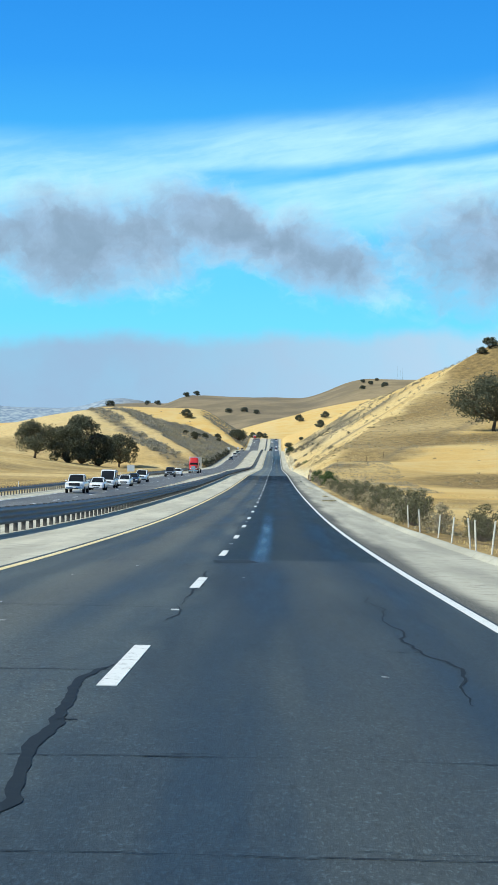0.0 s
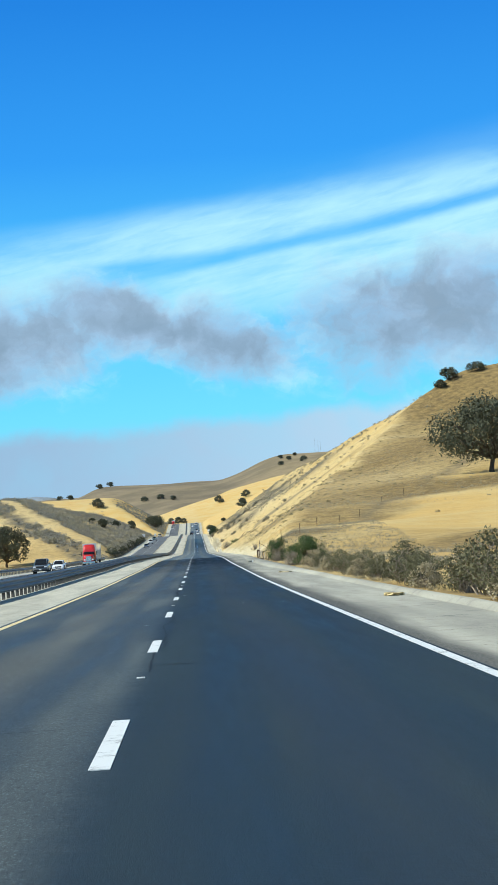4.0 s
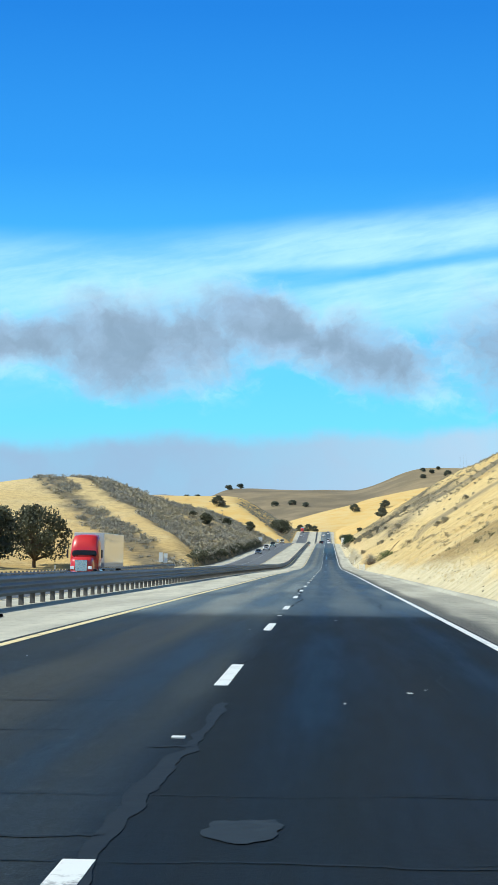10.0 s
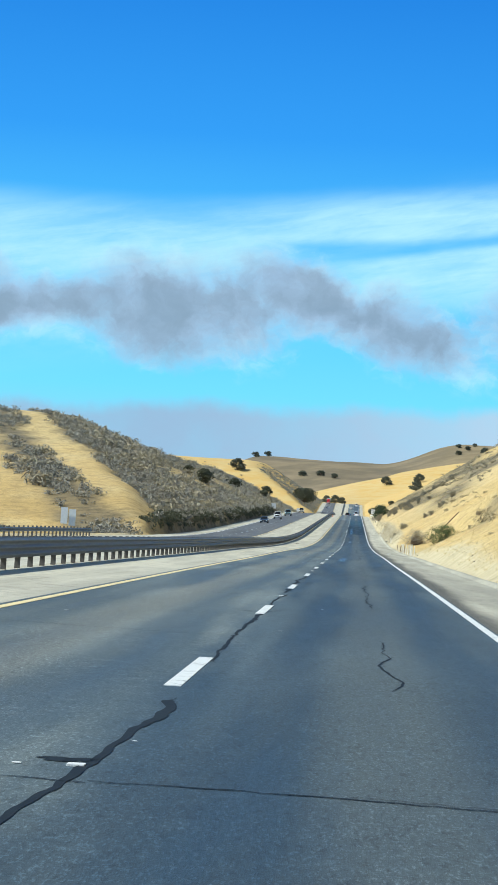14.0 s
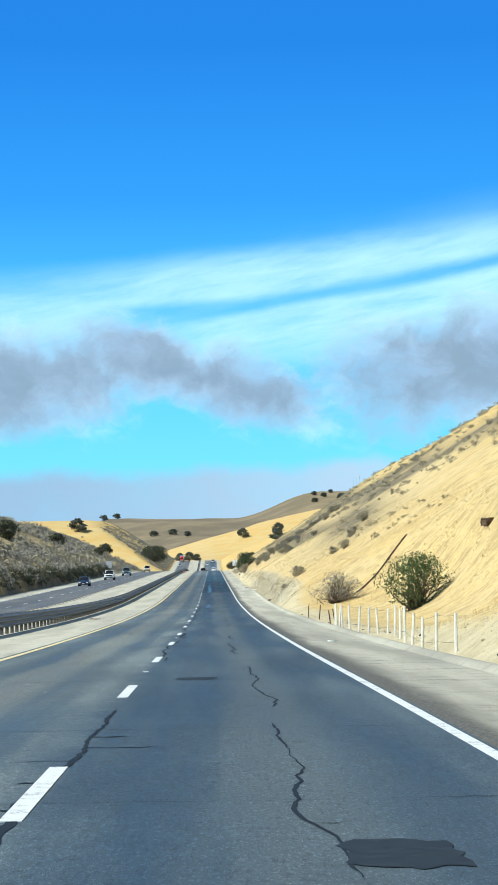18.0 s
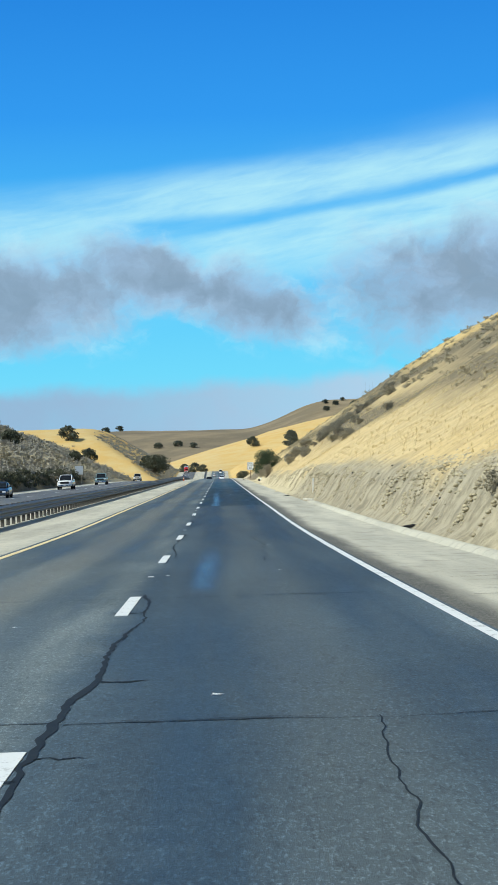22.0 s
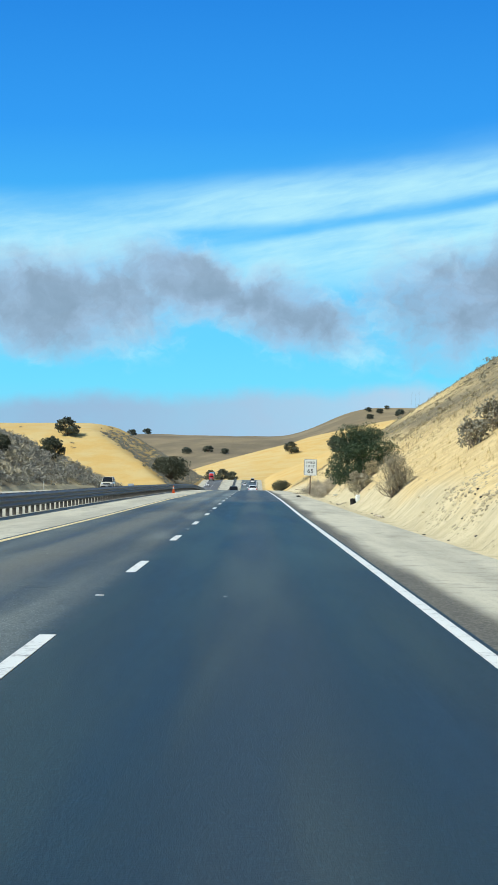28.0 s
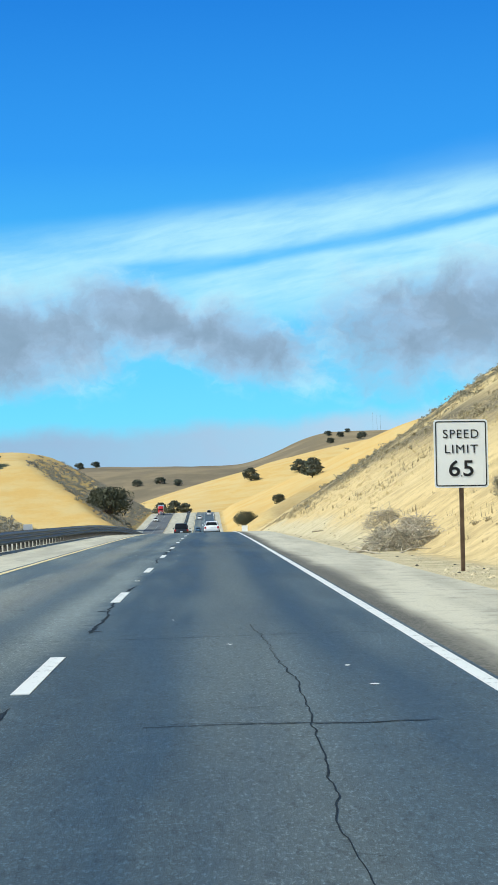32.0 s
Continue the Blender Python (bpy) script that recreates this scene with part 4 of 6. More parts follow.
def make_tree(name, h, w, seed, mat, label, count=3600, size=0.3, trunk_h=0.28, lumps=34, lean=0.0, low=0.0):
    """Tree: tapered trunk with limbs, crown of leaf clumps with gaps."""
    rng = np.random.default_rng(seed)
    thing = tagged(new(name), label, "tree" if "shrub" not in name else "shrub")
    th = h * trunk_h
    pieces = [tube(bent(rng, (0, 0, -0.4), (lean * h, 0, th), 4, 0.05), [0.040 * h, 0.036 * h, 0.031 * h, 0.028 * h, 0.025 * h], 8)]
    cs, rs = [], []
    for i in range(lumps):
        a, t = rng.uniform(0, 2 * math.pi), rng.uniform(low, 1) ** 0.8
        rad = 0.5 * w * math.sqrt(max(0.05, 1 - (2 * t - 0.75) ** 2 / 1.7)) * rng.uniform(0.35, 0.92)
        c = (lean * h + rad * math.cos(a), rad * math.sin(a), th * 0.8 + (h - th * 0.8) * (0.12 + 0.76 * t))
        cs.append(c)
        rs.append(w * rng.uniform(0.11, 0.19))
    for i in range(0, lumps, 3):
        pieces.append(tube(bent(rng, (lean * h * 0.9, 0, th * 0.85), cs[i], 4, 0.07), [0.026 * h, 0.02 * h, 0.014 * h, 0.009 * h, 0.004 * h], 5))
    part("trunk", mesh_of("trunk", *joined(*pieces), M["bark"], True), None, thing, "dark bark trunk and limbs")
    v, f = leaves(rng, cs, rs, count, size)
    part("crown", mesh_np("crown", v, f, mat), None, thing)
    return thing


def make_bush(name, h, w, seed, mat, label, count=1500, size=0.07, stems=14, twig_mat=None, lumps=26):
    """Bush: many stems from the root and leaf clumps reaching the ground."""
    rng = np.random.default_rng(seed)
    thing = tagged(new(name), label, "bush")
    cs, rs, pieces = [], [], []
    for i in range(lumps):
        a, t = rng.uniform(0, 2 * math.pi), rng.uniform(0, 1)
        rad = 0.5 * w * math.sqrt(max(0.1, 1 - 0.85 * t * t)) * rng.uniform(0.2, 0.9)
        cs.append((rad * math.cos(a), rad * math.sin(a), h * (0.12 + 0.74 * t)))
        rs.append(w * rng.uniform(0.10, 0.18))
    for i in range(stems):
        c = np.array(cs[i % lumps]) * rng.uniform(0.9, 1.22)
        pieces.append(tube(bent(rng, (rng.normal() * 0.05 * w, rng.normal() * 0.05 * w, -0.15), c, 4, 0.09), [0.016 * h, 0.013 * h, 0.010 * h, 0.007 * h, 0.003 * h], 4))
    part("branchwork", mesh_of("branchwork", *joined(*pieces), twig_mat or M["twig"]), None, thing, "bare woody stems")
    v, f = leaves(rng, cs, rs, count, size, 0.85)
    part("foliage", mesh_np("foliage", v, f, mat), None, thing)
    return thing


def make_heap(name, h, w, seed, label, sticks=260, count=2400):
    """Low tangled heap: sticks lying at all angles, with small dry leaves among them."""
    rng = np.random.default_rng(seed)
    thing = tagged(new(name), label, "brushwood")
    pieces, cs, rs = [], [], []
    for i in range(sticks):
        a, t = rng.uniform(0, 2 * math.pi), rng.uniform(0, 1)
        rad = 0.5 * w * math.sqrt(rng.uniform(0, 1)) * (1 - 0.55 * t)
        c = np.array((rad * math.cos(a), 0.8 * rad * math.sin(a), h * t * 0.8))
        u = rng.normal(size=3) * (1, 1, 0.45)
        u *= rng.uniform(0.18, 0.42) / np.linalg.norm(u) * w * 0.5
        k = rng.uniform(0.006, 0.015)
        pieces.append(tube(bent(rng, c - u, c + u, 3, 0.08), [k, k * 0.9, k * 0.7, k * 0.3], 4))
        cs.append(c)
        rs.append(rng.uniform(0.08, 0.2))
    part("branchwork", mesh_of("branchwork", *joined(*pieces), M["bleached"]), None, thing, "bleached crooked sticks")
    v, f = leaves(rng, cs, rs, count, 0.020, 0.7)
    part("foliage", mesh_np("foliage", v, f, M["heap"]), None, thing, "dry grey-green leaves")
    return thing


def put(thing, x, y, turn=0.0, scale=1.0, sink=0.05):
    thing.matrix_basis = pose(x, y, gz(x, y) - sink, 0, 0, turn) @ Matrix.Diagonal((scale, scale, scale, 1))
    return thing


def copies(thing, spots, group, rng):
    """The first spot takes the thing itself, the others take copies: (x, y, scale)."""
    thing["group"] = group
    for i, (x, y, s) in enumerate(spots):
        if i == 0:
            put(thing, x, y, rng.uniform(0, 360), s)
        else:
            thing2 = copy_thing(thing, Matrix())
            put(thing2, x, y, rng.uniform(0, 360), s)


rng = np.random.default_rng(5)
OAK = "dark green spreading oak tree on dry grass"
put(make_tree("oak_tree", 13.5, 21.0, 1, M["oak"], "large spreading valley oak on the golden hillside", 15000, 0.25, 0.24, 80), 53.4, 435, 20)
put(make_tree("oak_tree", 5.2, 7.5, 9, M["oak"], "low dark oak on the crest of the golden hill", 2600, 0.26, 0.06, 40), 72.0, 610, 0, 0.70)
put(make_tree("oak_tree", 3.4, 5.0, 10, M["oak"], "small dark oak on the crest of the golden hill", 1800, 0.22, 0.06, 36), 69.0, 605, 0, 0.70)
put(make_tree("oak_tree", 3.2, 7.0, 13, M["oak"], "flat dark oak on the crest of the golden hill", 1800, 0.22, 0.06, 36), 80.0, 612, 0, 0.80)
put(make_tree("oak_tree", 10.4, 14.0, 2, M["oak"], "open spreading oak beside a field", 8000, 0.24, 0.24, 46), -76.5, 590, 0, 1.15)
put(make_tree("oak_tree", 10.5, 12.5, 3, M["oak"], "dense dark oak in a grove", 8500, 0.26, 0.02, 70), -67.5, 600, 40, 1.2)
put(make_tree("oak_tree", 14.5, 11.5, 4, M["oak"], "tall dark oak in a grove", 8500, 0.26, 0.02, 70), -64.0, 612, 80, 1.2)
put(make_tree("oak_tree", 9.6, 9.5, 6, M["oak"], "dark oak at the edge of a grove", 7500, 0.24, 0.02, 60), -58.5, 618, 10, 1.25)
put(make_tree("oak_tree", 9.5, 10.5, 7, M["oak"], "open dark oak beside the road", 7000, 0.22, 0.16, 44), -53.5, 640, 60, 1.25)
put(make_tree("oak_tree", 9.4, 17.0, 8, M["oak"], "broad dark oak thicket on the road bank", 5200, 0.4, 0.12, 60), -31.9, 1600, 0)

far_a = make_tree("oak_tree", 7.2, 9.0, 11, M["oak_hazed"], OAK, 1500, 0.46, 0.10, 40, low=0.0)
far_b = make_tree("oak_tree", 9.0, 13.5, 12, M["oak_hazed"], OAK, 1300, 0.75, 0.10, 40)
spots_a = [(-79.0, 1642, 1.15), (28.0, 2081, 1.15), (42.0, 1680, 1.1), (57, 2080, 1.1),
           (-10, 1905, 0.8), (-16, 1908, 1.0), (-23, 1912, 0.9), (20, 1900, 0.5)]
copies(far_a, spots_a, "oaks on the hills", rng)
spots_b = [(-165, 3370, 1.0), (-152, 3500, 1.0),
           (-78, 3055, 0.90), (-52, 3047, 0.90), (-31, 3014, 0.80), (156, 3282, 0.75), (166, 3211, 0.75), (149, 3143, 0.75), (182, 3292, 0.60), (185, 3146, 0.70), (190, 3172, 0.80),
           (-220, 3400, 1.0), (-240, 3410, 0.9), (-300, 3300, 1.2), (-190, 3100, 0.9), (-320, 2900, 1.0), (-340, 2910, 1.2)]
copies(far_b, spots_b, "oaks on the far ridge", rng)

# trees on the left cutting
mid_oak = make_tree("oak_tree", 3.6, 4.6, 21, M["oak"], "small round oak on the scrubby cutting", 2000, 0.21, 0.08, 44)
copies(mid_oak, [(-39.0, 902, 1.1), (-43.5, 905, 0.7), (-38.0, 1008, 1.0), (-42, 1030, 0.6), (-37.0, 1200, 1.2), (-33.1, 1100, 0.7)], "small oaks on the cutting", rng)

# right verge: trees and bushes
put(make_bush("small_tree", 3.0, 4.7, 31, M["green"], "olive-green many-stemmed small tree behind a wire fence", 5200, 0.06, 70, M["bark"], 64), 12.2, 640, 0)
put(make_bush("small_tree", 2.1, 4.3, 32, M["chaparral"], "half-bare grey-brown small tree on dry grass", 3600, 0.05, 120, M["wood_dark"], 60), 9.9, 668, 30)
put(make_tree("small_tree", 2.3, 3.0, 33, M["sage"], "half-bare small tree beside a fence", 3000, 0.035, 0.2, 30), 15.4, 622, 60)
put(make_bush("green_bush", 4.4, 5.2, 34, M["laurel"], "tall dense dark green bush on the cutting", 26000, 0.058, 20, lumps=90), 9.3, 971.5, 0, 1.0, 0.75)
put(make_bush("dry_bush", 2.1, 2.2, 35, M["brush"], "grey dry bush with tangled twigs", 12000, 0.022, 90, lumps=50), 8.2, 929.5, 0, 1.0, 0.2)
put(make_bush("dry_bush", 1.0, 1.5, 36, M["sage"], "grey-brown dry bush on the cutting", 2600, 0.03, 36), 9.3, 962, 0)
put(make_bush("green_bush", 1.5, 1.75, 37, M["green"], "olive green bush with a bare grey skirt", 18000, 0.018, 90, lumps=46), 7.62, 272.4, 0, 1.4)
put(make_bush("dry_bush", 0.9, 1.5, 38, M["twig"], "bare grey thorny bush beside the dike", 2600, 0.016, 90), 7.5, 269.8, 0)
put(make_bush("green_bush", 1.35, 1.7, 39, M["green"], "olive green bush at the roadside", 9000, 0.022, 34, lumps=40), 7.75, 251.5, 0, 1.1)
put(make_bush("green_bush", 1.5, 1.9, 40, M["green"], "olive green bush with a grey twiggy front", 14000, 0.026, 120, lumps=56), 8.5, 244.5, 0, 1.45)
put(make_bush("green_bush", 1.5, 1.6, 45, M["sage"], "yellowing bush at the roadside", 7000, 0.022, 34, lumps=40), 9.6, 247, 0, 1.2)
put(make_bush("dry_bush", 1.1, 1.7, 41, M["twig"], "bare grey bush at the roadside", 900, 0.03, 90), 7.4, 246.5, 0, 1.1)
put(make_bush("dry_bush", 1.2, 1.5, 42, M["twig"], "dead grey bush on pale earth", 700, 0.03, 70), 7.9, 340.3, 0, 0.8)
put(make_bush("green_bush", 4.5, 9.5, 43, M["oak"], "broad dark green bush beside the road", 9000, 0.16, 20, lumps=60), 12.6, 1512, 0, 0.85)
put(make_bush("green_bush", 3.0, 5.0, 44, M["oak"], "dark green bush on the hillside", 4000, 0.14, 16), 22.5, 1520, 0)
put(make_heap("brush_pile", 0.75, 3.0, 46, "low heap of grey-green brushwood", 320, 5200), 8.3, 1041, 0, 1.25)

fence_bush = make_bush("fence_bush", 1.9, 2.4, 51, M["olive"], "grey-olive brush along the fence line", 2700, 0.046, 34, lumps=36)
spots = [(8.3 + rng.uniform(-0.35, 1.1), y + rng.uniform(-0.8, 0.8), rng.uniform(0.5, 1.12) * (1 if y < 190 else 0.72)) for y in np.arange(88, 236, 2.7)]
spots += [(9.5 + rng.uniform(0, 1.5), y, rng.uniform(0.5, 0.85)) for y in (36, 40, 44, 47, 72, 76, 80, 84)]
copies(fence_bush, spots, "brush along the fence", rng)
pale_bush = make_bush("fence_bush", 1.5, 2.2, 52, M["sage"], "pale straw-coloured bush at the fence", 1800, 0.05, 30)
copies(pale_bush, [(8.2, 78, 0.9), (8.1, 98, 0.95), (8.0, 112, 0.7), (8.0, 124, 0.9), (8.1, 139, 0.7), (7.9, 157, 0.8), (8.0, 176, 0.6), (8.1, 201, 0.6), (8.0, 219, 0.6), (8.3, 238, 0.8)], "pale bushes", rng)


slope_bush = make_bush("dry_bush", 0.85, 1.6, 53, M["brush"], "grey-brown dry bush on the golden cutting", 1900, 0.045, 40, lumps=34)
copies(slope_bush, [(13.4, 858.8, 1.0), (18.2, 943.7, 1.3), (13.7, 845.6, 1.0), (16.3, 859.6, 0.9), (18.5, 849.3, 1.1), (10.1, 895.5, 1.2), (11.5, 908, 1.5), (12.6, 915, 1.2), (13.9, 928.9, 1.8),
                    (20.6, 945.7, 1.4), (8.0, 953, 1.35), (9.2, 710, 1.1), (7.9, 708.6, 0.6), (13.3, 707.6, 1.0), (12.6, 713, 0.9), (18.7, 751, 1.4), (15.7, 732, 1.0), (16.5, 738, 0.8), (24, 905, 1.5), (27, 915, 1.4),
                    (14.5, 1030, 1.1), (11.5, 1040, 0.8)], "dry bushes on the cutting", rng)
row_bush = make_bush("dry_bush", 1.5, 2.3, 55, M["scrub"], "grey-green brush in a row up the slope", 1500, 0.068, 30, lumps=36)
row = [(11.0 + 0.26 * k + rng.uniform(-0.5, 0.5), 880 + 1.25 * k + rng.uniform(-2, 2), rng.uniform(0.45, 0.95)) for k in range(0, 78, 3)]
row += [(24.4, 964, 0.8), (21.2, 965, 0.7), (16.9, 874, 0.7), (14.5, 850, 0.6), (14.2, 862, 0.9), (12.4, 928, 1.0), (11.2, 926, 0.9), (18.9, 596, 0.7), (19.2, 583, 0.8), (26.9, 642, 0.7)]
copies(row_bush, row, "brush in a row", rng)
pile = make_heap("brush_pile", 0.85, 2.2, 54, "tangled heap of bleached brushwood below the cutting")
copies(pile, [(7.3, 998.6, 0.7), (8.0, 999.5, 0.95), (8.7, 997, 1.0), (7.5, 1004, 0.65), (8.6, 1003, 1.1), (7.6, 1010, 0.9), (8.4, 1010, 1.1), (9.3, 1005, 1.2), (8.2, 1047, 1.1), (9.0, 1044, 1.1), (9.0, 1056, 1.0)], "brushwood heaps", rng)


# scattered scrub, grass and rubble: nobody could count them
def scattered(name, templates, spots, mat, label, category):
    """One mesh with a template copied to each (x, y, z, scale, turn)."""
    vs, fs, o = [], [], 0
    for i, (x, y, z, s, a) in enumerate(spots):
        v, f = templates[i % len(templates)]
        c, q = math.cos(a), math.sin(a)
        w = np.stack([(v[:, 0] * c - v[:, 1] * q) * s + x, (v[:, 0] * q + v[:, 1] * c) * s + y, v[:, 2] * s + z], 1)
        vs.append(w)
        fs.append(f + o)
        o += len(v)
    ob = new(name, mesh_np(name, np.concatenate(vs), np.concatenate(fs), mat))
    return tagged(ob, label, category, kind="stuff")


def shrub_template(seed, count, size):
    r = np.random.default_rng(seed)
    cs = [(r.normal() * 0.26, r.normal() * 0.26, r.uniform(0.05, 0.42)) for i in range(12)]
    v, f = leaves(r, cs, r.uniform(0.16, 0.30, 12), count, size)
    return v.reshape(-1, 4, 3)[:, :3].reshape(-1, 3), np.arange(3 * count).reshape(-1, 3)


def spots_on(rng, n, x0, x1, y0, y1, keep, lo, hi, sink=0.1):
    x, y = rng.uniform(x0, x1, n), rng.uniform(y0, y1, n)
    k = rng.uniform(0, 1, n) < keep(x, y)
    x, y = x[k], y[k]
    z = height(x, y) - sink
    return list(zip(x, y, z, rng.uniform(lo, hi, len(x)), rng.uniform(0, 6.28, len(x))))


shrubs = [shrub_template(60 + i, 105, 0.125) for i in range(8)]
dark_keep = lambda x, y: np.clip(0.95 + 0.8 * fbm(x, y, 30, 3, 71) - 0.6 * sst(-x, 60, 84), 0, 1) * left_belts(x, y) * (1 - 0.75 * sst(y, 1080, 1300))
scattered("scrub", shrubs, spots_on(rng, 8000, -86, -24.8, 610, 1320, dark_keep, 0.8, 2.6), M["chaparral"], "dense grey-green scrub on the left cutting", "scrub")
# overhanging brush; its dark leaf colour stands in for the foot's black shade
foot_keep = lambda x, y: np.clip(0.75 + 0.5 * fbm(x, y, 12, 2, 72), 0, 1)
scattered("scrub", shrubs, spots_on(rng, 1500, -26.2, -24.5, 655, 1010, foot_keep, 0.7, 1.5, 0.25), M["oak"], "brush hanging over the foot of the left cutting, coloured dark for the shade", "scrub")
clump_keep = lambda x, y: np.clip(0.5 + fbm(x, y, 18, 3, 74), 0, 1) * left_belts(x, y)
scattered("scrub", shrubs, spots_on(rng, 900, -70, -26, 640, 1150, clump_keep, 2.2, 3.8), M["brush"], "rounded grey brush standing out on the left cutting", "scrub")
left_sage = lambda x, y: np.clip(0.35 + 0.9 * fbm(x, y, 25, 3, 73), 0, 1) * left_belts(x, y)
scattered("scrub", shrubs, spots_on(rng, 2600, -70, -24.6, 640, 1500, left_sage, 0.5, 1.5), M["sage"], "pale dry sagebrush on the left cutting", "scrub")
edge_keep = lambda x, y: np.clip(1.1 - (-x - 25) / 42, 0, 0.9) * (y > 1560 + 2.2 * (-x - 25))
scattered("scrub", shrubs, spots_on(rng, 3600, -72, -25, 1560, 1860, edge_keep, 0.9, 2.2), M["chaparral"], "dark scrub along the far cutting", "scrub")
ridge_keep = lambda x, y: np.clip(0.15 + 1.4 * fbm(x, y, 34, 3, 75), 0, 1) * sst(y, 640, 760) + 0.10
scattered("scrub", shrubs, spots_on(rng, 3000, 24, 74, 560, 1400, ridge_keep, 0.5, 1.6), M["brush"], "grey-green scrub on the ridge of the cutting", "scrub")
belt_keep = lambda x, y: np.clip(1.0 - np.abs(x - 17 - 5 * vnoise(y / 60, y * 0, 77) - 5 * sst(y, 700, 900)) / 3.5, 0, 1) * np.clip(0.4 + fbm(x, y, 20, 3, 79), 0, 1)
scattered("scrub", shrubs, spots_on(rng, 4200, 8, 40, 380, 1350, belt_keep, 0.35, 1.1), M["sage"], "dry sagebrush in belts across the cutting", "scrub")
far_keep = lambda x, y: np.clip(fbm(x, y, 60, 3, 81), 0, 1)
scattered("scrub", shrubs, spots_on(rng, 500, -160, 160, 1500, 2300, lambda x, y: far_keep(x, y) * (np.abs(x) > 34), 1.2, 3.0), M["scrub"], "scattered scrub on the far slopes", "scrub")
field_keep = lambda x, y: np.clip(0.2 + fbm(x, y, 40, 3, 83), 0, 1) * 0.7
scattered("scrub", shrubs, spots_on(rng, 1400, 9.5, 60, 275, 540, field_keep, 0.25, 0.8), M["sage"], "low dry weeds on the hillside", "scrub")


verge_keep = lambda x, y: np.clip(0.45 + fbm(x, y, 9, 3, 84), 0, 1) * np.clip(1.25 - (x - 7.4) / 7, 0, 1)
scattered("scrub", shrubs, spots_on(rng, 900, 7.3, 14, 225, 306, verge_keep, 0.18, 0.5), M["olive"], "olive weeds and low brush along the fence", "scrub")
scattered("scrub", shrubs, spots_on(rng, 900, 7.2, 13, 30, 312, verge_keep, 0.2, 0.5), M["sage"], "straw-coloured weeds along the fence", "scrub")
wild_keep = lambda x, y: np.clip(0.35 + fbm(x, y, 14, 3, 86), 0, 1) * sst(y - 440 - 3.9 * np.maximum(x - 17, 0), 15, 0) * sst(y - 309 - 3.5 * (x - 9.7), 0, 12)
scattered("scrub", shrubs, spots_on(rng, 1500, 9.5, 62, 320, 600, wild_keep, 0.2, 0.7), M["olive"], "tawny weeds on the uncut hillside", "scrub")


def tuft_template(seed, blades, h):
    r = np.random.default_rng(seed)
    v, f = [], []
    for i in range(blades):
        a, l = r.uniform(0, 6.28), h * r.uniform(0.5, 1.1)
        b = np.array([r.normal() * 0.09, r.normal() * 0.09, -0.04])
        tip = b + np.array([math.cos(a) * l * 0.45, math.sin(a) * l * 0.45, l])
        s = np.array([-math.sin(a), math.cos(a), 0]) * 0.011
        v += [b - s, b + s, tip]
        f.append((3 * i, 3 * i + 1, 3 * i + 2))
    return np.array(v), np.array(f)


tufts = [tuft_template(90 + i, 12, 0.19) for i in range(8)]
dark_grass = lambda x, y: sst(y, 352, 380) * sst(y - 440 - 3.9 * np.maximum(x - 17, 0), 8, -14) * sst(x - 9.5 - 0.2 * np.maximum(385 - y, 0), 0, 3)
tuft_keep = lambda x, y: (1 - 0.95 * dark_grass(x, y)) * np.clip(0.62 + 0.9 * fbm(x, y, 12, 3, 85), 0.05, 1) * np.where(y > 640, sst(x, 8.4, 10.0), sst(x, 6.9, 8.2))
scattered("dry_grass", tufts, spots_on(rng, 40000, 6.9, 22, 330, 1150, tuft_keep, 0.4, 1.15, 0.02), M["straw_pale"], "tufts of pale dry grass on the cutting", "grass")
scattered("dry_grass", tufts, spots_on(rng, 16000, 6.9, 30, 20, 330, lambda x, y: tuft_keep(x, y) * (y < 215), 0.5, 1.3, 0.02), M["straw"], "tufts of golden dry grass beside the road", "grass")
scattered("dry_grass", tufts, spots_on(rng, 4000, -34, -24.3, 60, 600, lambda x, y: np.full_like(x, 0.8), 0.6, 1.4, 0.02), M["straw"], "tufts of golden dry grass beside the guard rail", "grass")


scattered("dry_grass", tufts, spots_on(rng, 9000, 9, 48, 350, 560, lambda x, y: dark_grass(x, y) * np.clip(0.6 + fbm(x, y, 10, 3, 91), 0, 1), 0.7, 1.7, 0.02), M["brush"], "darker standing grass in a belt across the slope", "grass")
scattered("dry_grass", tufts, spots_on(rng, 9000, 7.0, 22, 222, 345, lambda x, y: np.clip(0.55 + fbm(x, y, 6, 3, 92), 0, 1) * (y - 309 - 3.5 * (x - 9.7) < 4), 0.8, 2.0, 0.02), M["brush"], "tall tawny grass behind the roadside fence", "grass")
scattered("scrub", shrubs, spots_on(rng, 2600, 9, 50, 985, 1290, lambda x, y: np.clip(0.15 + 1.3 * fbm(x, y, 16, 3, 93), 0, 1), 0.2, 0.65), M["sage"], "pale sage weeds over the last cutting", "scrub")
scattered("scrub", shrubs, spots_on(rng, 700, 10, 50, 985, 1290, lambda x, y: np.clip(1.5 * fbm(x, y, 22, 3, 94), 0, 1), 0.4, 1.0), M["scrub"], "grey-green weeds over the last cutting", "scrub")
scattered("dry_grass", tufts, spots_on(rng, 9000, 9, 40, 960, 1260, lambda x, y: np.clip(0.5 + fbm(x, y, 12, 3, 95), 0, 1), 0.9, 2.2, 0.02), M["sage"], "tall bleached grass over the last cutting", "grass")


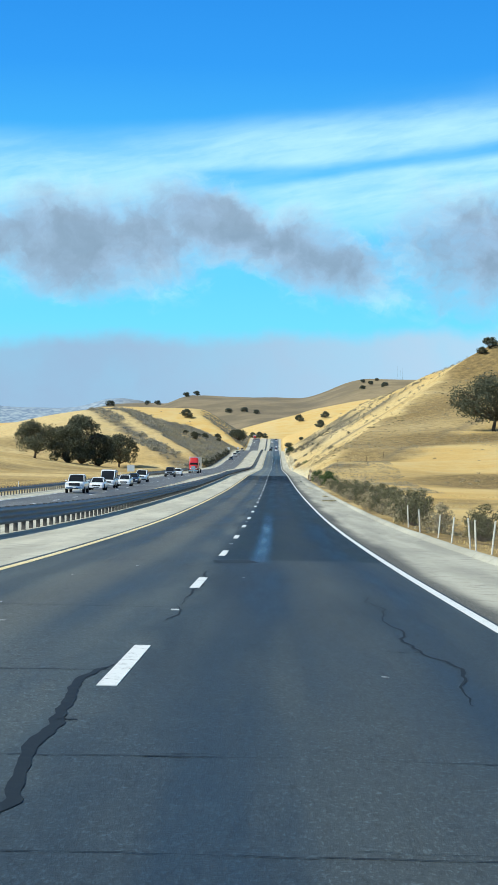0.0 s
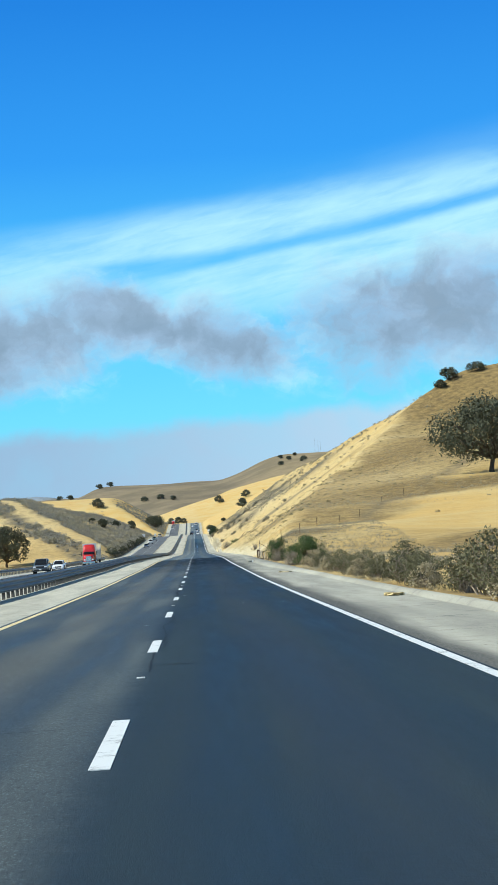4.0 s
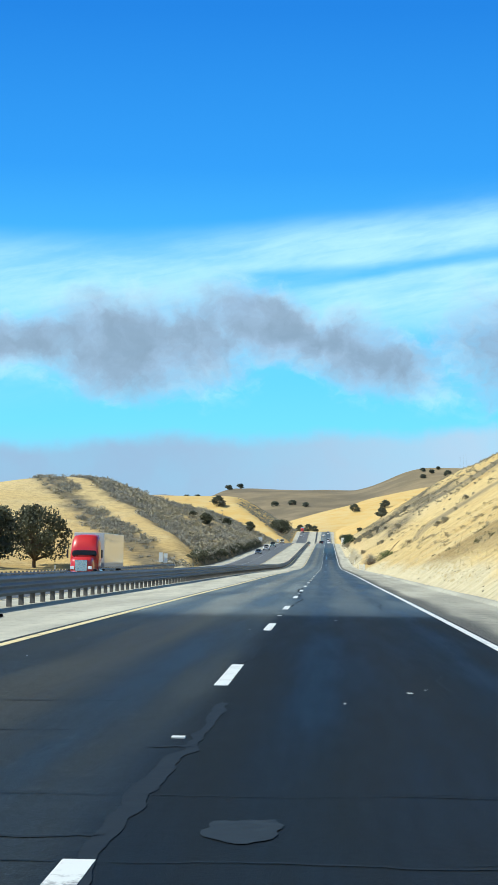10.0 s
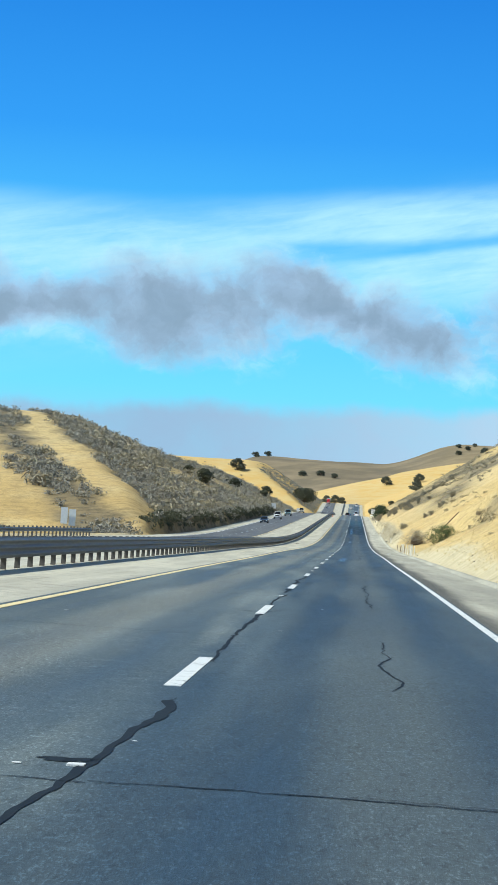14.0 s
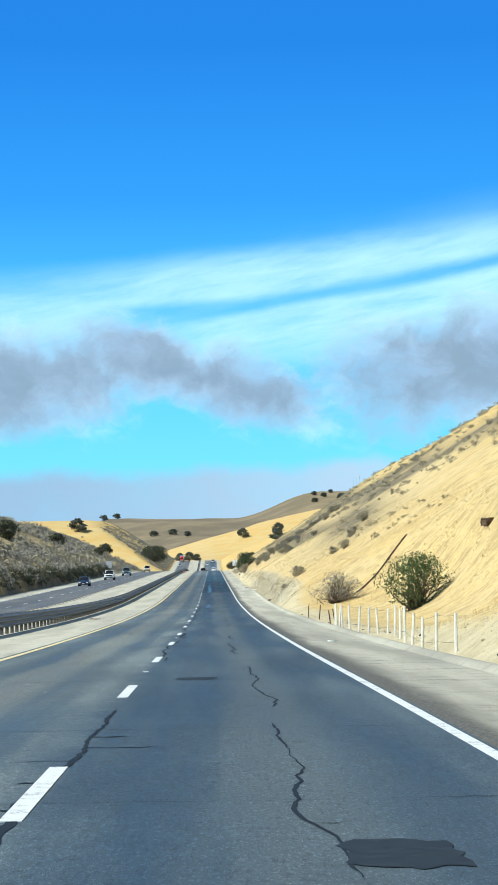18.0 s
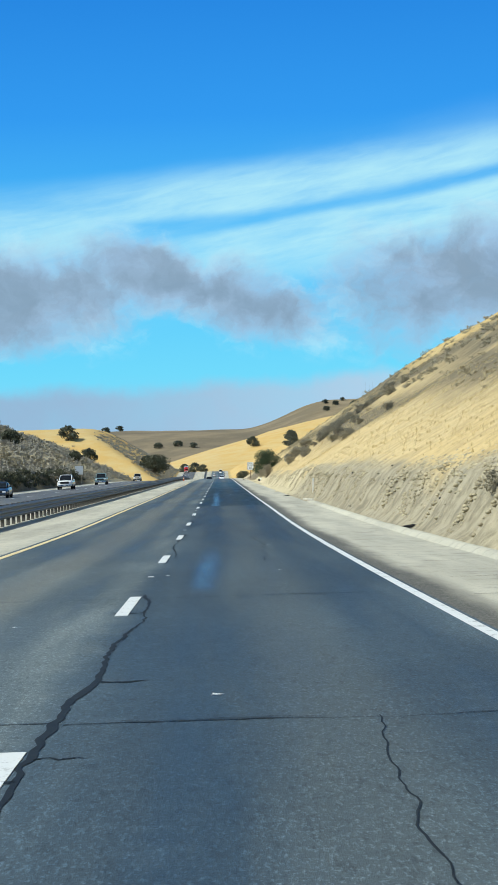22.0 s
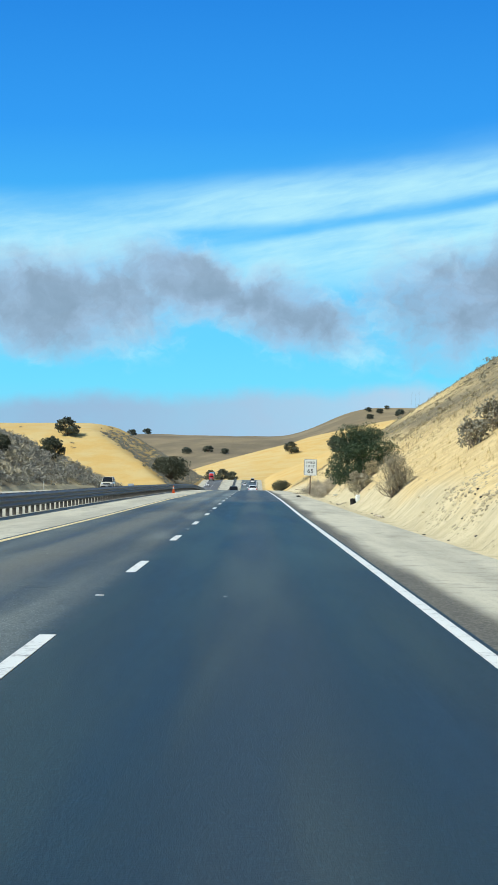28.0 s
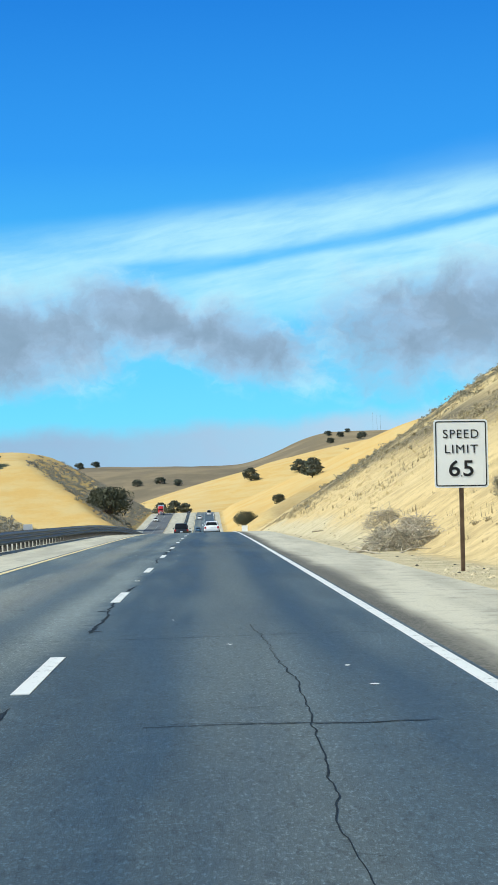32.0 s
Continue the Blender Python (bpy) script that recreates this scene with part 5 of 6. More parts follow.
def rock_template(seed):
    r = np.random.default_rng(seed)
    bm = bmesh.new()
    bmesh.ops.create_icosphere(bm, subdivisions=1, radius=0.5)
    v = np.array([q.co[:] for q in bm.verts]) * r.uniform(0.6, 1.2, (len(bm.verts), 3)) * [1.2, 0.9, 0.7]
    f = np.array([[q.index for q in p.verts] for p in bm.faces])
    bm.free()
    return v, f


rocks = [rock_template(110 + i) for i in range(6)]
rub_keep = lambda x, y: np.clip(0.5 + fbm(x, y, 8, 3, 87), 0, 1)
scattered("rubble", rocks, spots_on(rng, 12000, 6.6, 9.4, 312, 1180, rub_keep, 0.03, 0.15, 0.015), M["rock"], "loose stones and clods along the foot of the cutting", "rubble")
bank_keep = lambda x, y: np.clip(0.55 + 1.2 * fbm(x, y, 5, 3, 89), 0, 1)
clods = spots_on(rng, 16000, 6.75, 8.9, 690, 905, bank_keep, 0.05, 0.20, 0.03)
scattered("rubble", rocks, clods, M["clod"], "crumbling grey-tan clods of the eroded bank", "rubble")
scattered("litter", rocks, spots_on(rng, 420, 6.5, 8.4, 345, 1180, lambda x, y: np.full_like(x, 0.8), 0.04, 0.13, 0.0), M["tar"], "dark scraps of tyre rubber and debris on the verge", "debris")

# ---- signs, fences and posts ----
def text_part(words, size, x, z, parent, stretch=1.0, weight=0.0):
    """Raised lettering facing -y, centred at x."""
    cu = bpy.data.curves.new("lettering", "FONT")
    cu.body, cu.size, cu.align_x, cu.extrude, cu.offset, cu.space_character = words, size, "CENTER", 0.0015, weight, 1.14
    tmp = bpy.data.objects.new("lettering", cu)
    scene.collection.objects.link(tmp)
    me = bpy.data.meshes.new_from_object(tmp.evaluated_get(bpy.context.evaluated_depsgraph_get()))
    bpy.data.objects.remove(tmp)
    me.materials.clear()
    me.materials.append(M["ink"])
    ob = part("lettering", me, None, parent, "black lettering")
    ob.matrix_basis = pose(x, -0.014, z, 90, 0, 0) @ Matrix.Diagonal((stretch, 1, 1, 1))
    return ob


def plate_mesh(w, h, r, t, mat, name):
    """A sheet with rounded corners, facing -y."""
    pts = []
    for cx, cz, a0 in ((w / 2 - r, h / 2 - r, 0), (-w / 2 + r, h / 2 - r, 90), (-w / 2 + r, -h / 2 + r, 180), (w / 2 - r, -h / 2 + r, 270)):
        for k in range(6):
            a = radians(a0 + 18 * k)
            pts.append((cx + r * math.cos(a), cz + r * math.sin(a)))
    n = len(pts)
    vs = [(x, -t / 2, z) for x, z in pts] + [(x, t / 2, z) for x, z in pts]
    fs = [tuple(range(n)), tuple(range(2 * n - 1, n - 1, -1))] + [(k, k + n, (k + 1) % n + n, (k + 1) % n) for k in range(n)]
    return mesh_of(name, vs, fs, mat)


def ring_mesh(w, h, r, thick, mat, name):
    out = []
    for ins in (0, thick):
        ww, hh, rr = w - 2 * ins, h - 2 * ins, max(r - ins, 0.005)
        for cx, cz, a0 in ((ww / 2 - rr, hh / 2 - rr, 0), (-ww / 2 + rr, hh / 2 - rr, 90), (-ww / 2 + rr, -hh / 2 + rr, 180), (ww / 2 - rr, -hh / 2 + rr, 270)):
            for k in range(6):
                a = radians(a0 + 18 * k)
                out.append((cx + rr * math.cos(a), cz + rr * math.sin(a)))
    n = 24
    vs = [(x, -0.002, z) for x, z in out] + [(x, 0.002, z) for x, z in out]
    fs = []
    for k in range(n):
        j = (k + 1) % n
        fs += [(k, j, j + n, k + n), (k + 2 * n, k + 3 * n, j + 3 * n, j + 2 * n), (k, k + 2 * n, j + 2 * n, j), (k + n, j + n, j + 3 * n, k + 3 * n)]
    return mesh_of(name, vs, fs, mat)


def speed_sign(x, y, z, lean):
    s = tagged(new("speed_limit_sign"), "white speed limit sign on a wooden post in the dirt verge", "road sign")
    s.matrix_basis = pose(x, y, z, 0, lean, 2)
    part("post", boxed(-0.045, 0.045, -0.045, 0.045, -0.5, 3.25, bevel=0.006), M["wood_dark"], s, "weathered brown wooden post")
    panel = part("panel", plate_mesh(1.22, 1.53, 0.07, 0.012, M["sign"], "panel"), None, s, "white reflective sheet")
    panel.matrix_basis = pose(0, -0.056, 2.55)
    edge = part("border", ring_mesh(1.15, 1.46, 0.06, 0.024, M["ink"], "border"), None, panel, "black border line")
    edge.matrix_basis = pose(0, -0.009, 0)
    text_part("SPEED", 0.275, 0, 0.35, panel, 1.0, 0.0)
    text_part("LIMIT", 0.275, 0, 0.01, panel, 1.05, 0.0)
    text_part("65", 0.50, 0, -0.50, panel, 1.12, 0.006)
    for dz in (-0.5, 0.5):
        bolt = part("bolt", boxed(-0.014, 0.014, -0.02, 0.0, dz - 0.014, dz + 0.014, bevel=0.004), M["steel"], panel)
    return s


speed_sign(7.18, 1019.3, 1.42, 0.8)


def blank_sign(x, y, w, h, bottom, posts, label, mat, z=None, face=0):
    s = tagged(new("road_sign"), label, "road sign")
    s.matrix_basis = pose(x, y, gz(x, y) if z is None else z, 0, 0, face)
    for px in posts:
        part("post", boxed(px - 0.04, px + 0.04, 0.01, 0.09, -0.4, bottom + h * 0.9, bevel=0.005), M["wood"], s)
    p = part("panel", plate_mesh(w, h, 0.05, 0.012, mat, "panel"), None, s)
    p.matrix_basis = pose(0, 0, bottom + h / 2)
    return s


blank_sign(-24.9, 586, 0.62, 1.5, 0.9, (0.0,), "narrow grey back of a roadside sign", M["sign_back"])
blank_sign(-24.2, 586.3, 0.62, 1.5, 0.9, (0.0,), "narrow grey back of a roadside sign beside its twin", M["sign_back"])
blank_sign(-24.4, 997, 1.5, 1.6, 1.3, (-0.4, 0.4), "pale back of a roadside sign on two posts", M["sign_back"])
blank_sign(-24.3, 1240, 1.3, 1.5, 1.2, (0.0,), "pale back of a roadside sign", M["sign_back"])
blank_sign(10.6, 1440, 1.5, 1.6, 0.7, (-0.4, 0.4), "white roadside sign on posts", M["sign"])
blank_sign(-24.3, 322, 1.3, 1.2, 1.0, (0.0,), "pale back of a roadside sign", M["sign_back"])


def delineator(x, y, h=1.05, tilt=0.0, mat=None, label="slim white plastic marker post in the dirt"):
    s = tagged(new("marker_post"), label, "marker post", "roadside marker posts")
    s.matrix_basis = pose(x, y, gz(x, y), 0, tilt, 0)
    part("post", boxed(-0.045, 0.045, -0.012, 0.012, -0.25, h, bevel=0.006), mat or M["white_post"], s)
    part("reflector", boxed(-0.03, 0.03, -0.019, -0.0125, h - 0.2, h - 0.06, bevel=0.003), M["sign_back"], s)
    return s


delineator(7.05, 780, 0.9, 3)
delineator(7.15, 700, 0.85, -4)
delineator(-24.1, 1075)
delineator(-24.2, 470, 1.2)
delineator(-24.2, 300, 1.2)
delineator(-24.2, 180, 1.2)
delineator(-24.2, 118, 1.2)


def traffic_cone(x, y):
    s = tagged(new("traffic_cone"), "orange traffic cone with a white band beside the median barrier", "traffic cone")
    s.matrix_basis = pose(x, y, float(zroad(y)))
    part("base", boxed(-0.18, 0.18, -0.18, 0.18, 0.0, 0.035, bevel=0.01), M["cone"], s)
    part("body", mesh_of("body", *tube([(0, 0, 0.03), (0, 0, 0.4), (0, 0, 0.72)], [0.14, 0.085, 0.035], 14), M["cone"], True), None, s)
    part("band", mesh_of("band", *tube([(0, 0, 0.40), (0, 0, 0.55)], [0.0885, 0.066], 14), M["white_post"], True), None, s, "white reflective band")
    return s


traffic_cone(-6.0, 1029.1)


def crumpled(name, x, y, w, d, h, mat, label, seed, turn=0.0):
    r = random.Random(seed)
    bm = bmesh.new()
    box(bm, -w / 2, w / 2, -d / 2, d / 2, 0, h, bevel=min(w, d, h) * 0.12)
    bmesh.ops.subdivide_edges(bm, edges=bm.edges[:], cuts=1, use_grid_fill=True)
    for v in bm.verts:
        v.co += Vector((r.gauss(0, w * 0.06), r.gauss(0, d * 0.06), r.gauss(0, h * 0.09)))
    me = bpy.data.meshes.new(name)
    bm.to_mesh(me)
    bm.free()
    me.materials.append(mat)
    ob = tagged(new(name, me), label, "debris")
    base = max(gz(x, y), float(zroad(y)) - 0.02 if x < 6.6 else -99)
    ob.matrix_basis = pose(x, y, base, r.uniform(-5, 5), r.uniform(-5, 5), turn)
    return ob


def fence(name, posts, label, tall, mat, wires=3, lean=4.0, seed=1, radius=0.035):
    """Wire fence: thing > each post, each wire."""
    r = random.Random(seed)
    x0, y0 = posts[0]
    f = tagged(new(name), label, "fence")
    f.matrix_basis = pose(x0, y0, gz(x0, y0))
    tops = []
    for x, y in posts:
        h = tall * r.uniform(0.88, 1.1)
        dx, dy = r.uniform(-lean, lean) * 0.017 * h, r.uniform(-lean, lean) * 0.017 * h
        z = gz(x, y) - gz(x0, y0)
        a, b = Vector((x - x0, y - y0, z - 0.3)), Vector((x - x0 + dx, y - y0 + dy, z + h))
        part("post", mesh_of("post", *tube([a, a.lerp(b, 0.5), b], [radius, radius * 0.95, radius * 0.9], 6), mat), None, f)
        tops.append((a, b))
    for k in range(wires):
        t = 0.45 + 0.5 * k / max(1, wires - 1)
        path = []
        for (a, b), (c, d) in zip(tops[:-1], tops[1:]):
            p, q = a.lerp(b, t), c.lerp(d, t)
            path += [p, p.lerp(q, 0.5) - Vector((0, 0, 0.02))]
        path.append(tops[-1][0].lerp(tops[-1][1], t))
        part("wire", mesh_of("wire", *tube(path, [0.004] * len(path), 3), M["rust"]), None, f)
    return f


fence("wire_fence", [(7.05 + 0.25 * math.sin(y * 0.21), y) for y in np.linspace(585.5, 632, 17)],
      "pale weathered wooden posts of a wire fence on the verge", 1.0, M["white_post"], 2, 5, 3, 0.042)
fence("wire_fence", [(7.0, 631), (7.6, 637), (7.2, 645), (7.0, 652)], "short leaning dark fence posts on the verge", 0.75, M["rust"], 1, 14, 4, 0.03)
fence("wire_fence", [(7.35 + 0.1 * (i % 2), y) for i, y in enumerate((40, 43.6, 47.5, 52.0, 54.8, 57.2, 62.8, 69, 76, 84))],
      "pale wooden posts of a wire fence by the brush", 0.95, M["white_post"], 2, 8, 5, 0.03)
fence("wire_fence", [(7.0, 279), (7.0, 282.5), (6.95, 285), (6.9, 287.5), (6.9, 289.4)], "low rusty wire fence panel behind the dike", 0.7, M["rust"], 4, 3, 6, 0.022)
fence("wire_fence", [(6.85, 284.5), (6.85, 288.6), (6.95, 291), (6.9, 294.4), (6.9, 296.6), (6.85, 298.0), (6.85, 298.8), (6.9, 300.4)],
      "low sagging wire fence on pale weathered posts", 0.76, M["bleached"], 3, 5, 8, 0.035)


def end_post(x, y):
    """Tall pale fence post with a rusty iron extension and a slanting brace."""
    s = tagged(new("fence_end_post"), "tall pale weathered post with a rusty iron brace", "post")
    s.matrix_basis = pose(x, y, gz(x, y))
    part("post", mesh_of("post", *tube([(0, 0, -0.3), (0.01, 0, 0.5), (0.03, 0, 1.2)], [0.055, 0.05, 0.045], 8), M["bleached"]), None, s)
    part("iron_bar", mesh_of("iron_bar", *tube([(0.03, 0, 1.1), (0.03, 0, 1.35), (0.035, 0, 1.62)], [0.024, 0.024, 0.022], 6), M["rust"]), None, s, "rusty iron bar")
    part("brace", mesh_of("brace", *tube([(0.04, 0, 1.28), (0.4, -0.1, 1.05), (0.86, -0.2, 0.72)], [0.022, 0.022, 0.022], 6), M["rust"]), None, s, "rusty slanting brace")


end_post(7.1, 302.5)
crumpled("charred_plank", 6.85, 299.5, 0.24, 0.12, 0.75, M["wood_dark"], "charred black plank standing against the fence", 18, 10)
crumpled("tyre_scrap", 6.7, 287.3, 0.34, 0.3, 0.15, M["tyre"], "black scrap of tyre behind the dike", 19, 20)
fence("wire_fence", [(9.7, 309), (11.9, 313), (14.9, 330), (18.1, 336), (22.4, 357), (27, 372), (32, 388)], "thin steel posts of a fence climbing the hillside", 1.15, M["rust"], 3, 2, 7, 0.03)


def radio_mast(x, y, h):
    s = tagged(new("radio_mast"), "thin grey radio mast on a far hilltop", "mast", "radio masts")
    s.matrix_basis = pose(x, y, gz(x, y))
    part("pole", mesh_of("pole", *tube([(0, 0, -1), (0, 0, h * 0.5), (0, 0, h)], [0.11, 0.09, 0.06], 5), M["post_steel"]), None, s)
    part("crossarm", boxed(-0.8, 0.8, -0.06, 0.06, h * 0.86, h * 0.86 + 0.12), M["sign_back"], s)


for x, y, h in ((228, 3440, 26), (234, 3445, 22), (238, 3438, 25)):
    radio_mast(x, y, h)


# ---- debris on the verge ----
crumpled("cardboard_box", 5.15, 271.4, 0.25, 0.28, 0.14, M["shoulder"], "crumpled grey cardboard box on the shoulder", 1, 25)
crumpled("torn_sheet", 5.34, 271.7, 0.26, 0.22, 0.13, M["sign"], "torn white sheet beside a crumpled box", 2, 60)
crumpled("tyre_scrap", 5.9, 795, 0.1, 0.4, 0.04, M["tyre"], "black tyre tread strip on the shoulder", 4, 70)
crumpled("straw_clump", 6.1, 824, 0.2, 0.26, 0.03, M["straw"], "orange straw clump on the shoulder", 5, 10)
crumpled("tyre_scrap", -5.9, 449, 0.5, 0.9, 0.06, M["tyre"], "dark tyre scrap on the median shoulder", 6, 60)
crumpled("tyre_scrap", -5.8, 653, 0.3, 0.8, 0.06, M["tyre"], "dark tyre scrap on the median shoulder", 7, 30)
crumpled("tyre_scrap", -6.2, 340, 0.4, 0.7, 0.06, M["tyre"], "dark tyre scrap on the median shoulder", 8, 30)
crumpled("white_board", 6.9, 776, 0.15, 1.4, 0.06, M["white_post"], "white painted board lying on the verge", 9, 50)
crumpled("paper_scrap", 5.0, 600, 0.18, 0.2, 0.04, M["sign"], "white paper scrap on the shoulder", 10, 50)
crumpled("paper_scrap", 5.4, 215, 0.3, 0.6, 0.06, M["rock"], "pale flattened carton on the shoulder", 11, 50)
crumpled("straw_clump", 5.8, 165, 0.3, 0.5, 0.07, M["straw_pale"], "pale straw clump on the shoulder", 12, 20)
for i, (x, y, a, l) in enumerate(((7.5, 1037.6, 6, 3.0), (7.7, 1078.5, 48, 1.6), (7.1, 987.5, 60, 1.3), (7.8, 990.3, 40, 1.2), (5.5, 984, 15, 0.55), (6.9, 1041, 140, 1.2), (6.9, 861, 60, 1.0), (7.0, 746, 75, 0.9), (6.8, 921, 110, 0.8), (7.3, 956, 30, 1.3))):
    rr = np.random.default_rng(200 + i)
    log = new("dead_branch", mesh_of("dead_branch", *joined(tube(bent(rr, (-l / 2, 0, 0.05), (l / 2, 0.05, 0.1), 6, 0.03), [0.045, 0.04, 0.035, 0.03, 0.025, 0.018, 0.008], 6),
                                                            tube(bent(rr, (-l * 0.1, 0, 0.07), (l * 0.15, 0.25 * l, 0.22), 4, 0.05), [0.022, 0.018, 0.013, 0.009, 0.004], 5)), M["bleached"]))
    tagged(log, "bare grey dead branch lying on the verge", "branch", "dead branches")
    log.matrix_basis = pose(x, y, gz(x, y), 0, 0, a)


def slope_pipe(x0, y0, x1, y1):
    """A rusty pipe that lies up the slope, in short sections."""
    pts = [(x0 + (x1 - x0) * i / 10, y0 + (y1 - y0) * i / 10) for i in range(11)]
    s = tagged(new("drain_pipe"), "rusty brown drain pipe lying up the golden slope", "pipe")
    s.matrix_basis = pose(x0, y0, gz(x0, y0))
    for (a, b), (c, d) in zip(pts[:-1], pts[1:]):
        p, q = Vector((a - x0, b - y0, gz(a, b) + 0.08 - gz(x0, y0))), Vector((c - x0, d - y0, gz(c, d) + 0.08 - gz(x0, y0)))
        part("section", mesh_of("section", *tube([p, p.lerp(q, 0.1), p.lerp(q, 0.9), q.lerp(p, 0.02)], [0.075, 0.055, 0.055, 0.055], 7), M["rust"]), None, s)


slope_pipe(11.4, 670.5, 16.1, 681.5)
crumpled("dead_stump", 16.4, 642.2, 0.6, 0.5, 0.4, M["wood_dark"], "charred dark stump on the golden slope", 14, 30)
crumpled("tyre_scrap", 5.55, 996.5, 0.9, 0.2, 0.06, M["tyre"], "curled black tyre tread strip on the shoulder", 15, 80)
crumpled("tyre_scrap", 6.8, 719.4, 0.3, 0.8, 0.14, M["tyre"], "curled black tyre tread strip on the verge", 16, 40)
crumpled("white_board", 7.8, 977.3, 0.5, 0.2, 0.10, M["white_post"], "pale weathered board on the bank", 20, 20)
crumpled("old_tyre", 7.45, 949.6, 0.40, 0.26, 0.28, M["tyre"], "black scrap tyre half buried in the bank", 21, 30)
crumpled("torn_sheet", 7.62, 949.4, 0.2, 0.2, 0.34, M["sign"], "torn white sheet beside a scrap tyre", 22, 10)
crumpled("carton", 5.5, 142.8, 0.5, 0.9, 0.10, M["rock"], "flattened tan carton on the shoulder", 17, 70)


# ---- tar seams and patches on the carriageway ----
def seam(pts, widths, parent, name="tar_seam", mat="tar", lift=0.0045):
    """A ragged ribbon along points (x, y) on the road."""
    vs, fs = [], []
    for i, ((x, y), w) in enumerate(zip(pts, widths)):
        a, b = pts[max(i - 1, 0)], pts[min(i + 1, len(pts) - 1)]
        dx, dy = b[0] - a[0], b[1] - a[1]
        n = math.hypot(dx, dy) or 1
        nx, ny = -dy / n, dx / n
        for s in (-0.5, 0.5):
            px, py = x + nx * w * s, y + ny * w * s
            vs.append((px, py, float(zroad(py)) + lift))
    for i in range(len(pts) - 1):
        fs.append((2 * i, 2 * i + 1, 2 * i + 3, 2 * i + 2))
    return part(name, mesh_of(name, vs, fs, M[mat]), None, parent)


rs = np.random.default_rng(77)


def jag(n, scale, every=5):
    """A wandering line: bends of two sizes with fine jitter."""
    def layer(step):
        k = n // step + 4
        v = np.cumsum(rs.normal(0, 1, k))
        v = v - np.linspace(v[0], v[-1], k)
        v = v / (np.abs(v).max() + 1e-6) + rs.normal(0, 0.15, k)
        u = np.linspace(0, k - 1.001, n)
        i = u.astype(int)
        return v[i] * (1 - u + i) + v[i + 1] * (u - i)
    return scale * (layer(every * 3) * 0.75 + layer(every) * 0.25) + rs.normal(0, 0.012, n)


def eased(v):
    """Softens a row of numbers with its neighbours."""
    p = np.concatenate([v[:1], v, v[-1:]])
    return 0.25 * p[:-2] + 0.5 * p[1:-1] + 0.25 * p[2:]


def long_crack(x, y0, y1, parent, wob=0.35, w=0.05, step=0.11, blobs=0.0):
    """A crack along the lane with pinches, short side arms and blots of sealant."""
    n = max(12, int((y1 - y0) / step))
    ys = np.linspace(y0, y1, n)
    xs = eased(x + jag(n, wob, 6) + jag(n, 0.07, 2))
    wid = eased(eased(w * np.clip(0.8 + jag(n, 0.75, 5), 0.15, 1.7) * rs.uniform(0.6, 1.35, n)))
    wid[:3], wid[-3:] = 0.008, 0.008
    seam(list(zip(xs, ys)), np.clip(wid, 0.006, 0.20), parent)
    for j in range(int((y1 - y0) / 4)):
        i, sgn, m = rs.integers(2, n - 2), rs.choice((-1, 1)), 11
        arm = rs.uniform(0.12, 0.7)
        fat = w * (1.2 if rs.uniform() < blobs else 0.5)
        seam(list(zip(xs[i] + sgn * np.linspace(0, arm, m), ys[i] + jag(m, 0.10, 2))), fat * np.array([1, 0.9, 0.7, 0.6, 0.8, 1.1, 1.2, 1.0, 0.7, 0.4, 0.15]) * rs.uniform(0.8, 1.15, m), parent)


def cross_crack(y, x0, x1, parent, w=0.03):
    """A crack across the lane, with a second hairline beside part of it."""
    n = max(10, int((x1 - x0) / 0.09))
    xs, dy = np.linspace(x0, x1, n), jag(n, 0.11)
    gaps = eased(np.clip(0.85 + jag(n, 0.8, 4), 0.18, 1.6) * rs.uniform(0.5, 1.4, n))
    seam(list(zip(xs, y + dy)), w * gaps, parent)
    k = int(rs.integers(0, n // 2))
    m = min(n, k + n // 3 + 3)
    seam(list(zip(xs[k:m], (y + dy + 0.10 + jag(n, 0.05))[k:m])), 0.45 * w * gaps[k:m], parent)


def tar_patch(x, y, wx, wy, parent, mat="patch"):
    """A dark repair patch with an uneven edge."""
    n = 26
    vs = [(x, y, float(zroad(y)) + 0.0055)]
    for k in range(n):
        a = 2 * math.pi * k / n
        c, q = math.cos(a), math.sin(a)
        r = (abs(c) ** 4 + abs(q) ** 4) ** -0.25 * rs.uniform(0.78, 1.10)
        px, py = x + 0.5 * wx * c * r, y + 0.5 * wy * q * r
        vs.append((px, py, float(zroad(py)) + 0.0055))
    part("tar_patch", mesh_of("tar_patch", vs, [(0, 1 + k, 1 + (k + 1) % n) for k in range(n)], M[mat]), None, parent, "dark repair patch")


# along the lane joint: the ragged seam, thick in places
def shoulder_crack(y, x0, x1, w, seed):
    """Thin dark crack across the right shoulder."""
    q = random.Random(seed)
    n = 7
    pts = [(x0 + (x1 - x0) * i / n, y + q.gauss(0, 0.05) + 0.12 * math.sin(i * 0.9 + seed)) for i in range(n + 1)]
    vs, fs = [], []
    for i, (px, py) in enumerate(pts):
        half = w * q.uniform(0.25, 0.6) * (0.25 if i in (0, n) else 1)
        z = float(zroad(py)) - 0.03 * (px - 3.82) / 2.43 + 0.005
        vs += [(px, py - half, z), (px, py + half, z)]
    fs = [(2 * i, 2 * i + 2, 2 * i + 3, 2 * i + 1) for i in range(n)]
    part("crack", mesh_of("crack", vs, fs, M["tar"]), None, shoulder_right)


crack_rng = random.Random(77)
crack_y = 206.0
